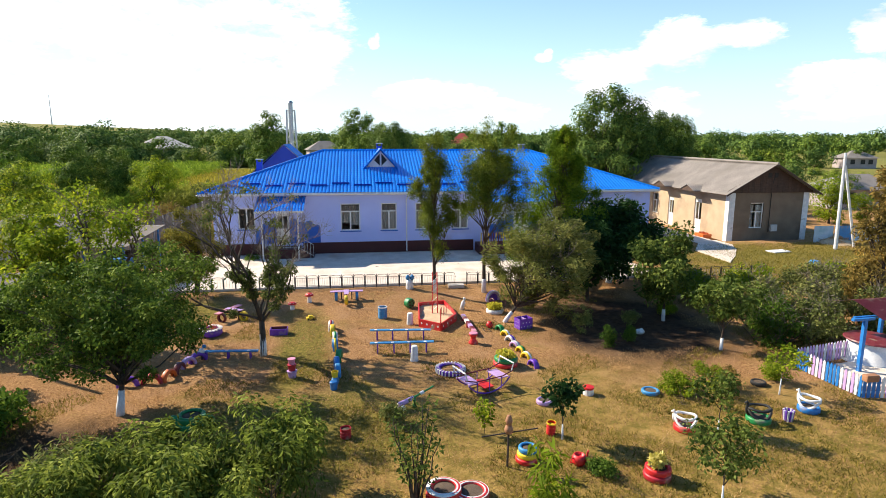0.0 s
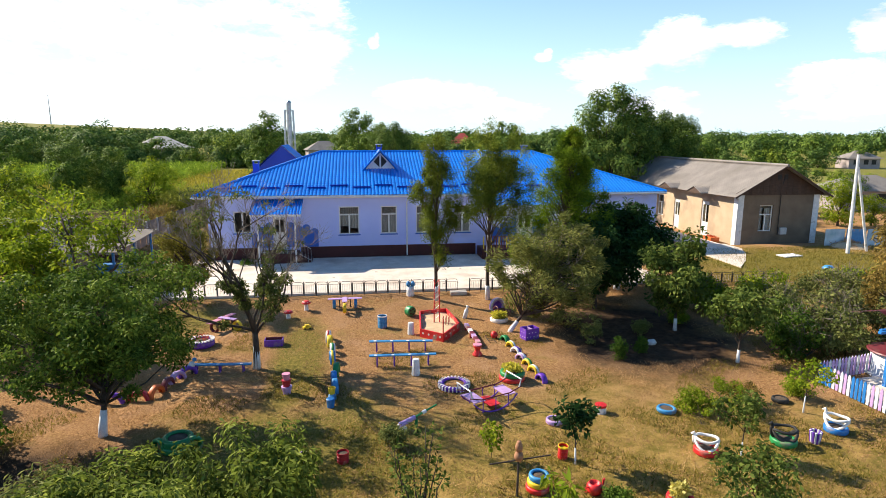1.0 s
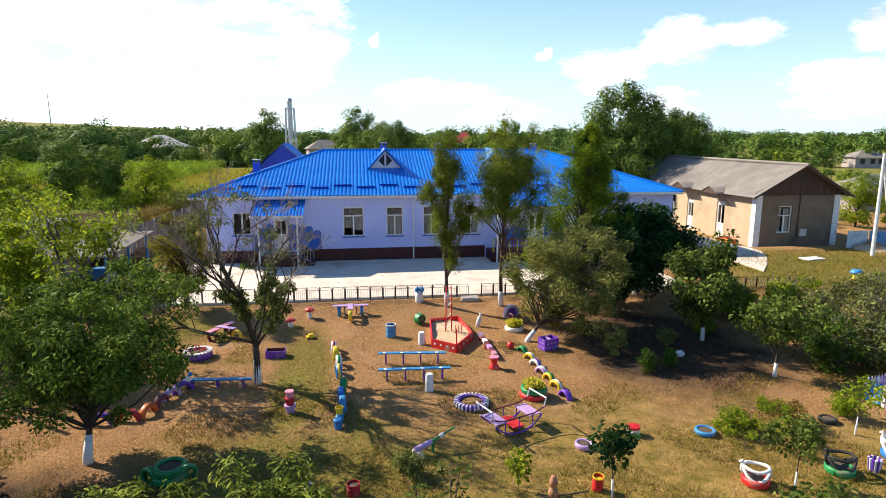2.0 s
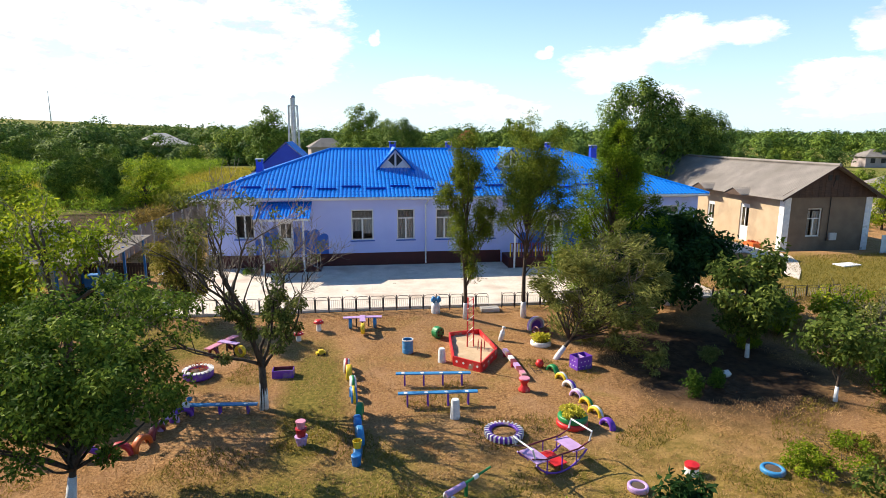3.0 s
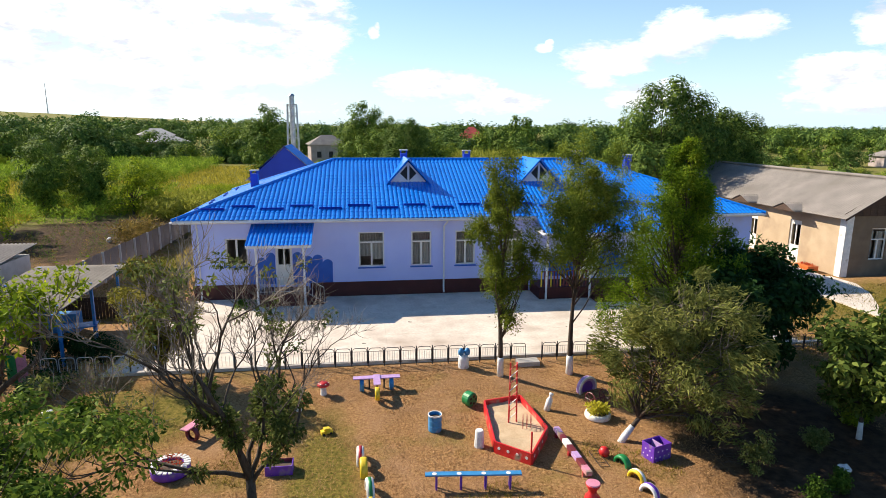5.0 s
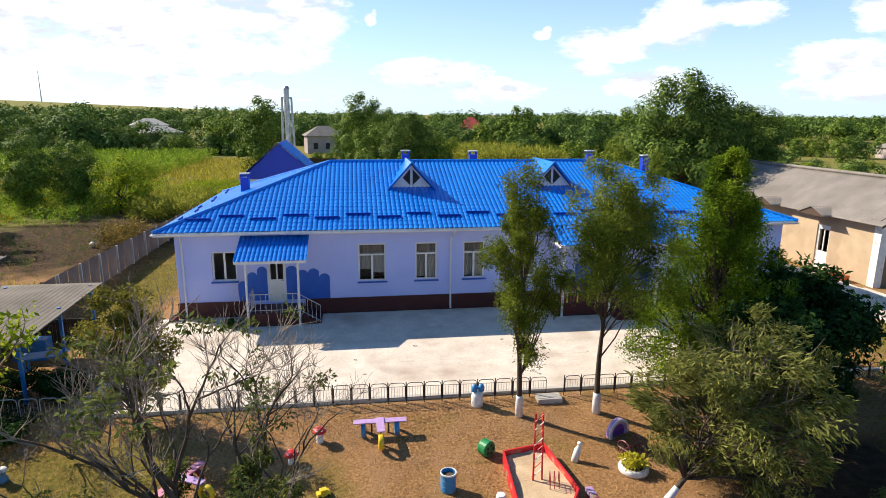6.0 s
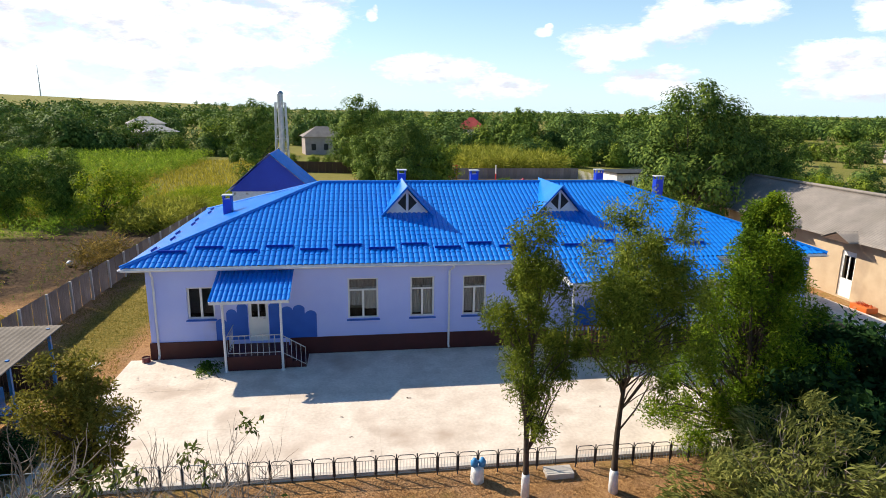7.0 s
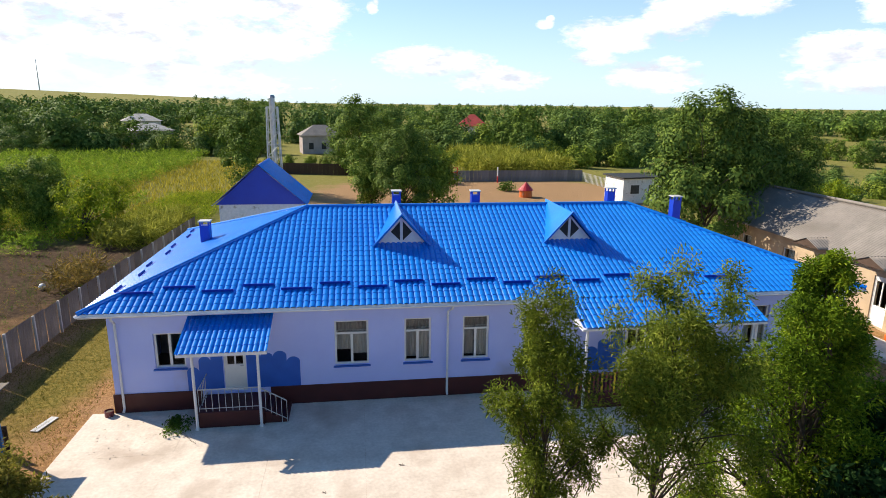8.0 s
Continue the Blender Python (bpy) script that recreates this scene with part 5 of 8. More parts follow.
FAR_A = far_model("broadleaf_tree", "round-crowned tree in the village tree belt", 7.8, 4.3, 2500, 0.56, FAR_LIGHT, 106, clumps=34, spread=1.35)
FAR_B = far_model("broadleaf_tree", "dense dark tree in the village tree belt", 8.2, 4.1, 2500, 0.56, FAR_DARK, 107, clumps=34, spread=1.35)
FAR_C = far_model("broadleaf_tree", "tall pale green tree in the village tree belt", 9.2, 3.5, 2500, 0.56, FAR_LEAF, 108, clumps=34, spread=1.2)
FAR_D = far_model("broadleaf_tree", "distant green tree beyond the village", 8.4, 5.0, 1200, 0.95, FAR_LEAF, 110, clumps=24, spread=1.8, limbs=4)
FAR_E = far_model("broadleaf_tree", "distant dark tree beyond the village", 8.0, 4.8, 1200, 0.95, FAR_DARK, 111, clumps=24, spread=1.8, limbs=4)
scatter = random.Random(5)


def belt(count, x0, x1, y0, y1, small, large, models):
    """A row of trees at uneven spacing, each with its own size and turn."""
    for k in range(count):
        x = x0 + (x1 - x0) * (k + scatter.uniform(-0.45, 0.45)) / count
        y = scatter.uniform(y0, y1)
        if not (-15 < x < -5 and y < 160) and not (-58 < x < -38 and 160 < y < 200) and not (25 < x < 34 and 168 < y < 187):
            stand(scatter.choice(models), x, y, scatter.uniform(small, large), scatter.uniform(0, 360), scatter.uniform(0.88, 1.1), 0.9)


belt(26, -100, -20, 146, 157, 0.75, 1.05, (FAR_B, FAR_B, FAR_C, FAR_A))
belt(26, -120, -20, 165, 182, 0.8, 1.15, (FAR_B, FAR_A, FAR_C))
belt(7, -10, 22, 147.15, 159.62, 0.85, 1.15, (FAR_C, FAR_B, FAR_A))
belt(20, 14, 88, 148, 160, 0.9, 1.2, (FAR_A, FAR_A, FAR_C, FAR_B))
belt(18, 36, 132, 126, 150, 0.6, 1.0, (FAR_A, FAR_B, FAR_C))
belt(18, 44, 120, 82.3, 129.69, 0.35, 0.75, (FAR_A, FAR_B, FAR_C))
belt(24, -100, -20, 146, 149, 0.4, 0.6, (FAR_B, FAR_C, FAR_B))
belt(9, 31, 54, 121, 134, 0.7, 0.95, (FAR_A, FAR_B, FAR_A))
belt(13, 12, 62, 140, 148, 0.9, 1.1, (FAR_A, FAR_B, FAR_C))
belt(26, -10, 300, 300, 340, 0.9, 1.15, (FAR_D, FAR_E))
belt(9, 40, 74, 76, 98, 0.45, 0.7, (FAR_A, FAR_B))
belt(52, -170, 190, 187.05, 221.97, 0.85, 1.2, (FAR_D, FAR_E))
belt(50, -190, 260, 236.93, 299.28, 0.8, 1.2, (FAR_D, FAR_E))
for model, x, y, size in ((FAR_A, 24, 141, 1.3), (FAR_C, 36, 150, 1.35), (FAR_B, 50, 140, 1.25), (FAR_C, 64, 152, 1.4), (FAR_A, 80, 150, 1.3), (FAR_B, -60, 150, 1.35), (FAR_A, -30, 152, 1.4), (FAR_B, -82, 155, 1.35)):
    stand(model, x, y, size, x * 31)
for k in range(14):
    stand(scatter.choice((ORCH, ORCHD)), 37 + scatter.uniform(0, 30), 38.7 + scatter.uniform(0, 35), scatter.uniform(0.5, 0.8), scatter.uniform(0, 360))
for x, y, s in ((-16.64, 125.95, 0.36), (-12.9, 124.7, 0.42), (-9.57, 125.95, 0.38), (-6.86, 122.21, 0.4), (-20.28, 128.44, 0.4)):
    stand(FAR_A, x, y, s, x * 40)
for k in range(6):
    stand(scatter.choice((ORCH, ORCHD)), -62 + scatter.uniform(-40, 12), 112 + scatter.uniform(0, 28), scatter.uniform(0.5, 0.8), scatter.uniform(0, 360), 0.8)

# far woods, which nobody could count
rng = np.random.default_rng(9)
cs, sp = [], []
for k in range(900):
    a = math.radians(rng.uniform(-62, 75))
    d = 250 + (130 if a < -0.3 else 560) * rng.random() ** 1.4
    x, y = d * math.sin(a), 1.25 * d * math.cos(a)
    h = rng.uniform(3.0, 7.0)
    for q in range(3):
        cs.append((x + rng.normal() * 3, y + rng.normal() * 3, ground_z(x, y) + h * (0.35 + 0.3 * q)))
        sp.append(rng.uniform(3.0, 6.0) * (1 - 0.2 * q))
tagged(leaf_mesh("woods", cs, sp, 70000, 2.0, 0.0, FAR_DARK, None, 77, facing=0.95, shell=0.2), "distant belts of green woodland", "woods", kind="stuff")


def blades(name, label, mat, count, where, height, width, seed, lean=0.5):
    """Grass as single blades in one mesh: where(rng) gives a place."""
    rng = np.random.default_rng(seed)
    verts = np.empty((count, 3, 3))
    for k in range(count):
        x, y = where(rng)
        z = ground_z(x, y) - 0.01
        a = rng.uniform(0, 6.283)
        h = height * rng.uniform(0.5, 1.4)
        dx, dy = math.cos(a) * width, math.sin(a) * width
        verts[k] = ((x - dx, y - dy, z), (x + dx, y + dy, z), (x + rng.normal() * lean * h, y + rng.normal() * lean * h, z + h))
    data = bpy.data.meshes.new(name)
    data.from_pydata(verts.reshape(-1, 3).tolist(), [], np.arange(count * 3).reshape(-1, 3).tolist())
    data.materials.append(mat)
    return tagged(new(name, data), label, "grass", kind="stuff")


def garden_spot(rng):
    while True:
        x, y = rng.uniform(-14, 22), 8.7 + 20.7 * rng.random() ** 0.9
        if (noise.noise((x * 0.7, y * 0.7, 3)) > -0.45 + 0.5 * rng.random()) and not (7.5 < x < 13 and 20 < y < 26.8) and not (1.3 < x < 3.1 and 23.1 < y < 26.5):
            return x, y


def green_spot(rng):
    while True:
        x, y = rng.uniform(-14, 24), rng.uniform(8.1, 29.3)
        if noise.noise((x * 0.45, y * 0.45, 8)) + 0.04 * (17.5 - y) > 0.12 and not (8.2 < x < 12.5 and 20.4 < y < 26) and not (1.3 < x < 3.1 and 23.1 < y < 26.5):
            return x, y


def field_spot(rng):
    while True:
        x, y = rng.uniform(-60, -16.8), rng.uniform(32, 137)
        if not (-31 < x < -15.5 and 45 < y < 69) and not (x > -32 and y > 72 and rng.random() < 0.4):
            return x, y


blades("dry_grass", "short trampled straw-coloured grass", STRAW, 150000, garden_spot, 0.07, 0.009, 1, 1.0)
blades("green_grass", "patches of short yellow-green grass", MEADOW, 60000, green_spot, 0.1, 0.013, 2, 0.7)
blades("lawn_grass", "rough yellow-green grass by the old house", MEADOW, 34000, lambda r: (r.uniform(14, 34), r.uniform(18.7, 37)), 0.12, 0.016, 6, 0.7)
blades("field_grass", "tall yellow-green weeds of the fallow field", FALLOW, 56000, field_spot, 0.5, 0.06, 3, 0.4)
blades("side_grass", "grass strip beside the school wall", MEADOW, 14000, lambda r: (r.uniform(-15.8, -11.2), r.uniform(35.5, 62)), 0.1, 0.013, 4, 0.6)


def rows_of(name, label, mat, x0, x1, y0, y1, gap, height, count, seed):
    """A planted patch: upright stalks with arching leaves, in rows, as one mesh."""
    rng = np.random.default_rng(seed)
    cs, sp = [], []
    for k in range(count):
        x = rng.uniform(x0, x1)
        y = y0 + gap * rng.integers(0, max(1, int((y1 - y0) / gap))) + rng.normal() * 0.1
        for q in range(3):
            cs.append((x, y, ground_z(x, y) + height * (0.25 + 0.3 * q)))
            sp.append(height * 0.25)
    tagged(leaf_mesh(name, cs, sp, count * 16, height * 0.34, -0.2, mat, None, seed, 0.14), label, "crop", kind="stuff")


rows_of("corn_field", "yellowing corn field behind a dark fence", CORN, 16.5, 32, 107, 138, 1.3, 3.0, 1300, 31)
rows_of("dry_corn", "golden dry corn stalks on tilled soil", RUST_LEAF, -19.7, -17.2, 54.0, 58.5, 0.9, 1.35, 80, 38)
rows_of("corn_patch", "dry yellow corn stalks in the field", CORN, -21.5, -16.4, 65, 76, 1.0, 1.6, 420, 32)
rows_of("dry_weeds", "dry brown weed stalks on tilled soil", RUST_LEAF, -27, -16.6, 46.76, 63.6, 0.7, 0.5, 150, 36)
rows_of("low_weeds", "low green weeds on tilled soil", WALNUT, -27, -16.4, 46.14, 66, 0.9, 0.45, 330, 37)
rows_of("vineyard", "green vine rows on the fallow field", VINE, -68, -30, 101, 146, 3.0, 1.7, 2300, 33)
rows_of("vine_rows", "bright green young vines near the fence", VINE, -38, -24.5, 64, 92, 2.2, 1.2, 800, 35)
rows_of("weed_patch", "green weeds beyond the grey fence", LIME_LEAF, -23, -15.5, 76, 92, 0.8, 0.8, 1100, 34)

# ---- the old house ----
house = thing("old_house", "old tan stucco house with a grey asbestos gable roof", "house", pose(25.45, 39.5, -0.15, 0, 0, 0))
HW, HL, HE, HP = 6.25, 18.7, 3.68, 5.72
SIDE_HOLES = [(14.2, 15.2, 0.2, 2.85), (10.1, 11.0, 0.2, 2.6), (7.2, 8.3, 0.9, 2.7), (3.0, 4.1, 0.9, 2.7)]
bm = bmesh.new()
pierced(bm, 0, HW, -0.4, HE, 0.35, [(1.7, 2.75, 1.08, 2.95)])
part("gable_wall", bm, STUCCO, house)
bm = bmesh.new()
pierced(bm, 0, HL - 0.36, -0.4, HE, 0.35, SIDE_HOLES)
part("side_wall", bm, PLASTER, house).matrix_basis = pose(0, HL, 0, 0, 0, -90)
bm = bmesh.new()
box(bm, HW - 0.35, HW, 0.355, HL, -0.4, HE)
box(bm, 0.36, HW - 0.36, HL - 0.35, HL, -0.4, HE)
part("side_wall", bm, STUCCO, house)
bm = bmesh.new()
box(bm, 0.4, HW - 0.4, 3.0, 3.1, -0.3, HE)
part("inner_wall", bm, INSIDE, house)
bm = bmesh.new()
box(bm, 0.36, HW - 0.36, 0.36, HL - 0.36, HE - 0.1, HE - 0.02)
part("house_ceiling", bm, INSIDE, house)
for x in (-0.03, HW - 0.42):
    bm = bmesh.new()
    box(bm, x, x + 0.45, -0.04, -0.003, -0.4, HE, bevel=0.008)
    part("pilaster", bm, LIME, house, "whitewashed corner pilaster")
bm = bmesh.new()
box(bm, -0.04, -0.003, -0.04, 0.42, -0.4, HE, bevel=0.008)
part("pilaster", bm, LIME, house, "whitewashed corner pilaster")
# gable boards
mid = HW / 2
n = 30
for k in range(n):
    a, b = -0.25 + (HW + 0.5) * k / n, -0.25 + (HW + 0.5) * (k + 1) / n
    za, zb = (HE + (HP - HE) * (1 - abs(v - mid) / (mid + 0.6)) for v in (a, b))
    bm = bmesh.new()
    slab(bm, [(a + 0.005, HE), (b - 0.005, HE), (b - 0.005, max(HE + 0.02, zb - 0.05)), (a + 0.005, max(HE + 0.02, za - 0.05))], 0, 0.04, pose(0, -0.05 - 0.008 * (k % 2), 0, 90))
    part("gable_board", bm, BROWN_WOOD, house)
for x in (mid - 0.35, mid + 0.15):
    bm = bmesh.new()
    box(bm, x, x + 0.28, -0.13, -0.105, HP - 0.95, HP - 0.6)
    part("vent", bm, RUBBER, house, "dark attic vent opening")


def wavy_sheet(name, origin, u_dir, v_dir, width, length, parent, mat, notches=(), pitch=0.19, amp=0.028, sag=0.0):
    """Corrugated sheets with overlapping courses."""
    o, u_dir, v_dir = Vector(origin), Vector(u_dir).normalized(), Vector(v_dir).normalized()
    up = u_dir.cross(v_dir)
    n_u, n_v = round(width / pitch * 4), max(2, round(length / 0.3))
    verts, faces = [], []
    for j in range(n_v + 1):
        v = length * j / n_v
        for i in range(n_u + 1):
            u = width * i / n_u
            h = amp * math.cos(2 * math.pi * u / pitch) + 0.012 * (1 - (v / 1.2) % 1.0) - sag * math.sin(math.pi * u / width) + 0.03
            verts.append(o + u_dir * u + v_dir * v + up * h)
    for j in range(n_v):
        for i in range(n_u):
            u, v = width * (i + 0.5) / n_u, length * (j + 0.5) / n_v
            if any(abs(u - c) < w * (1 - v / d) for c, w, d in notches if v < d):
                continue
            faces.append((j * (n_u + 1) + i, j * (n_u + 1) + i + 1, (j + 1) * (n_u + 1) + i + 1, (j + 1) * (n_u + 1) + i))
    ob = flat_mesh(name, verts, faces, mat, parent, smooth=True)
    solid = ob.modifiers.new("thickness", "SOLIDIFY")
    solid.thickness = 0.015
    return ob


over = 0.62
rise2, run2 = HP - HE + 0.12, mid + over
HOODS = (3.9, 8.3)
wavy_sheet("roof", (-over, HL + 0.5, HE - 0.12), (0, -1, 0), (run2, 0, rise2), HL + 1.1, math.hypot(run2, rise2), house, ASBESTOS, [(HL + 0.5 - y, 0.9, 0.8) for y in HOODS], sag=0.1, amp=0.015)
wavy_sheet("roof", (HW + over, -0.6, HE - 0.12), (0, 1, 0), (-run2, 0, rise2), HL + 1.1, math.hypot(run2, rise2), house, ASBESTOS, sag=0.1, amp=0.015)
bm = bmesh.new()
rod(bm, (mid, -0.62, HP + 0.06), (mid, HL + 0.5, HP + 0.0), 0.1, n=8)
part("ridge_cap", bm, ASBESTOS, house)
for s in (-1, 1):
    bm = bmesh.new()
    pts = [(mid + s * (mid + over), HE - 0.2), (mid, HP - 0.05), (mid, HP + 0.06), (mid + s * (mid + over), HE - 0.08)]
    slab(bm, pts[::s], 0, 0.03, pose(0, -0.58, 0, 90))
    part("bargeboard", bm, BROWN_WOOD, house)
# little gabled hoods over the side doors
for yy in HOODS:
    wavy_sheet("door_hood", (-1.15, yy, HE + 0.28), (1, 0, 0.0), (0, 1, -0.42), 1.75, 1.12, house, ASBESTOS)
    wavy_sheet("door_hood", (0.6, yy, HE + 0.28), (-1, 0, 0.0), (0, -1, -0.42), 1.75, 1.12, house, ASBESTOS)
    bm = bmesh.new()
    slab(bm, [(-0.95, -0.42), (0.95, -0.42), (0.0, 0.0)], 0, 0.03, pose(-1.05, yy, HE + 0.26, 90, 0, -90))
    part("hood_face", bm, BROWN_WOOD, house)
window(house, (1.7, 2.75, 1.08, 2.95), pose(0, 0, 0), 0.62, True, False, veil=0.5)
SM = pose(0, HL, 0, 0, 0, -90)
for hole in SIDE_HOLES:
    if hole[2] > 0.5:
        window(house, hole, SM, 0.62, True, False, veil=0.5)
    else:
        door(house, hole, SM)
bm = bmesh.new()
box(bm, 3.35, 3.85, -0.17, -0.003, 0.85, 1.33, bevel=0.012)
part("meter_box", bm, PALE_IRON, house, "pale metal meter box")
bm = bmesh.new()
pipe(bm, [(3.2, -0.07, 0.8), (3.2, -0.07, HE + 0.6), (3.35, -0.12, HE + 1.3)], 0.03, 6)
part("cable_pipe", bm, RUBBER, house)
flowers = thing("flower_bed", "raised brick bed with red flowers beside the house", "flower bed", pose(24.65, 41.16, 0.15))
bm = bmesh.new()
box(bm, -0.35, 0.35, -0.55, 0.55, -0.1, 0.2, bevel=0.05)
part("bed_wall", bm, ORANGE, flowers, "orange-red painted rim")
leaf_mesh("bloom", [(0.15 * math.sin(k * 2.3), -0.42 + 0.042 * k, 0.24) for k in range(21)], [0.08] * 21, 300, 0.06, 0, leafy("red_petal", (0.2, 0.02, 0.01), (0.45, 0.05, 0.02), (0.6, 0.15, 0.05)), flowers, 7)["kind"] = "stuff"

# blue-and-white panel fence and concrete pole beside the house
panel = thing("panel_fence", "pale blue painted panel fence with green blotches", "fence")
for k in range(4):
    bm = bmesh.new()
    box(bm, 0.02, 1.48, 0, 0.05, -0.2, 1.25, bevel=0.01)
    part("panel", bm, SKYBLUE if k == 1 else material("pale_blue_panel", (0.42, 0.52, 0.62), (0.55, 0.66, 0.74), 0.8, 1.6, 0.2, stain=(0.03, 0.22, 0.3), stain_amount=0.55) if k == 0 else bpy.data.materials["pale_blue_panel"], panel).matrix_basis = pose(30.4 + 1.5 * k, 37.0 - 0.12 * k, 0.15)
pole = thing("utility_pole", "whitewashed concrete utility pole with a slanting brace", "pole", pose(29.95, 34.46, 0.1))
bm = bmesh.new()
rod(bm, (0, 0, -0.3), (-0.12, 0.0, 6.4), 0.12, 0.085, 10)
part("shaft", bm, LIME, pole)
bm = bmesh.new()
rod(bm, (1.9, 0.5, -0.2), (0.0, 0.02, 5.6), 0.085, 0.07, 8)
part("brace", bm, LIME, pole)

# ---- the blue-roofed boiler house with its flue ----
boiler = thing("boiler_house", "pale boiler house with a steep blue metal gable roof", "building", pose(-11.44, 62.79, -0.35))
bm = bmesh.new()
box(bm, 0, 6.05, 0, 5.1, -0.2, 4.05)
part("wall", bm, LIME, boiler)
bm = bmesh.new()
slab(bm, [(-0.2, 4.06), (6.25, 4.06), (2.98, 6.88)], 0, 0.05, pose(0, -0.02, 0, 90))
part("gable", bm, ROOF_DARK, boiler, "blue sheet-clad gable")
# left slope in the darker blue of the gable, right slope brighter
for s in (-1, 1):
    edge = 2.98 + s * 3.4
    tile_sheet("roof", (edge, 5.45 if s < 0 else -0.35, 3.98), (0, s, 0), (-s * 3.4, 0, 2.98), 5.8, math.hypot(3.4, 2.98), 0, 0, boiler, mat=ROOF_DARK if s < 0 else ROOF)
bm = bmesh.new()
box(bm, 2.9, 3.5, -0.06, -0.021, 4.75, 5.2)
part("vent", bm, ROOF_DARK, boiler)
flue = thing("flue_tower", "galvanised lattice tower carrying a steel flue", "chimney", pose(-9.26, 77.94, 0))
bm = bmesh.new()
rod(bm, (0, 0, -0.2), (0, 0, 11.6), 0.28, n=12)
rod(bm, (0, 0, 11.5), (0, 0, 11.75), 0.36, 0.2, 12)
part("flue_pipe", bm, STEEL, flue)
for sx in (-1, 1):
    for sy in (-1, 1):
        bm = bmesh.new()
        rod(bm, (sx * 0.72, sy * 0.72, -0.2), (sx * 0.48, sy * 0.48, 10.6), 0.06, n=6)
        part("leg", bm, STEEL, flue)
for k in range(9):
    z0, z1 = k * 1.18, (k + 1) * 1.18
    w0, w1 = 0.72 - 0.24 * z0 / 10.6, 0.72 - 0.24 * z1 / 10.6
    bm = bmesh.new()
    for a, b in (((-1, -1), (1, -1)), ((1, -1), (1, 1)), ((1, 1), (-1, 1)), ((-1, 1), (-1, -1))):
        rod(bm, (a[0] * w1, a[1] * w1, z1), (b[0] * w1, b[1] * w1, z1), 0.035, n=5)
        rod(bm, (a[0] * w0, a[1] * w0, z0), (b[0] * w1, b[1] * w1, z1), 0.03, n=5)
    part("lattice", bm, STEEL, flue)

# ---- fences ----
grey = thing("sheet_fence", "weathered grey sheet fence along the fallow field", "fence")
k, y = 0, 33.7
while y < 72:
    x = -16.0 + 0.008 * (y - 42)
    h = 1.75 - 0.0175 * (y - 35)
    bm = bmesh.new()
    n = 10
    cols = [(bm.verts.new((0.02 * math.cos(i * 3.14159), 1.12 * i / n, -0.2)), bm.verts.new((0.02 * math.cos(i * 3.14159), 1.12 * i / n, h + 0.02 * math.sin(k * 2.1)))) for i in range(n + 1)]
    for a, b in zip(cols, cols[1:]):
        bm.faces.new((a[0], b[0], b[1], a[1]))
    bmesh.ops.solidify(bm, geom=list(bm.faces), thickness=0.012)
    part("sheet", bm, FENCE_GREY, grey).matrix_basis = pose(x, y, 0)
    if k % 2 == 0:
        bm = bmesh.new()
        box(bm, -0.05, 0.05, -0.05, 0.05, -0.3, h + 0.06, bevel=0.008)
        part("post", bm, KERB, grey).matrix_basis = pose(x + 0.1, y, 0)
    y += 1.14
    k += 1

low_fence = thing("low_fence", "low dark metal fence of arched panels along the yard", "fence")
bm = bmesh.new()
rod(bm, (0, 0, -0.15), (0, 0, 0.66), 0.019, n=6)
post0 = part("post", bm, IRON, low_fence)
bm = bmesh.new()
pipe(bm, [(0.03, 0, 0.06), (0.03, 0, 0.52), (0.06, 0, 0.6), (0.13, 0, 0.63), (0.45, 0, 0.63), (0.52, 0, 0.6), (0.55, 0, 0.52), (0.55, 0, 0.06)], 0.013, 5)
rod(bm, (0.03, 0, 0.12), (0.55, 0, 0.12), 0.008, n=4)
rod(bm, (0.03, 0, 0.5), (0.55, 0, 0.5), 0.008, n=4)
panel0 = part("arched_panel", bm, IRON, low_fence)
bm = bmesh.new()
rod(bm, (0, 0, 0.12), (0, 0, 0.5), 0.007, n=4)
bar0 = part("bar", bm, PALE_IRON, panel0)
bar0.matrix_basis = pose(0.117, 0, 0)
for q in range(1, 5):
    again(bar0, pose(0.117 + 0.0865 * q, 0, 0), panel0)
bm = bmesh.new()
pipe(bm, [(0.03, 0, 0.06), (0.03, 0, 0.52), (0.06, 0, 0.6), (0.13, 0, 0.63), (0.45, 0, 0.63), (0.52, 0, 0.6), (0.55, 0, 0.52), (0.55, 0, 0.06)], 0.016, 5)
panel1 = part("arched_panel", bm, PALE_IRON, low_fence, "white arched panel")
for q in range(3):
    again(bar0, pose(0.16 + 0.13 * q, 0, 0), panel1)


def with_bars(src, m):
    o = again(src, m)
    for c in src.children:
        again(c, c.matrix_basis.copy(), o)


k, x = 0, -13.0
while x < 20.5:
    if not 3.35 < x < 4.0:
        y = 29.5 - 0.03 * x
        m = pose(x, y, 0.0, 0, 0, -1.7)
        src = panel1 if x < -5.2 else panel0
        if k == 0:
            post0.matrix_basis = m
            panel1.matrix_basis = m
        else:
            again(post0, m)
            if x >= -5.2 and panel0.matrix_basis.translation.length < 1e-6:
                panel0.matrix_basis = m
            else:
                with_bars(src, m)
        k += 1
    x += 0.58

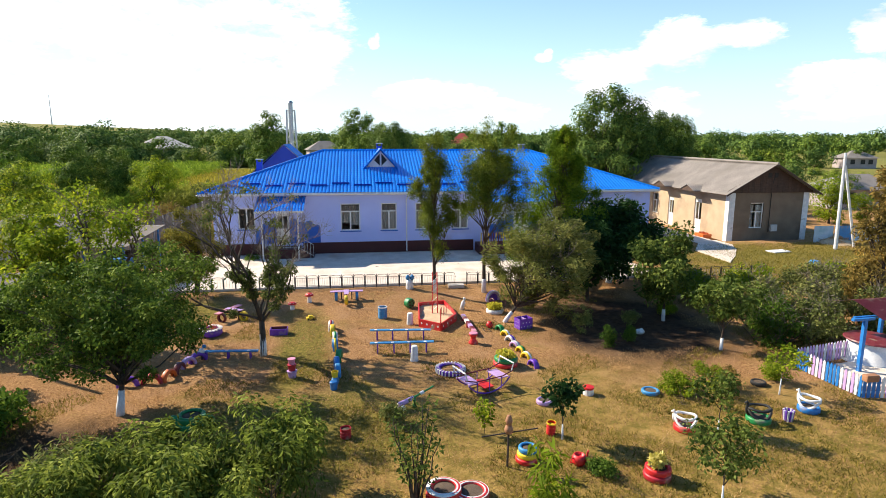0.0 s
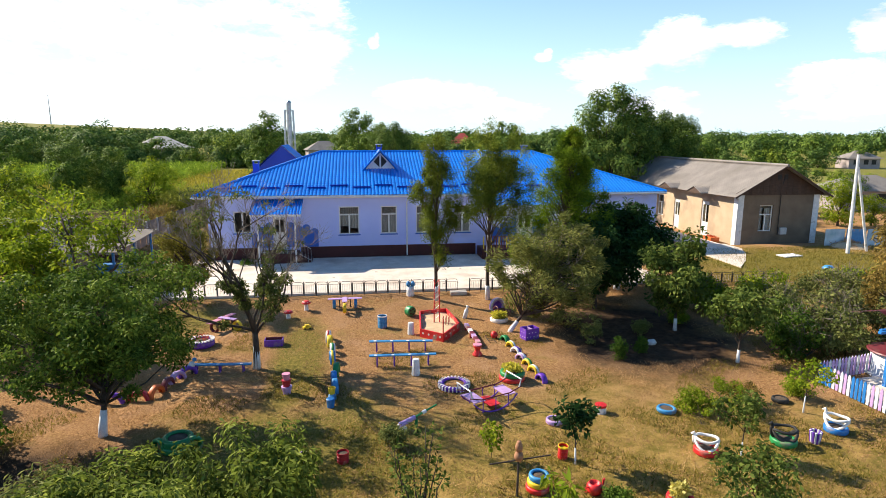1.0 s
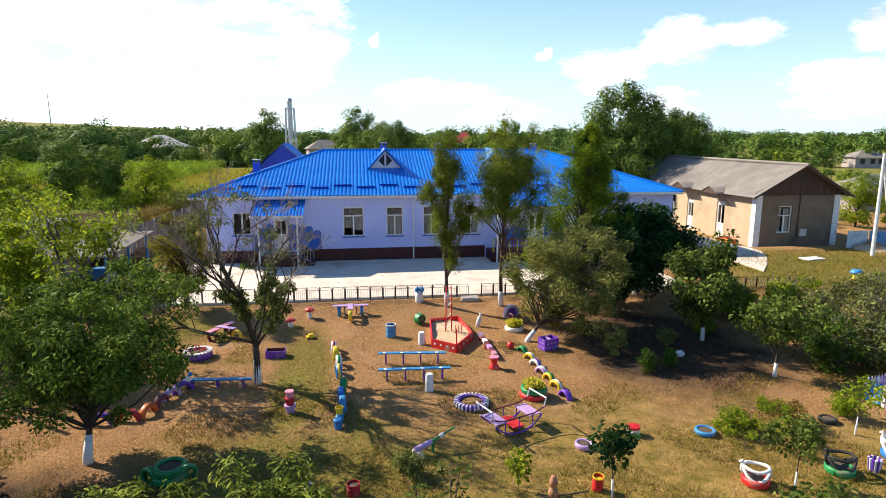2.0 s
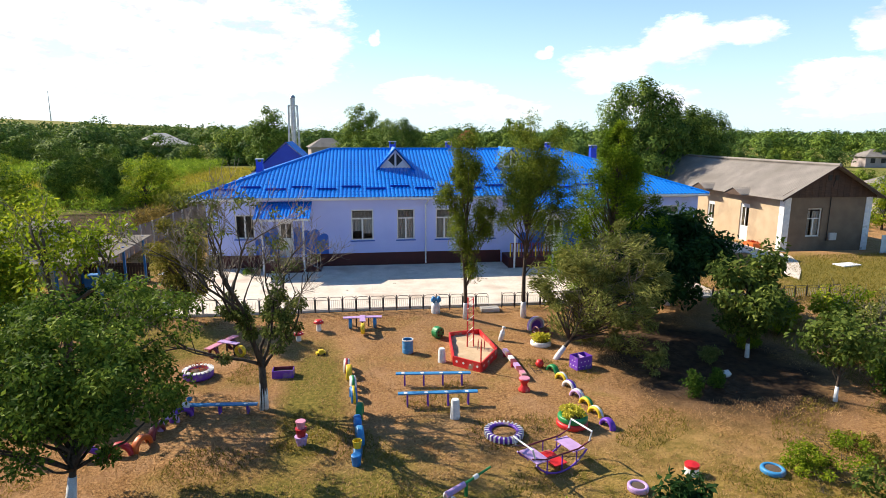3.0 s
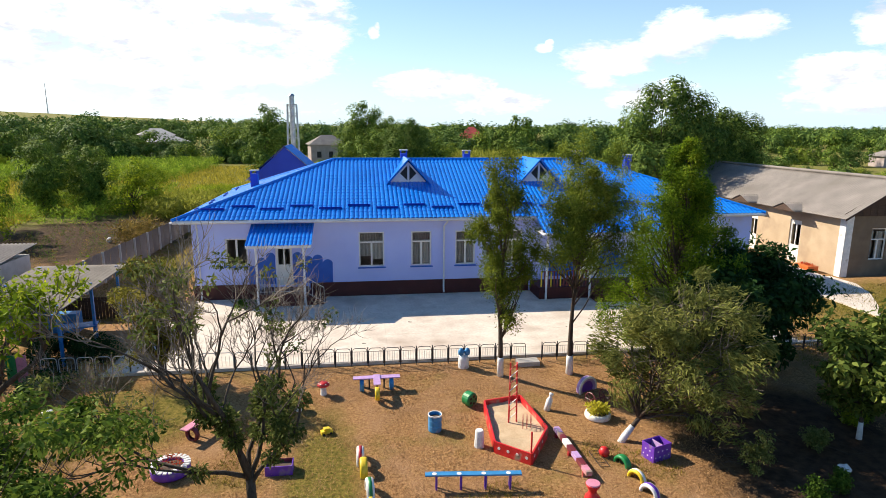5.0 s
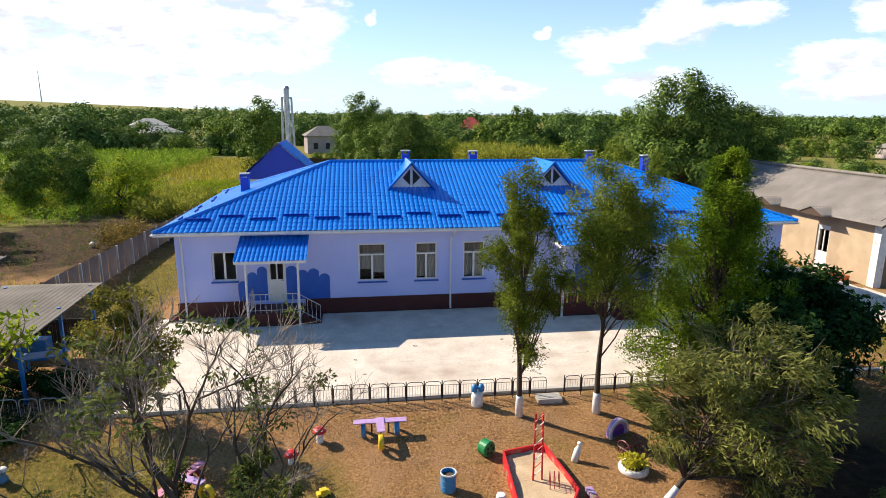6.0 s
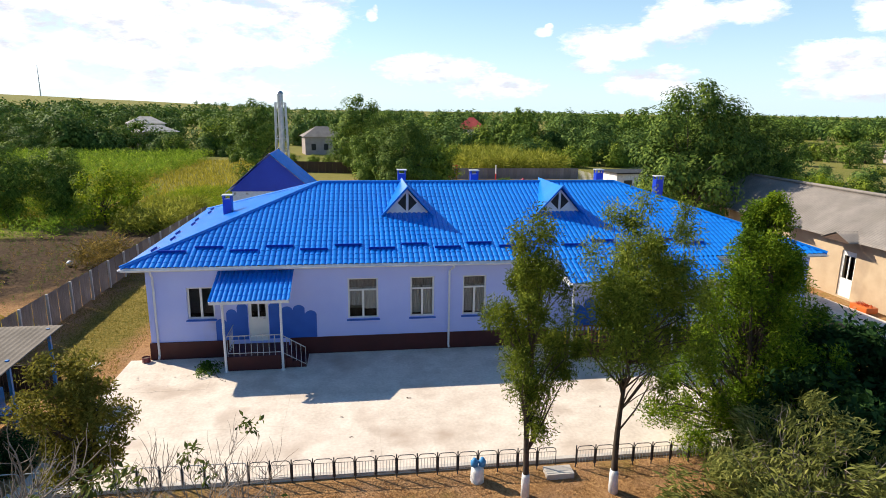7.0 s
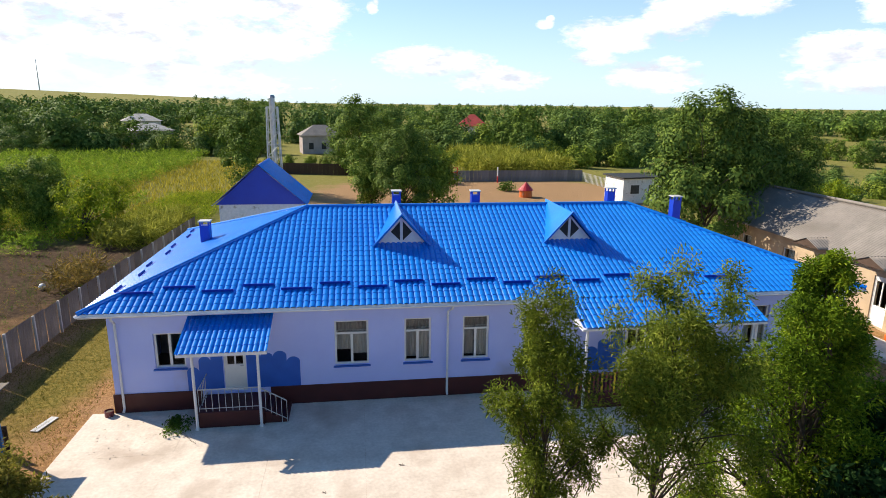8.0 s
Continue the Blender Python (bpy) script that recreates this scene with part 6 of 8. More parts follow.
# ---- open shelter ----
shelter = thing("shelter", "open lean-to shelter with blue posts and asbestos roof", "shelter", pose(-16.02, 30.62, 0))
wavy_sheet("roof", (0, -0.2, 2.12), (1, 0, 0), (0, 6.1, 0.2), 3.65, 6.15, shelter, OLD_ROOF, amp=0.008)
for x, y in ((0.25, 0.25), (3.3, 0.25), (0.25, 3.0), (3.3, 3.0), (0.25, 5.6), (3.3, 5.6)):
    bm = bmesh.new()
    box(bm, x - 0.05, x + 0.05, y - 0.05, y + 0.05, -0.2, 2.2 + 0.03 * y, bevel=0.008)
    part("post", bm, BLUE, shelter)
for k in range(24):
    bm = bmesh.new()
    box(bm, 0.1 + 0.14 * k, 0.225 + 0.14 * k, 5.74, 5.765, -0.1, 0.95, bevel=0.006)
    part("board", bm, BROWN_WOOD, shelter)
bm = bmesh.new()
box(bm, 0.05, 3.4, 5.71, 5.739, 0.75, 0.83)
part("rail", bm, BROWN_WOOD, shelter)
table = thing("play_table", "blue painted wooden table under the shelter", "table", pose(-13.33, 33.54, 0, 0, 0, 15))
bm = bmesh.new()
box(bm, -0.7, 0.7, -0.35, 0.35, 0.55, 0.6, bevel=0.01)
part("tabletop", bm, BLUE, table)
for x in (-0.6, 0.6):
    for y in (-0.28, 0.28):
        bm = bmesh.new()
        box(bm, x - 0.035, x + 0.035, y - 0.035, y + 0.035, -0.15, 0.55)
        part("leg", bm, BLUE, table)
bench_b = thing("play_bench", "blue painted box bench under the shelter", "bench", pose(-14.4, 34.82, 0))
bm = bmesh.new()
box(bm, -0.6, 0.6, -0.25, 0.25, -0.1, 0.75, bevel=0.02)
part("body", bm, BLUE, bench_b)
gate = thing("wooden_gate", "small green and pink painted board by the fence", "board", pose(-13.87, 29.57, -0.1))
for k in range(4):
    bm = bmesh.new()
    box(bm, 0.16 * k, 0.16 * k + 0.15, 0, 0.03, 0, 1.0, bevel=0.006)
    part("board", bm, (GREEN, GREEN, PINK, PINK)[k], gate)

# small outbuilding and pole at the garden's edge
hut = thing("outbuilding", "low shabby outbuilding with a flat asbestos roof", "shed", pose(-22.36, 37.56, -0.1))
bm = bmesh.new()
box(bm, 0, 4, 0, 3, -0.2, 2.2)
part("wall", bm, KERB, hut)
wavy_sheet("roof", (-0.3, -0.3, 2.3), (1, 0, 0), (0, 3.6, 0.35), 4.6, 3.6, hut, ASBESTOS)
hut2 = thing("outbuilding", "dark tarred shed beside the garden", "shed", pose(-17.85, 23.69, -0.3))
bm = bmesh.new()
box(bm, 0, 2.6, 0, 3.2, -0.2, 1.75, bevel=0.02)
part("wall", bm, RUBBER, hut2)
wavy_sheet("roof", (-0.2, -0.2, 1.78), (1, 0, 0), (0, 3.6, 0.2), 3.0, 3.6, hut2, ASBESTOS)
pole2 = thing("utility_pole", "dark wooden utility pole", "pole", pose(-15.69, 22.88, -0.3))
bm = bmesh.new()
rod(bm, (0, 0, -0.2), (-0.1, 0.1, 5.6), 0.11, 0.08, 9)
part("shaft", bm, BARK, pole2)

# ---- playground behind the school ----
wood_fence = thing("plank_fence", "dark grey plank fence before the corn field", "fence")
for k in range(34):
    bm = bmesh.new()
    box(bm, 0.01, 0.57, 0, 0.04, -0.1, 1.55, bevel=0.005)
    part("plank", bm, FENCE_GREY, wood_fence).matrix_basis = pose(12.8 + 0.58 * k, 104.6, 0)
dark_fence = thing("board_fence", "dark weathered board fence behind the play yard", "fence")
for k in range(24):
    bm = bmesh.new()
    box(bm, 0.01, 0.57, 0, 0.04, -0.1, 1.7, bevel=0.005)
    part("plank", bm, BROWN_WOOD, dark_fence).matrix_basis = pose(-15.5 + 0.58 * k, 116 - 0.15 * k, 0)
picket_far = thing("picket_fence", "pale weathered picket fence", "fence")
for k in range(26):
    bm = bmesh.new()
    box(bm, 0.0, 0.1, 0, 0.03, -0.1, 1.3)
    part("picket", bm, PALE_IRON, picket_far).matrix_basis = pose(32.5 + 0.02 * k, 104.4 - 0.42 * k, 0, 0, 0, 90)
white_hut = thing("outbuilding", "small white building with barred windows", "building", pose(29.33, 83.15, 0, 0, 0, 8))
bm = bmesh.new()
box(bm, 0, 6, 0, 4, -0.2, 2.9, bevel=0.02)
part("wall", bm, LIME, white_hut)
bm = bmesh.new()
box(bm, -0.25, 6.25, -0.3, 4.3, 2.9, 3.05, bevel=0.02)
part("roof", bm, RUBBER, white_hut)
for x in (1.0, 3.4):
    bm = bmesh.new()
    box(bm, x, x + 1.1, -0.03, -0.002, 1.1, 2.1)
    part("window", bm, IRON, white_hut)
frame_red = thing("swing_frame", "red painted steel play frame", "play frame", pose(11.65, 101.34, 0))
bm = bmesh.new()
for x in (0, 1.1):
    rod(bm, (x, 0, -0.1), (x, 0, 2.3), 0.07)
for z in (0.9, 1.6, 2.3):
    rod(bm, (0, 0, z), (1.1, 0, z), 0.06)
part("frame", bm, RED, frame_red)
post_red = thing("play_post", "white post with a red foot", "post", pose(18.93, 102.8, 0))
bm = bmesh.new()
rod(bm, (0, 0, 0.9), (0, 0, 2.2), 0.09)
part("shaft", bm, WHITE, post_red)
bm = bmesh.new()
rod(bm, (0, 0, -0.1), (0, 0, 0.9), 0.095)
part("foot", bm, RED, post_red)
house_small = thing("play_house", "small round play house with a red conical roof", "play house", pose(19.34, 89.1, 0) @ Matrix.Scale(0.8, 4))
bm = bmesh.new()
lathe(bm, [(1.0, -0.1), (1.0, 1.1), (0.0, 1.1)], 14)
part("body", bm, ORANGE, house_small)
bm = bmesh.new()
lathe(bm, [(1.25, 1.05), (0.0, 2.3)], 14)
part("roof", bm, DEEP_RED, house_small)
tree("shrub", "green shrub on the playground", 18.2, 94.5, 1.2, 1.3, 0.3, 700, 0.25, FAR_LEAF, 141, clumps=26, spread=0.6, low=0.1, stems=3, category="shrub")

# ---- village houses ----
def village_house(x, y, wide, deep, eave, peak, turn, wall, roof_mat, label):
    h = thing("village_house", label, "house", pose(x, y, ground_z(x, y), 0, 0, turn), "village houses")
    bm = bmesh.new()
    box(bm, -wide / 2, wide / 2, -deep / 2, deep / 2, -0.5, eave)
    part("wall", bm, wall, h)
    bm = bmesh.new()
    o = 0.5
    ring = [bm.verts.new((sx * (wide / 2 + o), sy * (deep / 2 + o), eave)) for sx, sy in ((-1, -1), (1, -1), (1, 1), (-1, 1))]
    a, b = bm.verts.new((-(wide - deep) / 2 * 0.9 - 0.2, 0, peak)), bm.verts.new(((wide - deep) / 2 * 0.9 + 0.2, 0, peak))
    for f in ((ring[0], ring[1], b, a), (ring[1], ring[2], b), (ring[2], ring[3], a, b), (ring[3], ring[0], a), (ring[3], ring[2], ring[1], ring[0])):
        bm.faces.new(f)
    part("roof", bm, roof_mat, h)
    for k in (-0.28, 0.05, 0.3):
        bm = bmesh.new()
        box(bm, wide * k - 0.5, wide * k + 0.5, -deep / 2 - 0.04, -deep / 2 - 0.002, 1.0, min(eave - 0.3, 2.4))
        part("window", bm, RUBBER, h)


TILE_RED = material("red_roof_tile", (0.3, 0.03, 0.03), (0.45, 0.06, 0.05), 0.8, 1.0, 0.2)
GREY_WALL = material("dull_pink_plaster", (0.3, 0.25, 0.24), (0.4, 0.34, 0.33), 0.9, 1.0, 0.2)
PALE_WALL = material("pale_house_plaster", (0.5, 0.42, 0.38), (0.66, 0.58, 0.52), 0.9, 1.0, 0.2)
village_house(-9.6, 157, 8.4, 6, 4.0, 6.2, 12, GREY_WALL, ASBESTOS, "pinkish plastered house with a grey hipped roof")
village_house(31.2, 187.95, 8, 7, 5.0, 8.2, -10, PALE_WALL, TILE_RED, "house with a red hipped roof among trees")
village_house(-64.48, 209.5, 10, 7, 4.6, 6.6, 20, KERB, KERB, "white house with a pale roof")
village_house(-49.92, 169.59, 9, 6, 4.2, 5.8, 35, ASBESTOS, KERB, "low house with a light metal roof")
village_house(117.52, 130.58, 7, 5.5, 2.4, 4.2, -12, GREY_WALL, ASBESTOS, "low village house with a grey roof")
village_house(52.52, 58.25, 7.4, 5, 2.1, 3.6, -8, GREY_WALL, ASBESTOS, "weathered village house with a grey hipped roof")
village_house(78.0, 231.7, 9, 7, 4.5, 7.0, 4, GREY_WALL, ASBESTOS, "village house with a grey roof among trees")
mast = thing("radio_mast", "thin distant radio mast on the hill", "mast", pose(-436.8, 947.72, ground_z(-420, 947.72)))
bm = bmesh.new()
rod(bm, (0, 0, -1), (0, 0, 42), 0.9, 0.4, 6)
part("shaft", bm, STEEL, mast)
ball = thing("ball", "white plastic ball lying on tilled soil", "ball", pose(-20.18, 54.74, ground_z(-19.4, 54.74) + 0.2))
bm = bmesh.new()
bmesh.ops.create_uvsphere(bm, u_segments=16, v_segments=10, radius=0.21)
part("shell", bm, WHITE, ball, smooth=True)

# ---- the garden's play things ----
def tyre_profile(R, r, w):
    """Cross-section of a tyre: tread, rounded shoulders, bulged walls, bead, hollow inside."""
    h = w / 2
    return [(r, -h * 0.55), (r + (R - r) * 0.35, -h), (R - (R - r) * 0.28, -h * 0.98), (R - (R - r) * 0.06, -h * 0.72), (R, -h * 0.45), (R, h * 0.45), (R - (R - r) * 0.06, h * 0.72),
            (R - (R - r) * 0.28, h * 0.98), (r + (R - r) * 0.35, h), (r, h * 0.55), (r + (R - r) * 0.12, h * 0.5), (R - (R - r) * 0.2, h * 0.6), (R - (R - r) * 0.2, -h * 0.6), (r + (R - r) * 0.12, -h * 0.5)]


def tyre_bm(R=0.31, r=0.19, w=0.19, n=28, m=None):
    bm = bmesh.new()
    lathe(bm, tyre_profile(R, r, w), n, m, closed=True)
    return bm


def half_tyre(x, y, turn, mat, label, group, second=None, R=0.28, sunk=0.0):
    """A painted tyre standing half sunk in the ground."""
    t = thing("half_sunk_tyre", label, "tyre", on_ground(x, y, turn, sunk), group)
    part("tyre", tyre_bm(R, R * 0.6, 0.2, m=pose(0, 0, 0, 90)), mat, t, smooth=True)
    if second:
        bm = bmesh.new()
        lathe(bm, [(R * 0.97, -0.045), (R + 0.006, -0.04), (R + 0.006, 0.04), (R * 0.97, 0.045)], 28, pose(0, 0, 0, 90), closed=True)
        part("painted_band", bm, second, t, "tread band of a second colour", smooth=True)
    return t


def flat_tyre(name, label, x, y, mats, R=0.33, w=0.2, soil=True, group="tyre planters", tilt=0.0):
    """Tyres lying on one another, filled with soil."""
    t = thing(name, label, "planter", on_ground(x, y), group)
    for k, mat in enumerate(mats):
        part("tyre", tyre_bm(R - 0.015 * k, (R - 0.015 * k) * 0.62, w, m=pose(0.02 * k, 0.01 * k, w * (0.5 + 0.93 * k))), mat, t, smooth=True)
    if soil:
        bm = bmesh.new()
        lathe(bm, [(R * 0.66, 0.0), (R * 0.66, w * len(mats) * 0.8), (R * 0.3, w * len(mats) * 0.87), (0, w * len(mats) * 0.9)], 18)
        part("soil", bm, SOIL, t)
    return t


# row of tyres along the middle
ROW_L = "row of coloured tyres by the benches"
for x, y, turn, a, b in ((-2.28, 23.82, 89, WHITE, DEEP_RED), (-2.2, 23.26, 91, YELLOW, None), (-2.06, 22.32, 95, WHITE, GREEN), (-2.04, 21.51, 97, BLUE, YELLOW), (-1.85, 20.38, 85, GREEN, None), (-1.91, 19.63, 95, BLUE, None), (-1.85, 19.01, 95, SKYBLUE, None)):
    half_tyre(x, y, turn, a, "painted car tyre standing half sunk in the grass", ROW_L, b, R=0.31, sunk=0.1)
pal = thing("tyre_figure", "blue tyre figure with a yellow bucket head", "garden figure", on_ground(-1.91, 18.13, 84))
part("tyre", tyre_bm(0.3, 0.18, 0.19, m=pose(0, 0, 0.02, 90)), SKYBLUE, pal, smooth=True)
bm = bmesh.new()
lathe(bm, [(0.0, 0.3), (0.09, 0.3), (0.12, 0.5), (0.1, 0.5), (0.085, 0.33), (0, 0.33)], 16)
part("bucket_head", bm, YELLOW, pal, "yellow upturned bucket")
bm = bmesh.new()
lathe(bm, [(0.1, -0.05), (0.13, 0.26), (0.11, 0.28), (0.0, 0.28)], 16, pose(-0.28, 0, 0))
part("bucket_body", bm, BLUE, pal)

# row of tyres on the right, a caterpillar
ROW_R = "caterpillar of coloured tyres"
for x, y, turn, a, b in ((4.62, 22.79, 112, GREEN, None), (4.7, 22.1, 116, YELLOW, WHITE), (4.73, 21.48, 118, WHITE, PURPLE), (4.74, 20.8, 118, LILAC, WHITE), (4.82, 20.24, 112, YELLOW, GREEN), (4.86, 19.62, 116, YELLOW, WHITE), (4.9, 18.87, 110, PURPLE, None)):
    half_tyre(x, y, turn, a, "painted car tyre standing half sunk in the grass", ROW_R, b, R=0.26)
head = thing("tyre_figure", "red ball head of the tyre caterpillar", "garden figure", on_ground(4.28, 23.21))
bm = bmesh.new()
lathe(bm, [(0, 0.0), (0.1, 0.03), (0.15, 0.14), (0.1, 0.26), (0, 0.29)], 14)
part("head", bm, RED, head, smooth=True)

# arches of tyres in front of the plum tree
ROW_A = "tyre arches under the plum tree"
for x, y, turn, a in ((-8.49, 18.94, 8, PURPLE), (-7.79, 19.05, 4, DEEP_RED), (-7.36, 19.35, 70, ORANGE), (-7.2, 19.97, 80, MAROON), (-7.04, 20.46, 60, LILAC), (-6.83, 20.89, 40, PURPLE)):
    half_tyre(x, y, turn, a, "painted tyre standing half sunk as a low arch", ROW_A, R=0.34)
bird = thing("garden_figure", "small white and blue bird figure cut from plastic", "garden figure", on_ground(-6.72, 21.01, 30) @ Matrix.Scale(0.75, 4))
bm = bmesh.new()
lathe(bm, [(0, 0.3), (0.12, 0.34), (0.16, 0.45), (0.1, 0.56), (0, 0.58)], 12)
part("body", bm, WHITE, bird, smooth=True)
bm = bmesh.new()
lathe(bm, [(0, 0.55), (0.09, 0.6), (0.1, 0.7), (0, 0.76)], 10, pose(0.14, 0, 0))
part("head", bm, SKYBLUE, bird, smooth=True)
bm = bmesh.new()
rod(bm, (0, 0, -0.05), (0, 0, 0.34), 0.03)
part("stick", bm, BARK, bird)


def plank_bench(x0, y0, x1, y1, seat, legs, label):
    """A narrow plank bench on steel legs."""
    d = Vector((x1 - x0, y1 - y0, 0))
    L = d.length
    b = thing("garden_bench", label, "bench", on_ground((x0 + x1) / 2, (y0 + y1) / 2, math.degrees(math.atan2(d.y, d.x))), "blue plank benches")
    bm = bmesh.new()
    box(bm, -L / 2, L / 2, -0.085, 0.085, seat - 0.04, seat, bevel=0.008)
    part("seat", bm, SKYBLUE, b)
    n = legs or 3
    for k in range(n):
        x = -L / 2 + 0.28 + (L - 0.56) * k / (n - 1)
        bm = bmesh.new()
        box(bm, x - 0.025, x + 0.025, -0.08, -0.04, -0.1, seat - 0.041)
        box(bm, x - 0.025, x + 0.025, 0.04, 0.08, -0.1, seat - 0.041)
        box(bm, x - 0.024, x + 0.024, -0.05, 0.05, seat - 0.09, seat - 0.042)
        part("leg", bm, PURPLE, b, "violet steel leg")
        bm = bmesh.new()
        lathe(bm, [(0.06, seat + 0.001), (0.06, seat + 0.004), (0, seat + 0.005)], 10, pose(x - 0.05, -0.02, 0))
        part("spot", bm, WHITE, b, "white painted spot")
    return b


plank_bench(-0.71, 22.34, 1.66, 22.1, 0.42, 4, "narrow sky-blue plank bench on violet legs")
plank_bench(-0.74, 20.85, 1.62, 20.73, 0.42, 4, "narrow sky-blue plank bench on violet legs")
plank_bench(-6.88, 21.17, -4.75, 20.98, 0.29, 0, "sky-blue plank bench beside a limewashed tree")

# boat-shaped sandbox with a lattice mast
BX, BY = 2.2, 24.85
sandbox = thing("sandbox", "red boat-shaped sandbox with white dots and a lattice mast", "sandbox", on_ground(BX, BY))
PLAN = [(-0.6, 1.43), (-0.82, -1.06), (0.0, -1.81), (0.85, -0.44), (0.62, 1.68)]
for k in range(5):
    a, b = Vector((*PLAN[k], 0)), Vector((*PLAN[(k + 1) % 5], 0))
    L, ang = (b - a).length, math.degrees(math.atan2(b.y - a.y, b.x - a.x))
    bm = bmesh.new()
    box(bm, 0.012, L - 0.012, -0.025, 0.025, -0.1, 0.36, bevel=0.006)
    w = part("board", bm, RED, sandbox)
    w.matrix_basis = pose(a.x, a.y, 0, 0, 0, ang)
    if k in (1, 2):
        for q in range(4):
            bm = bmesh.new()
            lathe(bm, [(0.045, 0), (0.045, 0.004), (0, 0.005)], 10, pose(L * (q + 0.5) / 4, -0.026, 0.2, 90))
            part("dot", bm, WHITE, w, "white painted dot")
bm = bmesh.new()
slab(bm, [(x * 0.97, y * 0.97) for x, y in PLAN], -0.05, 0.2)
bmesh.ops.subdivide_edges(bm, edges=bm.edges[:], cuts=5, use_grid_fill=True)
bmesh.ops.triangulate(bm, faces=bm.faces[:])
for v in bm.verts:
    if v.co.z > 0.19:
        v.co.z += 0.07 * noise.noise((v.co.x * 2.3, v.co.y * 2.3, 5))
part("sand", bm, SAND, sandbox, "heaped yellow sand")
for sx in (-0.11, 0.13):
    bm = bmesh.new()
    rod(bm, (sx, 0.25, 0.1), (sx * 0.8, 0.3, 2.05), 0.026, n=7)
    part("mast_pole", bm, RED, sandbox)
for k in range(8):
    z = 0.3 + 0.22 * k
    bm = bmesh.new()
    rod(bm, (-0.11, 0.25, z), (0.12, 0.26, z + 0.2), 0.013, n=5)
    part("mast_lattice", bm, RED if k % 2 else WHITE, sandbox)
bm = bmesh.new()
rod(bm, (0.0, -1.75, 0.0), (0.0, -1.75, 0.95), 0.025, n=7)
part("bow_post", bm, RED, sandbox)
for k in range(3):
    bm = bmesh.new()
    pipe(bm, [(0.2 + 0.12 * k, -0.2, 0.2), (0.2 + 0.12 * k, -0.2, 0.5), (0.28 + 0.12 * k, 0.1, 0.5), (0.28 + 0.12 * k, 0.1, 0.2)], 0.012, 5)
    part("hoop", bm, DEEP_RED, sandbox)

# plane made of boards and tyres
def board_plane(x, y, turn, wing, body, label, wheels):
    p = thing("toy_plane", label, "play figure", on_ground(x, y, turn) @ Matrix.Scale(0.82, 4))
    bm = bmesh.new()
    box(bm, -0.95, 0.95, 0.1, 0.4, 0.5, 0.54, bevel=0.008)
    part("wing", bm, wing, p)
    bm = bmesh.new()
    box(bm, -0.14, 0.14, -0.62, 0.38, 0.545, 0.585, bevel=0.008)
    part("body_board", bm, body, p)
    for s in (-1, 1):
        w = part("wheel", tyre_bm(0.27, 0.16, 0.17, m=pose(s * 0.6, 0.2, 0.22, 0, 90)), wheels, p, smooth=True)
    part("nose_wheel", tyre_bm(0.27, 0.16, 0.19, m=pose(0, -0.72, 0.24, 0, 90)), YELLOW, p, "yellow painted tyre", smooth=True)
    for xx, yy in ((-0.3, 0.25), (0.3, 0.25), (0, -0.4)):
        bm = bmesh.new()
        box(bm, xx - 0.03, xx + 0.03, yy - 0.03, yy + 0.03, -0.1, 0.5)
        part("leg", bm, BARK, p)
    return p


board_plane(-1.72, 27.79, 0, LILAC, LILAC, "lilac board plane on blue painted tyres", SKYBLUE)
board_plane(-6.61, 25.87, 62, PINK, LILAC, "worn pink board plane resting on tyres", MAROON)

# mushrooms
def mushroom(x, y, h, label):
    m = thing("toy_mushroom", label, "garden figure", on_ground(x, y), "toy mushrooms")
    bm = bmesh.new()
    lathe(bm, [(0.11, -0.05), (0.09, h * 0.4), (0.07, h * 0.72), (0, h * 0.72)], 12)
    part("stem", bm, WHITE, m, smooth=True)
    bm = bmesh.new()
    lathe(bm, [(0.05, h * 0.7), (0.2, h * 0.69), (0.2, h * 0.78), (0.13, h * 0.94), (0, h)], 16)
    cap = part("cap", bm, RED, m, "red domed cap", smooth=True)
    for k in range(6):
        a = k * 1.05
        bm = bmesh.new()
        lathe(bm, [(0, -0.01), (0.028, 0.0), (0, 0.012)], 8, pose(0.15 * math.cos(a), 0.15 * math.sin(a), h * 0.885))
        part("dot", bm, WHITE, cap)


mushroom(-3.46, 27.78, 0.46, "red-capped toy mushroom with white dots")
mushroom(-4.17, 26.93, 0.38, "faded red toy mushroom in the shade")

# barrel bin, stumps, boxes
def drum(name, label, x, y, r, h, mat, rim=None, tilt=0.0, category="bin", fill=SOIL):
    d = thing(name, label, category, on_ground(x, y) @ pose(0.0, 0.0, 0, tilt))
    bm = bmesh.new()
    lathe(bm, [(0, 0.0), (r * 0.92, 0.0), (r, 0.03), (r * 0.985, h * 0.33), (r * 1.03, h * 0.35), (r * 0.985, h * 0.37), (r * 0.985, h * 0.66), (r * 1.03, h * 0.68), (r * 0.985, h * 0.7), (r, h), (r * 0.93, h), (r * 0.92, h * 0.8), (0, h * 0.8)], 20)
    part("body", bm, mat, d, smooth=False)
    if rim:
        bm = bmesh.new()
        lathe(bm, [(r * 1.04, h - 0.03), (r * 1.05, h + 0.01), (r * 0.93, h + 0.012), (r * 0.92, h - 0.01)], 20, closed=True)
        part("rim", bm, rim, d)
    bm = bmesh.new()
    lathe(bm, [(r * 0.9, h * 0.801), (r * 0.5, h * 0.85), (0, h * 0.87)], 14)
    part("filling", bm, fill, d)
    return d


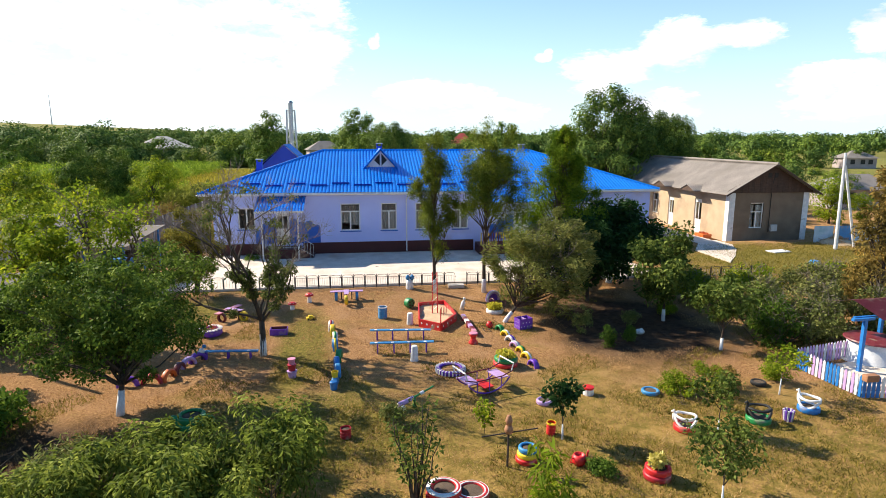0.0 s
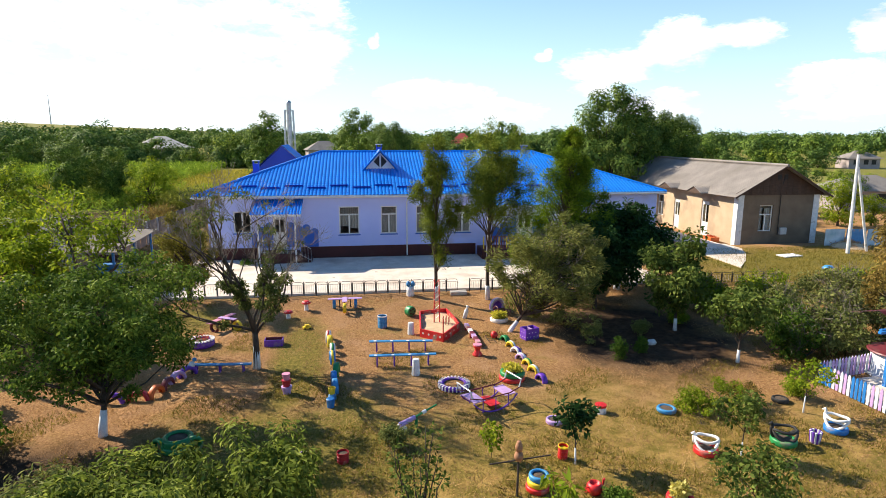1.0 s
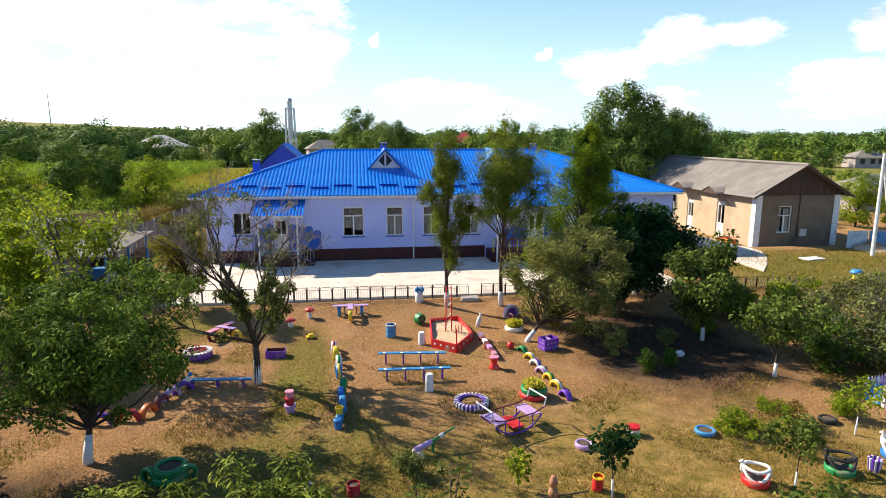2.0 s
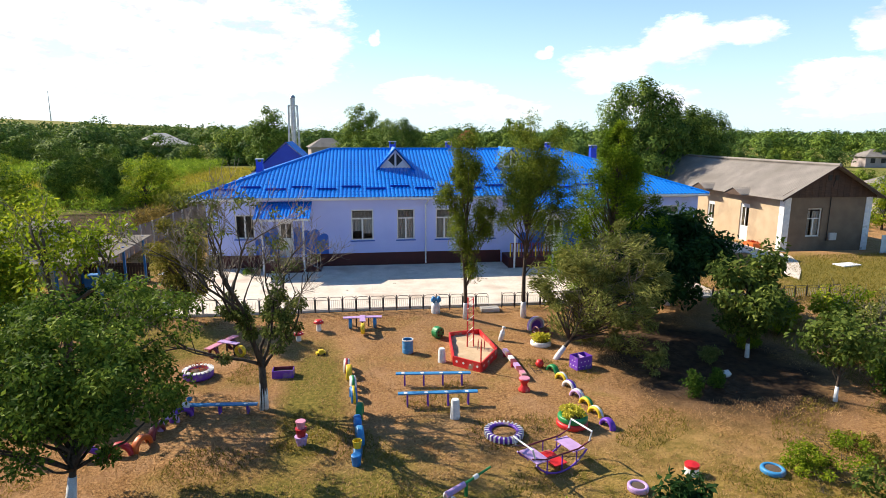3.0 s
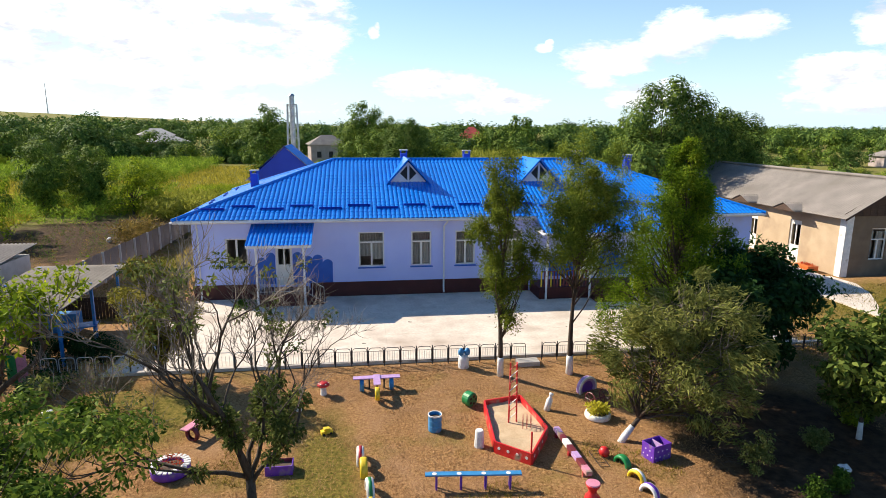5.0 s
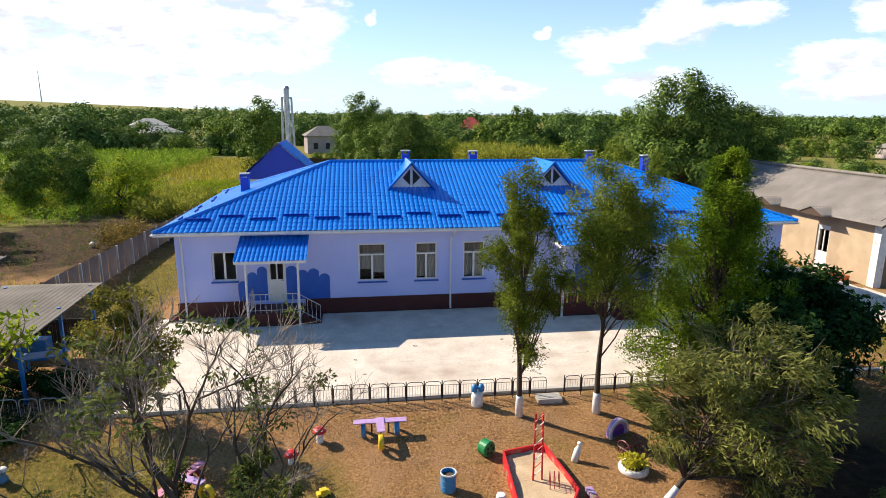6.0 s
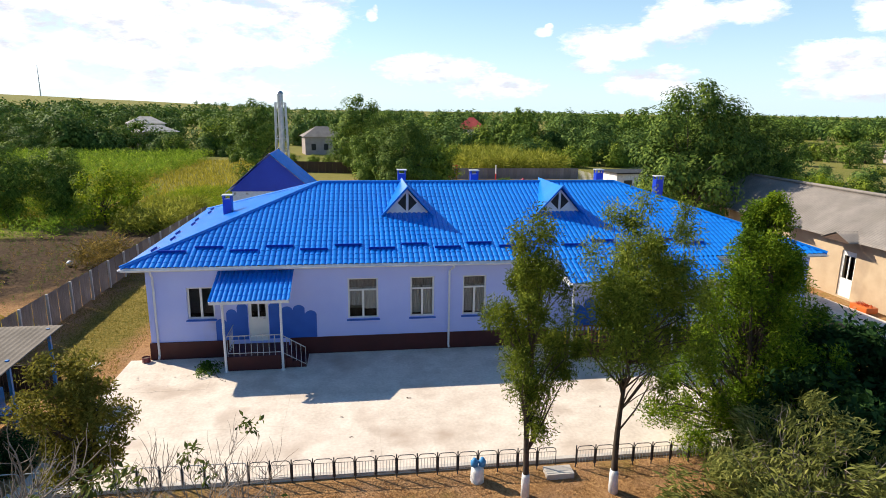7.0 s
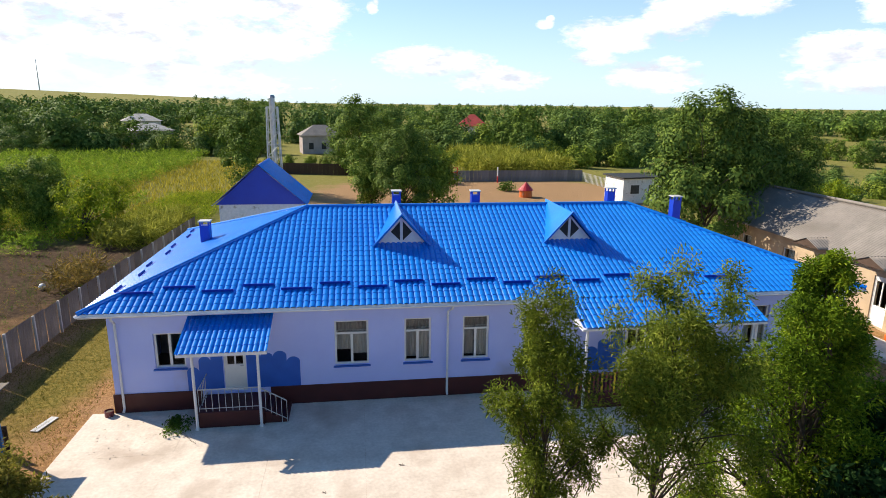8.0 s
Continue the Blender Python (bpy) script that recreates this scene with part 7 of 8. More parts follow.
drum("barrel_bin", "sky-blue metal barrel with a white rim", -0.1, 25.24, 0.2, 0.52, SKYBLUE, WHITE)
drum("bucket", "red metal bucket with a yellow top", 3.98, 14.09, 0.125, 0.36, RED, YELLOW, 6, "bucket", YELLOW)
drum("milk_can", "dark red metal can", -1.5, 14.65, 0.15, 0.28, DEEP_RED, None, 0, "can")
stool = thing("stool", "red waisted spool stool with a pink top", "stool", on_ground(3.25, 21.45))
bm = bmesh.new()
lathe(bm, [(0, 0), (0.19, 0.0), (0.18, 0.06), (0.1, 0.17), (0.1, 0.24), (0.17, 0.36), (0.18, 0.4), (0, 0.4)], 16)
part("body", bm, RED, stool, smooth=True)
bm = bmesh.new()
lathe(bm, [(0.17, 0.401), (0.165, 0.43), (0, 0.435)], 16)
part("seat", bm, PINK, stool, "pink round seat")
for x, y, h, tilt in ((1.02, 24.19, 0.5, 0), (0.82, 19.93, 0.56, 0)):
    s = thing("white_stump", "whitewashed upright wooden stump", "stump", on_ground(x, y), "white stumps")
    bm = bmesh.new()
    lathe(bm, [(0.15, -0.05), (0.14, 0.1), (0.12, h * 0.9), (0.105, h), (0, h + 0.01)], 14)
    part("log", bm, LIME, s)
s = thing("white_bottle", "white plastic bottle post leaning in the grass", "bottle", on_ground(3.58, 26.09) @ pose(0.0, 0.0, 0, 0, 14))
bm = bmesh.new()
lathe(bm, [(0, -0.03), (0.1, 0.0), (0.1, 0.36), (0.05, 0.46), (0.05, 0.52), (0.075, 0.53), (0.07, 0.58), (0, 0.6)], 14)
part("bottle", bm, WHITE, s, smooth=True)
s = thing("painted_stump", "white stump with a red top", "stump", on_ground(5.95, 16.42))
bm = bmesh.new()
lathe(bm, [(0.17, -0.05), (0.16, 0.2), (0, 0.2)], 14)
part("log", bm, WHITE, s)
bm = bmesh.new()
lathe(bm, [(0.165, 0.19), (0.17, 0.26), (0, 0.29)], 14)
part("top", bm, RED, s, "red painted top")
# doll-like pot figure stays plain
s = thing("pot_figure", "stacked pink and red flower pots", "garden figure", on_ground(-3.35, 19.0) @ Matrix.Scale(0.95, 4))
for k, (r, h, mat) in enumerate(((0.17, 0.26, LILAC), (0.15, 0.24, DEEP_RED), (0.13, 0.22, PINK))):
    bm = bmesh.new()
    z = (0, 0.25, 0.48)[k]
    lathe(bm, [(0, z), (r * 0.75, z), (r, z + h * 0.85), (r * 1.06, z + h * 0.86), (r * 1.06, z + h), (0, z + h)], 14)
    part("pot", bm, mat, s)
g = thing("toy_wheel_barrel", "green spoked drum lying on its side", "toy", on_ground(1.2, 26.69, 35))
bm = bmesh.new()
lathe(bm, [(0, -0.16), (0.2, -0.16), (0.23, -0.12), (0.23, 0.12), (0.2, 0.16), (0, 0.16)], 18, pose(0, 0, 0.23, 90))
part("drum", bm, GREEN, g)
for k in range(5):
    a = k * 1.2566
    bm = bmesh.new()
    lathe(bm, [(0.045, 0), (0.045, 0.006), (0, 0.007)], 8, pose(0.12 * math.cos(a), -0.161, 0.23 + 0.12 * math.sin(a), 90))
    part("hole", bm, RUBBER, g)
y0 = thing("yellow_toy", "small yellow car body lying in the grass", "toy", on_ground(-3.25, 25.4, 20) @ Matrix.Scale(0.7, 4))
bm = bmesh.new()
box(bm, -0.24, 0.24, -0.13, 0.13, 0.03, 0.17, bevel=0.03)
box(bm, -0.12, 0.14, -0.11, 0.11, 0.17, 0.27, bevel=0.03)
part("body", bm, YELLOW, y0)
for sx in (-0.15, 0.15):
    for sy in (-0.13, 0.13):
        bm = bmesh.new()
        lathe(bm, [(0, -0.02), (0.05, -0.02), (0.05, 0.02), (0, 0.02)], 10, pose(sx, sy, 0.05, 90))
        part("wheel", bm, RUBBER, y0)

# violet crate with white dots
crate = thing("toy_box", "violet wooden box with white dots and a divided top", "box", on_ground(5.68, 23.02, 18) @ Matrix.Scale(0.74, 4))
for a in ((-0.42, 0.42, -0.3, -0.27), (-0.42, 0.42, 0.27, 0.3), (-0.42, -0.39, -0.269, 0.269), (0.39, 0.42, -0.269, 0.269)):
    bm = bmesh.new()
    box(bm, *a, 0.0, 0.62, bevel=0.006)
    part("side", bm, PURPLE, crate)
bm = bmesh.new()
box(bm, -0.385, 0.385, -0.265, 0.265, 0.1, 0.14)
part("floor_board", bm, PURPLE, crate)
bm = bmesh.new()
box(bm, 0.0, 0.03, -0.265, 0.265, 0.14, 0.6)
part("divider", bm, LILAC, crate)
for k in range(7):
    bm = bmesh.new()
    lathe(bm, [(0.03, 0), (0.03, 0.004), (0, 0.005)], 8, pose(-0.32 + 0.105 * k, -0.301, 0.18 + 0.22 * (k % 2), 90))
    part("dot", bm, WHITE, crate)
    if k < 5:
        bm = bmesh.new()
        lathe(bm, [(0.03, 0), (0.03, 0.004), (0, 0.005)], 8, pose(-0.421, -0.2 + 0.1 * k, 0.18 + 0.22 * (k % 2), 90, 0, -90))
        part("dot", bm, WHITE, crate)
box2 = thing("flower_box", "violet wooden flower box with dry soil", "planter", on_ground(-4.35, 23.6) @ Matrix.Scale(0.82, 4))
for a in ((-0.42, 0.42, -0.25, -0.22), (-0.42, 0.42, 0.22, 0.25), (-0.42, -0.39, -0.219, 0.219), (0.39, 0.42, -0.219, 0.219)):
    bm = bmesh.new()
    box(bm, *a, 0.0, 0.32, bevel=0.006)
    part("side", bm, MAROON if a[2] > 0 else PURPLE, box2)
bm = bmesh.new()
box(bm, -0.385, 0.385, -0.215, 0.215, 0.0, 0.2)
part("soil", bm, SOIL, box2)

# seesaw on the grass
seesaw = thing("balance_beam", "white and violet striped balance beam", "play beam", on_ground(3.42, 23.38, 92))
for k in range(7):
    bm = bmesh.new()
    box(bm, -1.19 + 0.34 * k, -0.853 + 0.34 * k, -0.085, 0.085, 0.12, 0.24, bevel=0.02)
    part("segment", bm, (PINK, MAROON, LILAC, MAROON, WHITE, MAROON, LILAC)[k], seesaw)
for x in (-1.0, 0.0, 1.0):
    bm = bmesh.new()
    box(bm, x - 0.04, x + 0.04, -0.1, 0.1, -0.08, 0.12)
    part("foot", bm, DEEP_RED, seesaw)
bm = bmesh.new()
pipe(bm, [(-0.9, -0.5, 0.03), (-0.1, -0.5, 0.03), (-0.1, -0.75, 0.03), (-0.9, -0.75, 0.03)], 0.012, 5, closed=True)
for k in range(3):
    rod(bm, (-0.7 + 0.22 * k, -0.5, 0.03), (-0.7 + 0.22 * k, -0.75, 0.03), 0.01, n=5)
lad = part("ladder", bm, BARK, None)
tagged(lad, "thin rusty ladder lying in the grass", "ladder")
lad.matrix_basis = on_ground(3.45, 23.57, 92)
lad.name = "rusty_ladder"

# violet tractor tyre with white lugs
ring = thing("tractor_tyre", "big violet tractor tyre with white lugs, lying flat", "tyre", on_ground(1.95, 18.77) @ Matrix.Scale(0.84, 4))
part("tyre", tyre_bm(0.6, 0.38, 0.2, 40, pose(0, 0, 0.09)), PURPLE, ring, smooth=True)
bm = bmesh.new()
box(bm, -0.026, 0.026, 0.47, 0.612, 0.182, 0.204, bevel=0.008)
box(bm, -0.026, 0.026, 0.6, 0.63, 0.02, 0.19, bevel=0.008)
lug = part("lug", bm, WHITE, ring, "white painted tread lug")
for k in range(1, 26):
    again(lug, pose(0, 0, 0, 0, 0, k * 360 / 26))
bm = bmesh.new()
lathe(bm, [(0.46, 0.0), (0.44, 0.1), (0, 0.13)], 20)
part("grass_bed", bm, GROUND, ring)
fp = flat_tyre("tyre_planter", "green and red tyre planter with yellow-green flowers", 3.95, 19.08, [RED, GREEN], 0.43, 0.17)
leaf_mesh("bloom", [(0.2 * math.sin(k * 2.4), 0.2 * math.cos(k * 1.7), 0.42) for k in range(9)], [0.13] * 9, 900, 0.08, 0, leafy("yellow_petal", (0.3, 0.32, 0.03), (0.55, 0.5, 0.05), (0.75, 0.66, 0.12)), fp, 9)["kind"] = "stuff"

# rocking boat: two curved tube sides, seats and rails
boat = thing("rocking_boat", "violet tube rocking boat with a red seat and white handrails", "rocker", on_ground(2.75, 17.15, 22, 0.0))
for s in (-1, 1):
    bm = bmesh.new()
    pipe(bm, [(0.95 * math.sin(a), s * 0.36, 0.95 - 0.9 * math.cos(a)) for a in [-0.95 + 0.19 * k for k in range(11)]], 0.024, 6)
    part("runner", bm, PURPLE, boat)
    bm = bmesh.new()
    pipe(bm, [(-0.9, s * 0.36, 0.62), (-0.5, s * 0.36, 0.5), (0.5, s * 0.36, 0.5), (0.9, s * 0.36, 0.62)], 0.02, 6)
    part("side_rail", bm, MAROON, boat)
    for x in (-0.45, 0.0, 0.45):
        bm = bmesh.new()
        rod(bm, (x, s * 0.36, 0.1), (x, s * 0.36, 0.5), 0.016)
        part("upright", bm, PURPLE, boat)
for x, mat, z in ((-0.55, LILAC, 0.42), (0.55, LILAC, 0.42), (0.0, RED, 0.2)):
    bm = bmesh.new()
    box(bm, x - 0.19, x + 0.19, -0.34, 0.34, z, z + 0.03, bevel=0.006)
    part("seat_board", bm, mat, boat)
for x in (-0.9, 0.9):
    bm = bmesh.new()
    pipe(bm, [(x * 0.92, -0.37, 0.62), (x, -0.37, 0.85), (x, 0.37, 0.85), (x * 0.92, 0.37, 0.62)], 0.024, 6)
    part("hand_bar", bm, WHITE, boat, "white hand bar")

# swans and planters cut from tyres
def swan(x, y, turn, body, base, label, R=0.33, tall=0.55):
    t = thing("tyre_swan", label, "planter", on_ground(x, y, turn) @ Matrix.Scale(0.92, 4), "tyre swans")
    part("base_tyre", tyre_bm(R, R * 0.6, 0.2, m=pose(0, 0, 0.1)), base, t, smooth=True)
    bm = bmesh.new()
    lathe(bm, [(R * 0.62, 0.0), (R * 0.62, 0.17), (0, 0.19)], 16)
    part("soil", bm, SOIL, t)
    for s in (-1, 1):
        bm = bmesh.new()
        ring = [k * math.pi / 8 for k in range(16)]
        pts = [(R * 0.92 * math.cos(a), R * 0.86 * math.sin(a) * 0.88, 0.36 + s * R * 0.42 * math.sin(a) + 0.07 * math.cos(2 * a)) for a in ring]
        pipe(bm, pts, [0.042] * 16, 8, closed=True)
        part("wing", bm, body, t, smooth=True)
    bm = bmesh.new()
    pipe(bm, [(R * 0.8, 0, 0.22), (R * 1.0, 0, 0.32), (R * 1.04, 0, 0.44), (R * 0.94, 0, tall - 0.04), (R * 1.02, 0, tall + 0.02), (R * 1.24, 0, tall - 0.03)], [0.05, 0.045, 0.04, 0.04, 0.045, 0.02], 8)
    part("neck", bm, body, t, smooth=True)
    return t


swan(7.72, 13.85, 150, WHITE, RED, "white swan cut from a tyre on a red tyre")
swan(10.02, 14.0, 165, RUBBER, GREEN, "black swan cut from a tyre on a green tyre", 0.36, 0.62)
swan(11.9, 14.4, 120, WHITE, BLUE, "white swan cut from a tyre on a blue tyre", 0.33, 0.6)
part_pot = thing("wicker_pot", "small grey and violet striped pot", "pot", on_ground(10.9, 13.95) @ Matrix.Scale(0.9, 4))
for k in range(14):
    a = k * 2 * math.pi / 14
    bm = bmesh.new()
    rod(bm, (0.11 * math.cos(a), 0.11 * math.sin(a), -0.02), (0.15 * math.cos(a), 0.15 * math.sin(a), 0.36), 0.03, n=6)
    part("stave", bm, WHITE if k % 2 else PURPLE, part_pot)
flat_tyre("tyre_planter", "sky-blue tyre planter lying in the grass", 7.9, 16.2, [SKYBLUE], 0.28, 0.13)
flat_tyre("tyre_planter", "dark unpainted tyre planter with weeds", 11.7, 16.37, [RUBBER], 0.24, 0.13)
rt = flat_tyre("tyre_planter", "stack of two red tyres with yellow leaves", 5.82, 11.74, [DEEP_RED, RED], 0.32, 0.16)
leaf_mesh("leaf_bunch", [(0.1 * math.sin(k * 2.4), 0.1 * math.cos(k * 1.7), 0.45) for k in range(5)], [0.13] * 5, 260, 0.12, 0, leafy("yellow_cabbage", (0.3, 0.32, 0.08), (0.6, 0.52, 0.12), (0.8, 0.72, 0.3)), rt, 19, 0.7)
st = flat_tyre("tyre_planter", "tyre stack painted red, yellow and blue", 2.95, 12.84, [RED, YELLOW, SKYBLUE], 0.27, 0.14)
ringed = flat_tyre("tyre_planter", "red tyre with white rings holding a sapling", 0.7, 11.55, [RED, RED], 0.4, 0.17)
rimmed = flat_tyre("tyre_planter", "red tyre with a white rim", 1.33, 11.55, [RED], 0.4, 0.2)
for planter, z in ((ringed, 0.335), (rimmed, 0.205)):
    bm = bmesh.new()
    lathe(bm, [(0.288, 0), (0.388, -0.02), (0.392, 0.0), (0.292, 0.02)], 24, pose(0, 0, z - 0.02), closed=True)
    part("white_ring", bm, WHITE, planter, "white painted tyre rim")
stone = thing("white_stone", "white limestone lump on bare soil", "stone", on_ground(10.22, 21.7, 25))
bm = bmesh.new()
bmesh.ops.create_icosphere(bm, subdivisions=2, radius=0.16)
for v in bm.verts:
    v.co = Vector((v.co.x * 1.3, v.co.y, v.co.z * 0.8 + 0.08)) * (1 + 0.22 * noise.noise(v.co * 9))
part("lump", bm, LIME, stone)
rp = thing("teapot_planter", "red painted tyre teapot planter", "planter", on_ground(4.2, 12.54, 20) @ Matrix.Scale(0.75, 4))
bm = bmesh.new()
lathe(bm, [(0, 0.0), (0.17, 0.0), (0.24, 0.12), (0.24, 0.26), (0.18, 0.36), (0.15, 0.36), (0.14, 0.28), (0, 0.27)], 18)
part("pot", bm, RED, rp, smooth=True)
bm = bmesh.new()
pipe(bm, [(0.22, 0, 0.15), (0.33, 0, 0.2), (0.36, 0, 0.36), (0.4, 0, 0.38)], 0.035, 6)
part("spout", bm, RED, rp)
bm = bmesh.new()
pipe(bm, [(-0.22, 0, 0.28), (-0.34, 0, 0.28), (-0.36, 0, 0.16), (-0.22, 0, 0.1)], 0.02, 6)
part("handle", bm, RED, rp)
pp = flat_tyre("tyre_planter", "violet tyre planter with zigzag rim and red flowers", -7.1, 23.85, [PURPLE], 0.48, 0.26)
bm = bmesh.new()
for k in range(22):
    a = k * 2 * math.pi / 22
    box(bm, -0.04, 0.04, 0.33, 0.49, 0.255, 0.285, pose(0, 0, 0, 0, 0, math.degrees(a)))
part("white_lugs", bm, WHITE, pp)["kind"] = "stuff"
leaf_mesh("bloom", [(0.22 * math.sin(k * 2.4), 0.22 * math.cos(k * 1.7), 0.32) for k in range(7)], [0.17] * 7, 170, 0.06, 0, bpy.data.materials["red_petal"], pp, 29)["kind"] = "stuff"
ly = thing("tyre_figure", "lilac and white tyre standing like a shell", "garden figure", on_ground(5.3, 27.18, 25))
part("tyre", tyre_bm(0.4, 0.24, 0.2, m=pose(0, 0, 0.12, 90)), LILAC, ly, smooth=True)
bm = bmesh.new()
lathe(bm, [(0.37, 0.06), (0.41, 0.06), (0.41, 0.1), (0.34, 0.108)], 28, pose(0, 0, 0.12, 90), closed=True)
part("painted_band", bm, WHITE, ly)
bm = bmesh.new()
lathe(bm, [(0, -0.06), (0.25, -0.06), (0.25, 0.06), (0, 0.06)], 20, pose(0, 0, 0.12, 90))
part("disc", bm, PURPLE, ly)
lit = flat_tyre("tyre_planter", "white scalloped tyre planter with yellow flowers", 5.0, 25.42, [WHITE], 0.4, 0.18)
leaf_mesh("bloom", [(0.2 * math.sin(k * 2.4), 0.2 * math.cos(k * 1.7), 0.3) for k in range(8)], [0.15] * 8, 520, 0.11, 0, bpy.data.materials["yellow_petal"], lit, 39)["kind"] = "stuff"
cart = thing("rusty_cart", "rusty iron wheels of an old cart", "cart", on_ground(5.3, 26.18, 20))
for x in (-0.3, 0.3):
    bm = bmesh.new()
    pipe(bm, [(x, 0.25 * math.cos(a), 0.25 + 0.25 * math.sin(a)) for a in [k * 0.4488 for k in range(14)]], 0.018, 5, closed=True)
    for k in range(4):
        a = k * math.pi / 4
        rod(bm, (x, 0.25 * math.cos(a), 0.25 + 0.25 * math.sin(a)), (x, -0.25 * math.cos(a), 0.25 - 0.25 * math.sin(a)), 0.01, n=4)
    part("wheel", bm, MAROON, cart)
bm = bmesh.new()
rod(bm, (-0.3, 0, 0.25), (0.3, 0, 0.25), 0.02)
part("axle", bm, MAROON, cart)

# figure by the gate in the low fence, mounting step
fig = thing("stump_figure", "white stump with blue painted shapes by the fence", "garden figure", on_ground(1.42, 29.12))
bm = bmesh.new()
lathe(bm, [(0.2, -0.05), (0.19, 0.3), (0.15, 0.45), (0, 0.48)], 14)
part("body", bm, WHITE, fig, smooth=True)
for sx in (-0.1, 0.12):
    bm = bmesh.new()
    lathe(bm, [(0, 0.42), (0.1, 0.5), (0.11, 0.62), (0.05, 0.72), (0, 0.73)], 12, pose(sx, -0.05, 0))
    part("cup", bm, SKYBLUE, fig, "blue rounded top", smooth=True)
st = thing("concrete_step", "low concrete step at the fence gap", "step", on_ground(3.8, 29.12))
bm = bmesh.new()
box(bm, -0.4, 0.4, -0.22, 0.22, -0.1, 0.14, bevel=0.015)
part("block", bm, KERB, st)

# log cannon, scarecrow
can = thing("toy_cannon", "lilac and green log cannon in the grass", "toy", on_ground(0.25, 16.15, 22) @ Matrix.Scale(0.72, 4))
bm = bmesh.new()
rod(bm, (-0.35, 0, 0.25), (0.3, 0, 0.42), 0.11, 0.09, 12)
part("breech", bm, LILAC, can)
bm = bmesh.new()
rod(bm, (0.3, 0, 0.42), (1.25, 0, 0.72), 0.045, 0.035, 10)
part("barrel", bm, GREEN, can)
bm = bmesh.new()
rod(bm, (0.62, 0, 0.52), (0.78, 0, 0.57), 0.075, n=12)
part("collar", bm, WHITE, can)
bm = bmesh.new()
rod(bm, (0.35, 0, -0.1), (0.35, 0, 0.42), 0.06, n=8)
part("prop", bm, GREEN, can)
for s in (-1, 1):
    bm = bmesh.new()
    lathe(bm, [(0, -0.03), (0.13, -0.03), (0.13, 0.03), (0, 0.03)], 12, pose(-0.25, s * 0.16, 0.13, 90))
    part("wheel", bm, WHITE, can)
sc = thing("pot_stake", "wooden cross stake with clay pots on top", "stake", on_ground(2.42, 12.66))
bm = bmesh.new()
rod(bm, (0, 0, -0.2), (0.02, 0, 1.05), 0.03, 0.025, 7)
part("stake", bm, BARK, sc)
bm = bmesh.new()
rod(bm, (-0.62, 0.1, 0.78), (0.72, -0.1, 1.02), 0.018, n=6)
part("crossbar", bm, BARK, sc)
CLAY = material("brown_clay", (0.28, 0.12, 0.06), (0.4, 0.2, 0.1), 0.7, 6.0, 0.2)
for z, r in ((0.98, 0.11), (1.2, 0.09)):
    bm = bmesh.new()
    lathe(bm, [(0, z - 0.1), (r * 0.7, z - 0.09), (r, z), (r * 0.75, z + 0.09), (r * 0.5, z + 0.11), (r * 0.6, z + 0.14), (0, z + 0.14)], 14, pose(0.02, 0, 0))
    part("clay_pot", bm, CLAY, sc, smooth=True)
teal = thing("garden_figure", "small sky-blue and white figure in the grass", "garden figure", on_ground(-11.46, 27.0, 20))
bm = bmesh.new()
lathe(bm, [(0, 0), (0.13, 0), (0.15, 0.12), (0.09, 0.2), (0.11, 0.3), (0, 0.36)], 14)
part("body", bm, SKYBLUE, teal, smooth=True)
bm = bmesh.new()
lathe(bm, [(0, 0.34), (0.16, 0.34), (0.14, 0.39), (0, 0.42)], 14)
part("cap", bm, WHITE, teal, "white cap", smooth=True)
# green watering heap among the peach shrubs, bottle in the shade
gt = flat_tyre("tyre_frog", "green painted tyres among the peach shrubs", -5.75, 15.85, [GREEN, GREEN], 0.4)
for sx in (-1, 1):
    part("leg", tyre_bm(0.24, 0.14, 0.15, m=pose(sx * 0.42, -0.1, 0.16, 90, 0, sx * 35)), GREEN, gt, smooth=True)
bt = thing("pot_figure", "small lilac pot figure in the grass", "garden figure", on_ground(-2.47, 14.66))
bm = bmesh.new()
lathe(bm, [(0, 0), (0.1, 0), (0.12, 0.2), (0.07, 0.24), (0.1, 0.34), (0, 0.42)], 12)
part("pot", bm, LILAC, bt, smooth=True)
bb = thing("garden_board", "blue board seat among the shrubs", "bench", on_ground(-3.33, 10.44, -8))
bm = bmesh.new()
box(bm, -0.7, 0.7, -0.14, 0.14, 0.36, 0.4, bevel=0.008)
part("seat", bm, BLUE, bb)
for x in (-0.5, 0.5):
    bm = bmesh.new()
    box(bm, x - 0.04, x + 0.04, -0.1, 0.1, -0.1, 0.36)
    part("leg", bm, BLUE, bb)

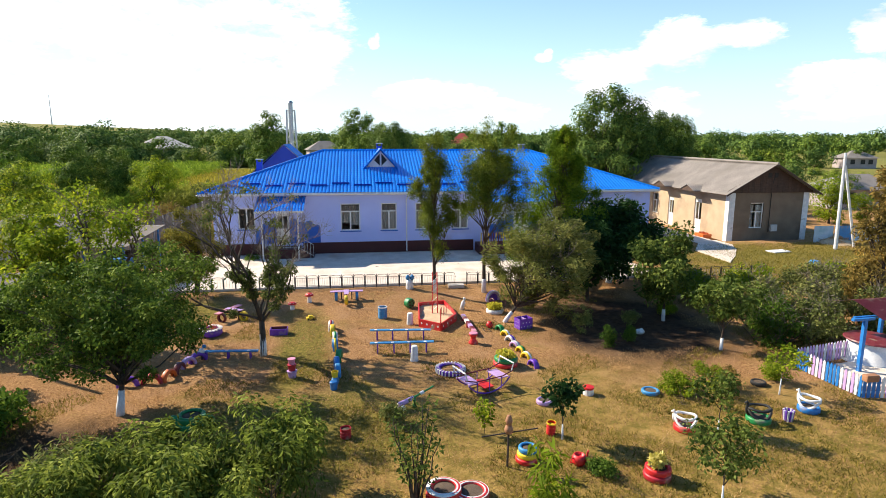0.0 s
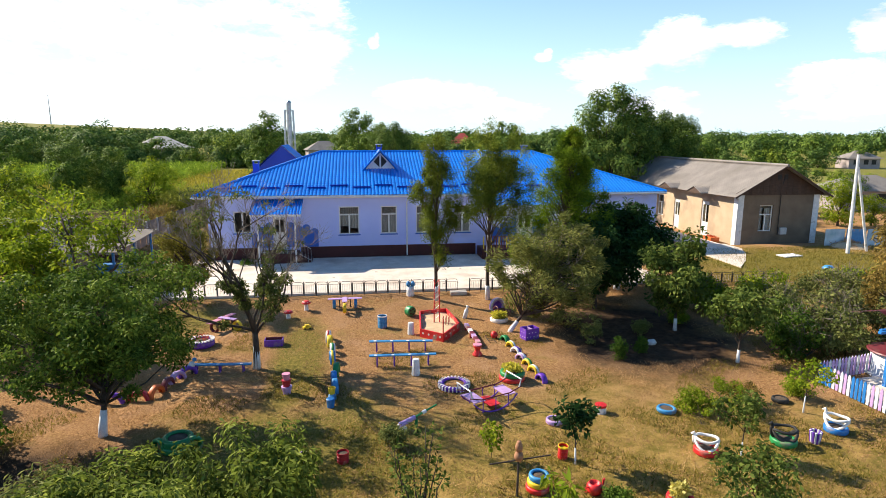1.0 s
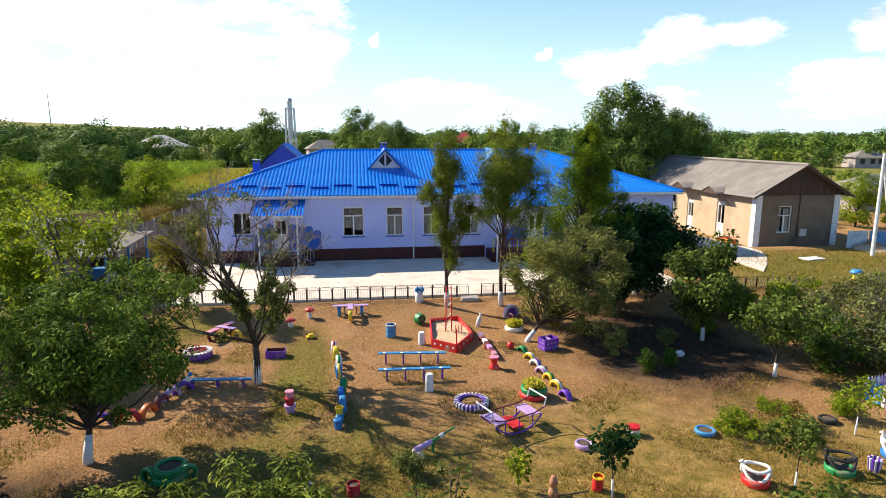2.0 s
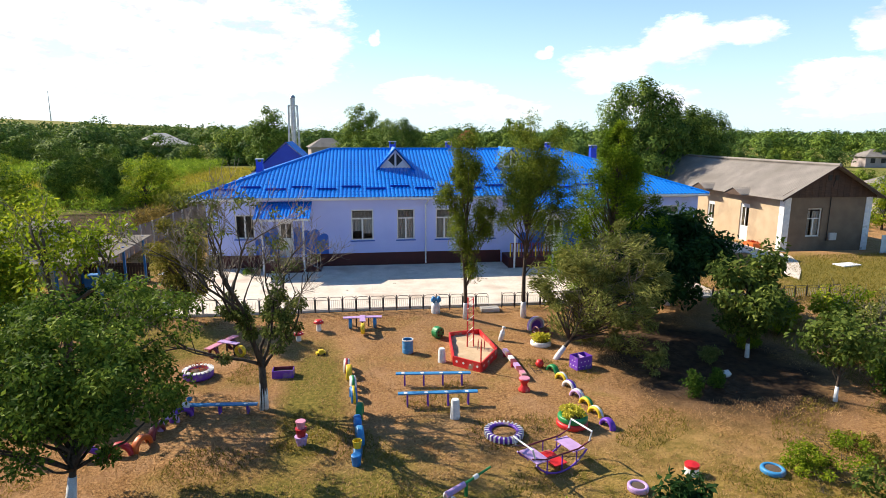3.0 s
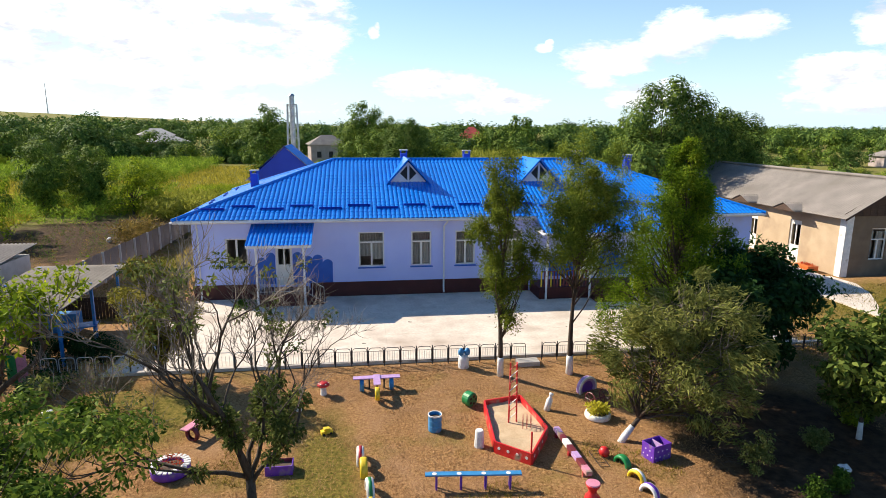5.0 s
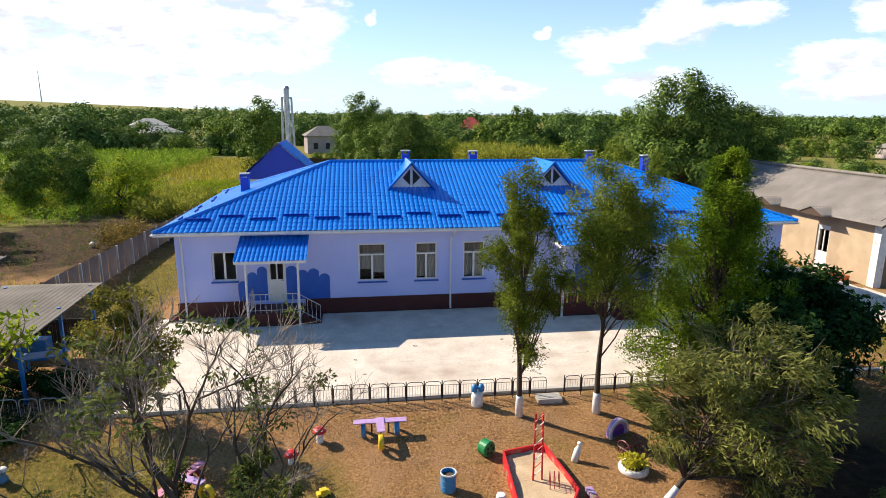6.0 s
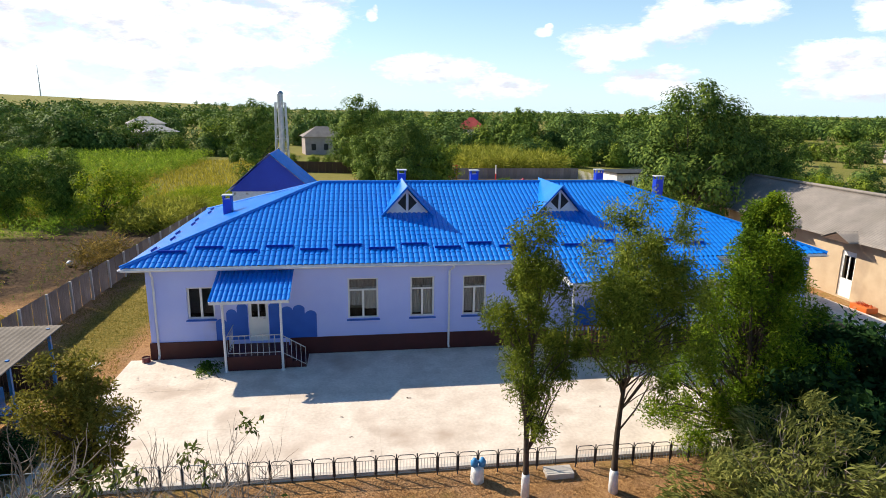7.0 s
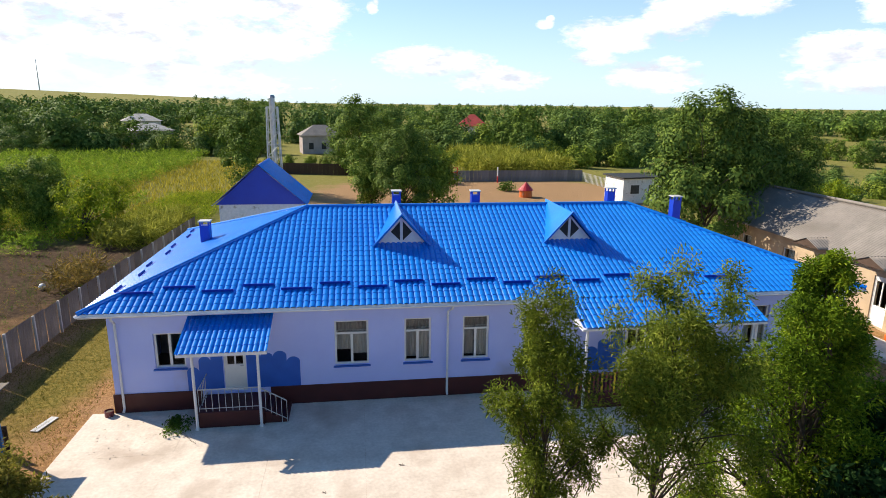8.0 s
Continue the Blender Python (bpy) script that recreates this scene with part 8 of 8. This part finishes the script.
# picket enclosure with a covered well
pick = thing("picket_fence", "low picket fence in blue, lilac and white", "fence")
bm = bmesh.new()
slab(bm, [(-0.045, 0), (0.045, 0), (0.045, 0.62), (0, 0.7), (-0.045, 0.62)], 0, 0.02, pose(0, 0.01, 0, 90))
master = part("picket", bm, BLUE, pick)
RUNS = [((13.89, 17.5), (14.12, 14.95)), ((14.12, 14.95), (17.2, 14.2)), ((13.89, 17.5), (16.9, 17.9))]
first_pick = True
for (xa, ya), (xb, yb) in RUNS:
    L = math.hypot(xb - xa, yb - ya)
    ang = math.degrees(math.atan2(yb - ya, xb - xa))
    n = int(L / 0.13)
    for k in range(n):
        x, y = xa + (xb - xa) * (k + 0.5) / n, ya + (yb - ya) * (k + 0.5) / n
        m = on_ground(x, y, ang, 0.04)
        o = master if first_pick else again(master, m)
        o.matrix_basis = m
        mat = (BLUE, BLUE, BLUE, BLUE, WHITE, LILAC, WHITE, LILAC, WHITE)[k % 9] if ya > yb else LILAC if k % 3 else WHITE
        if not first_pick:
            o.material_slots[0].link = "OBJECT"
            o.material_slots[0].material = mat
        first_pick = False
    for z in (0.18, 0.5):
        bm = bmesh.new()
        box(bm, 0, L, 0.012, 0.04, z, z + 0.06)
        part("rail", bm, WHITE, pick).matrix_basis = on_ground(xa, ya, ang, 0.0)
well = thing("covered_well", "white draw well under a maroon roof on blue posts", "well", on_ground(16.75, 16.78, 4, 0.0))
for x, y in ((-1.25, -0.1), (1.25, -0.1), (1.25, 1.5)):
    bm = bmesh.new()
    box(bm, x - 0.06, x + 0.06, y - 0.06, y + 0.06, -0.2, 1.85, bevel=0.01)
    part("post", bm, BLUE, well)
bm = bmesh.new()
box(bm, -1.75, -0.9, -0.16, -0.04, 1.84, 1.92, bevel=0.01)
box(bm, -1.6, 1.6, -0.04, 0.06, 1.86, 1.95, bevel=0.01)
part("beam", bm, BLUE, well)
for s in (-1, 1):
    bm = bmesh.new()
    ya, yb = 0.7, 0.7 + s * 1.15
    vs = [bm.verts.new(v) for v in ((-0.95, ya, 2.3), (1.6, ya, 2.3), (1.6, yb, 1.94), (-0.95, yb, 1.94))]
    bm.faces.new(vs)
    bmesh.ops.solidify(bm, geom=bm.faces[:], thickness=0.05)
    part("roof_slope", bm, MAROON, well)
bm = bmesh.new()
lathe(bm, [(0.82, -0.1), (0.82, 0.06), (0.76, 0.08), (0.74, 0.76), (0.7, 0.8), (0.0, 0.8)], 32, pose(0.05, 0.7, 0))
part("well_body", bm, LIME, well, smooth=True)
bm = bmesh.new()
lathe(bm, [(0.0, 0.805), (0.86, 0.805), (0.88, 0.83), (0.85, 0.87), (0.0, 0.93)], 32, pose(0.05, 0.7, 0))
part("well_cover", bm, MAROON, well)
bm = bmesh.new()
slab(bm, [(-2.6, -1.3), (0.4, -1.75), (0.4, 0.7), (-2.9, 0.4)], -0.1, 0.06)
tagged(part("paved_floor", bm, CONCRETE), "small concrete floor inside the picket fence", "pavement", kind="structure").matrix_basis = on_ground(16.9, 16.79)
sack = thing("brown_bag", "brown leather bag hanging over the pickets", "bag", on_ground(14.3, 14.87))
bm = bmesh.new()
box(bm, -0.22, 0.22, -0.1, 0.12, 0.58, 0.8, bevel=0.06)
part("bag", bm, CLAY, sack)
# things in the grass by the old house and in the yard
pl = thing("white_boards", "white boards lying in the grass", "boards", on_ground(-12.38, 38.14, 75))
for k in range(2):
    bm = bmesh.new()
    box(bm, -0.5, 0.5, -0.13 + 0.15 * k, 0.0 + 0.15 * k, 0.02, 0.05, bevel=0.004)
    part("board", bm, PALE_IRON, pl)
drum("plant_bucket", "brown plastic bucket by the school corner", -10.35, 38.46, 0.16, 0.26, MAROON, None, 0, "bucket")
sl = thing("stone_slab", "white plastic sheet on the grass by the old house", "sheet", on_ground(25.6, 34.14, 10) @ Matrix.Scale(0.75, 4))
bm = bmesh.new()
box(bm, -0.9, 0.9, -0.5, 0.5, 0.01, 0.1, bevel=0.03)
part("slab", bm, LIME, sl)
rngp = random.Random(3)
for k in range(9):
    x, y = rngp.uniform(-6, 9), rngp.uniform(30.7, 35)
    d = thing("dry_twig", "dry twig fallen on the concrete", "twig", pose(x, y, 0.006, 0, 0, rngp.uniform(0, 360)) @ Matrix.Scale(rngp.uniform(0.4, 0.8), 4), "yard litter")
    bm = bmesh.new()
    pipe(bm, [(-0.12, 0, 0.012), (0, 0.03, 0.016), (0.12, -0.01, 0.012)], 0.012, 4)
    pipe(bm, [(0, 0.03, 0.014), (0.06, 0.1, 0.012)], 0.008, 4)
    pipe(bm, [(-0.05, 0.02, 0.014), (-0.02, -0.08, 0.012)], 0.008, 4)
    part("twig", bm, BARK, d)

# crumbled mortar at the yard's edge
rub = np.random.default_rng(12)
verts, faces = [], []
for k in range(70):
    x, y, r = -10.2 + 1.9 * rub.random() ** 1.4, 34.8 + 3.1 * rub.random(), 0.01 + 0.03 * rub.random() ** 2
    b = len(verts)
    for q in range(6):
        d = ((1, 0, 0), (0, 1, 0), (-1, 0, 0), (0, -1, 0), (0, 0, 1), (0, 0, -0.3))[q]
        verts.append((x + d[0] * r * (0.7 + 0.6 * rub.random()), y + d[1] * r * (0.7 + 0.6 * rub.random()), 0.004 + d[2] * r * 0.35 + 0.12 * r))
    for a, c in ((0, 1), (1, 2), (2, 3), (3, 0)):
        faces += [(b + a, b + c, b + 4), (b + c, b + a, b + 5)]
tagged(flat_mesh("rubble", verts, faces, CONCRETE), "crumbled mortar scattered on the yard's edge", "rubble", kind="stuff")

toadstool = thing("garden_toadstool", "yellow toadstool ornament with a pale green cap", "ornament", pose(24.2, 29.34, ground_z(24.2, 28.43)))
bm = bmesh.new()
lathe(bm, [(0.0, -0.05), (0.2, -0.05), (0.17, 0.15), (0.15, 0.38), (0.0, 0.4)], 14)
part("stem", bm, YELLOW, toadstool, smooth=True)
bm = bmesh.new()
lathe(bm, [(0.0, 0.36), (0.3, 0.38), (0.31, 0.44), (0.2, 0.56), (0.0, 0.6)], 18)
part("cap", bm, SKYBLUE, toadstool, "pale blue-green cap", smooth=True)
heap = thing("hay_heap", "low heap of dry hay beside the blue fence", "hay heap", pose(31.82, 36.49, ground_z(30.6, 35.29) - 0.02))
bm = bmesh.new()
lathe(bm, [(1.2, 0.0), (1.0, 0.16), (0.6, 0.3), (0.0, 0.38)], 20)
for v in bm.verts:
    v.co += Vector((1, 1, 0.4)) * 0.12 * noise.noise(v.co * 2.1)
part("core", bm, SAND, heap, smooth=True)
leaf_mesh("hay", [(math.cos(k * 2.4) * 0.1 * k, math.sin(k * 2.4) * 0.1 * k, 0.34 - 0.03 * k) for k in range(11)], [0.3] * 11, 2600, 0.16, 0.2, STRAW, heap, 5, 0.12)
flat_tyre("tyre_planter", "small violet tyre ring with white lugs in the grass", 4.38, 15.95, [LILAC], 0.24, 0.14)
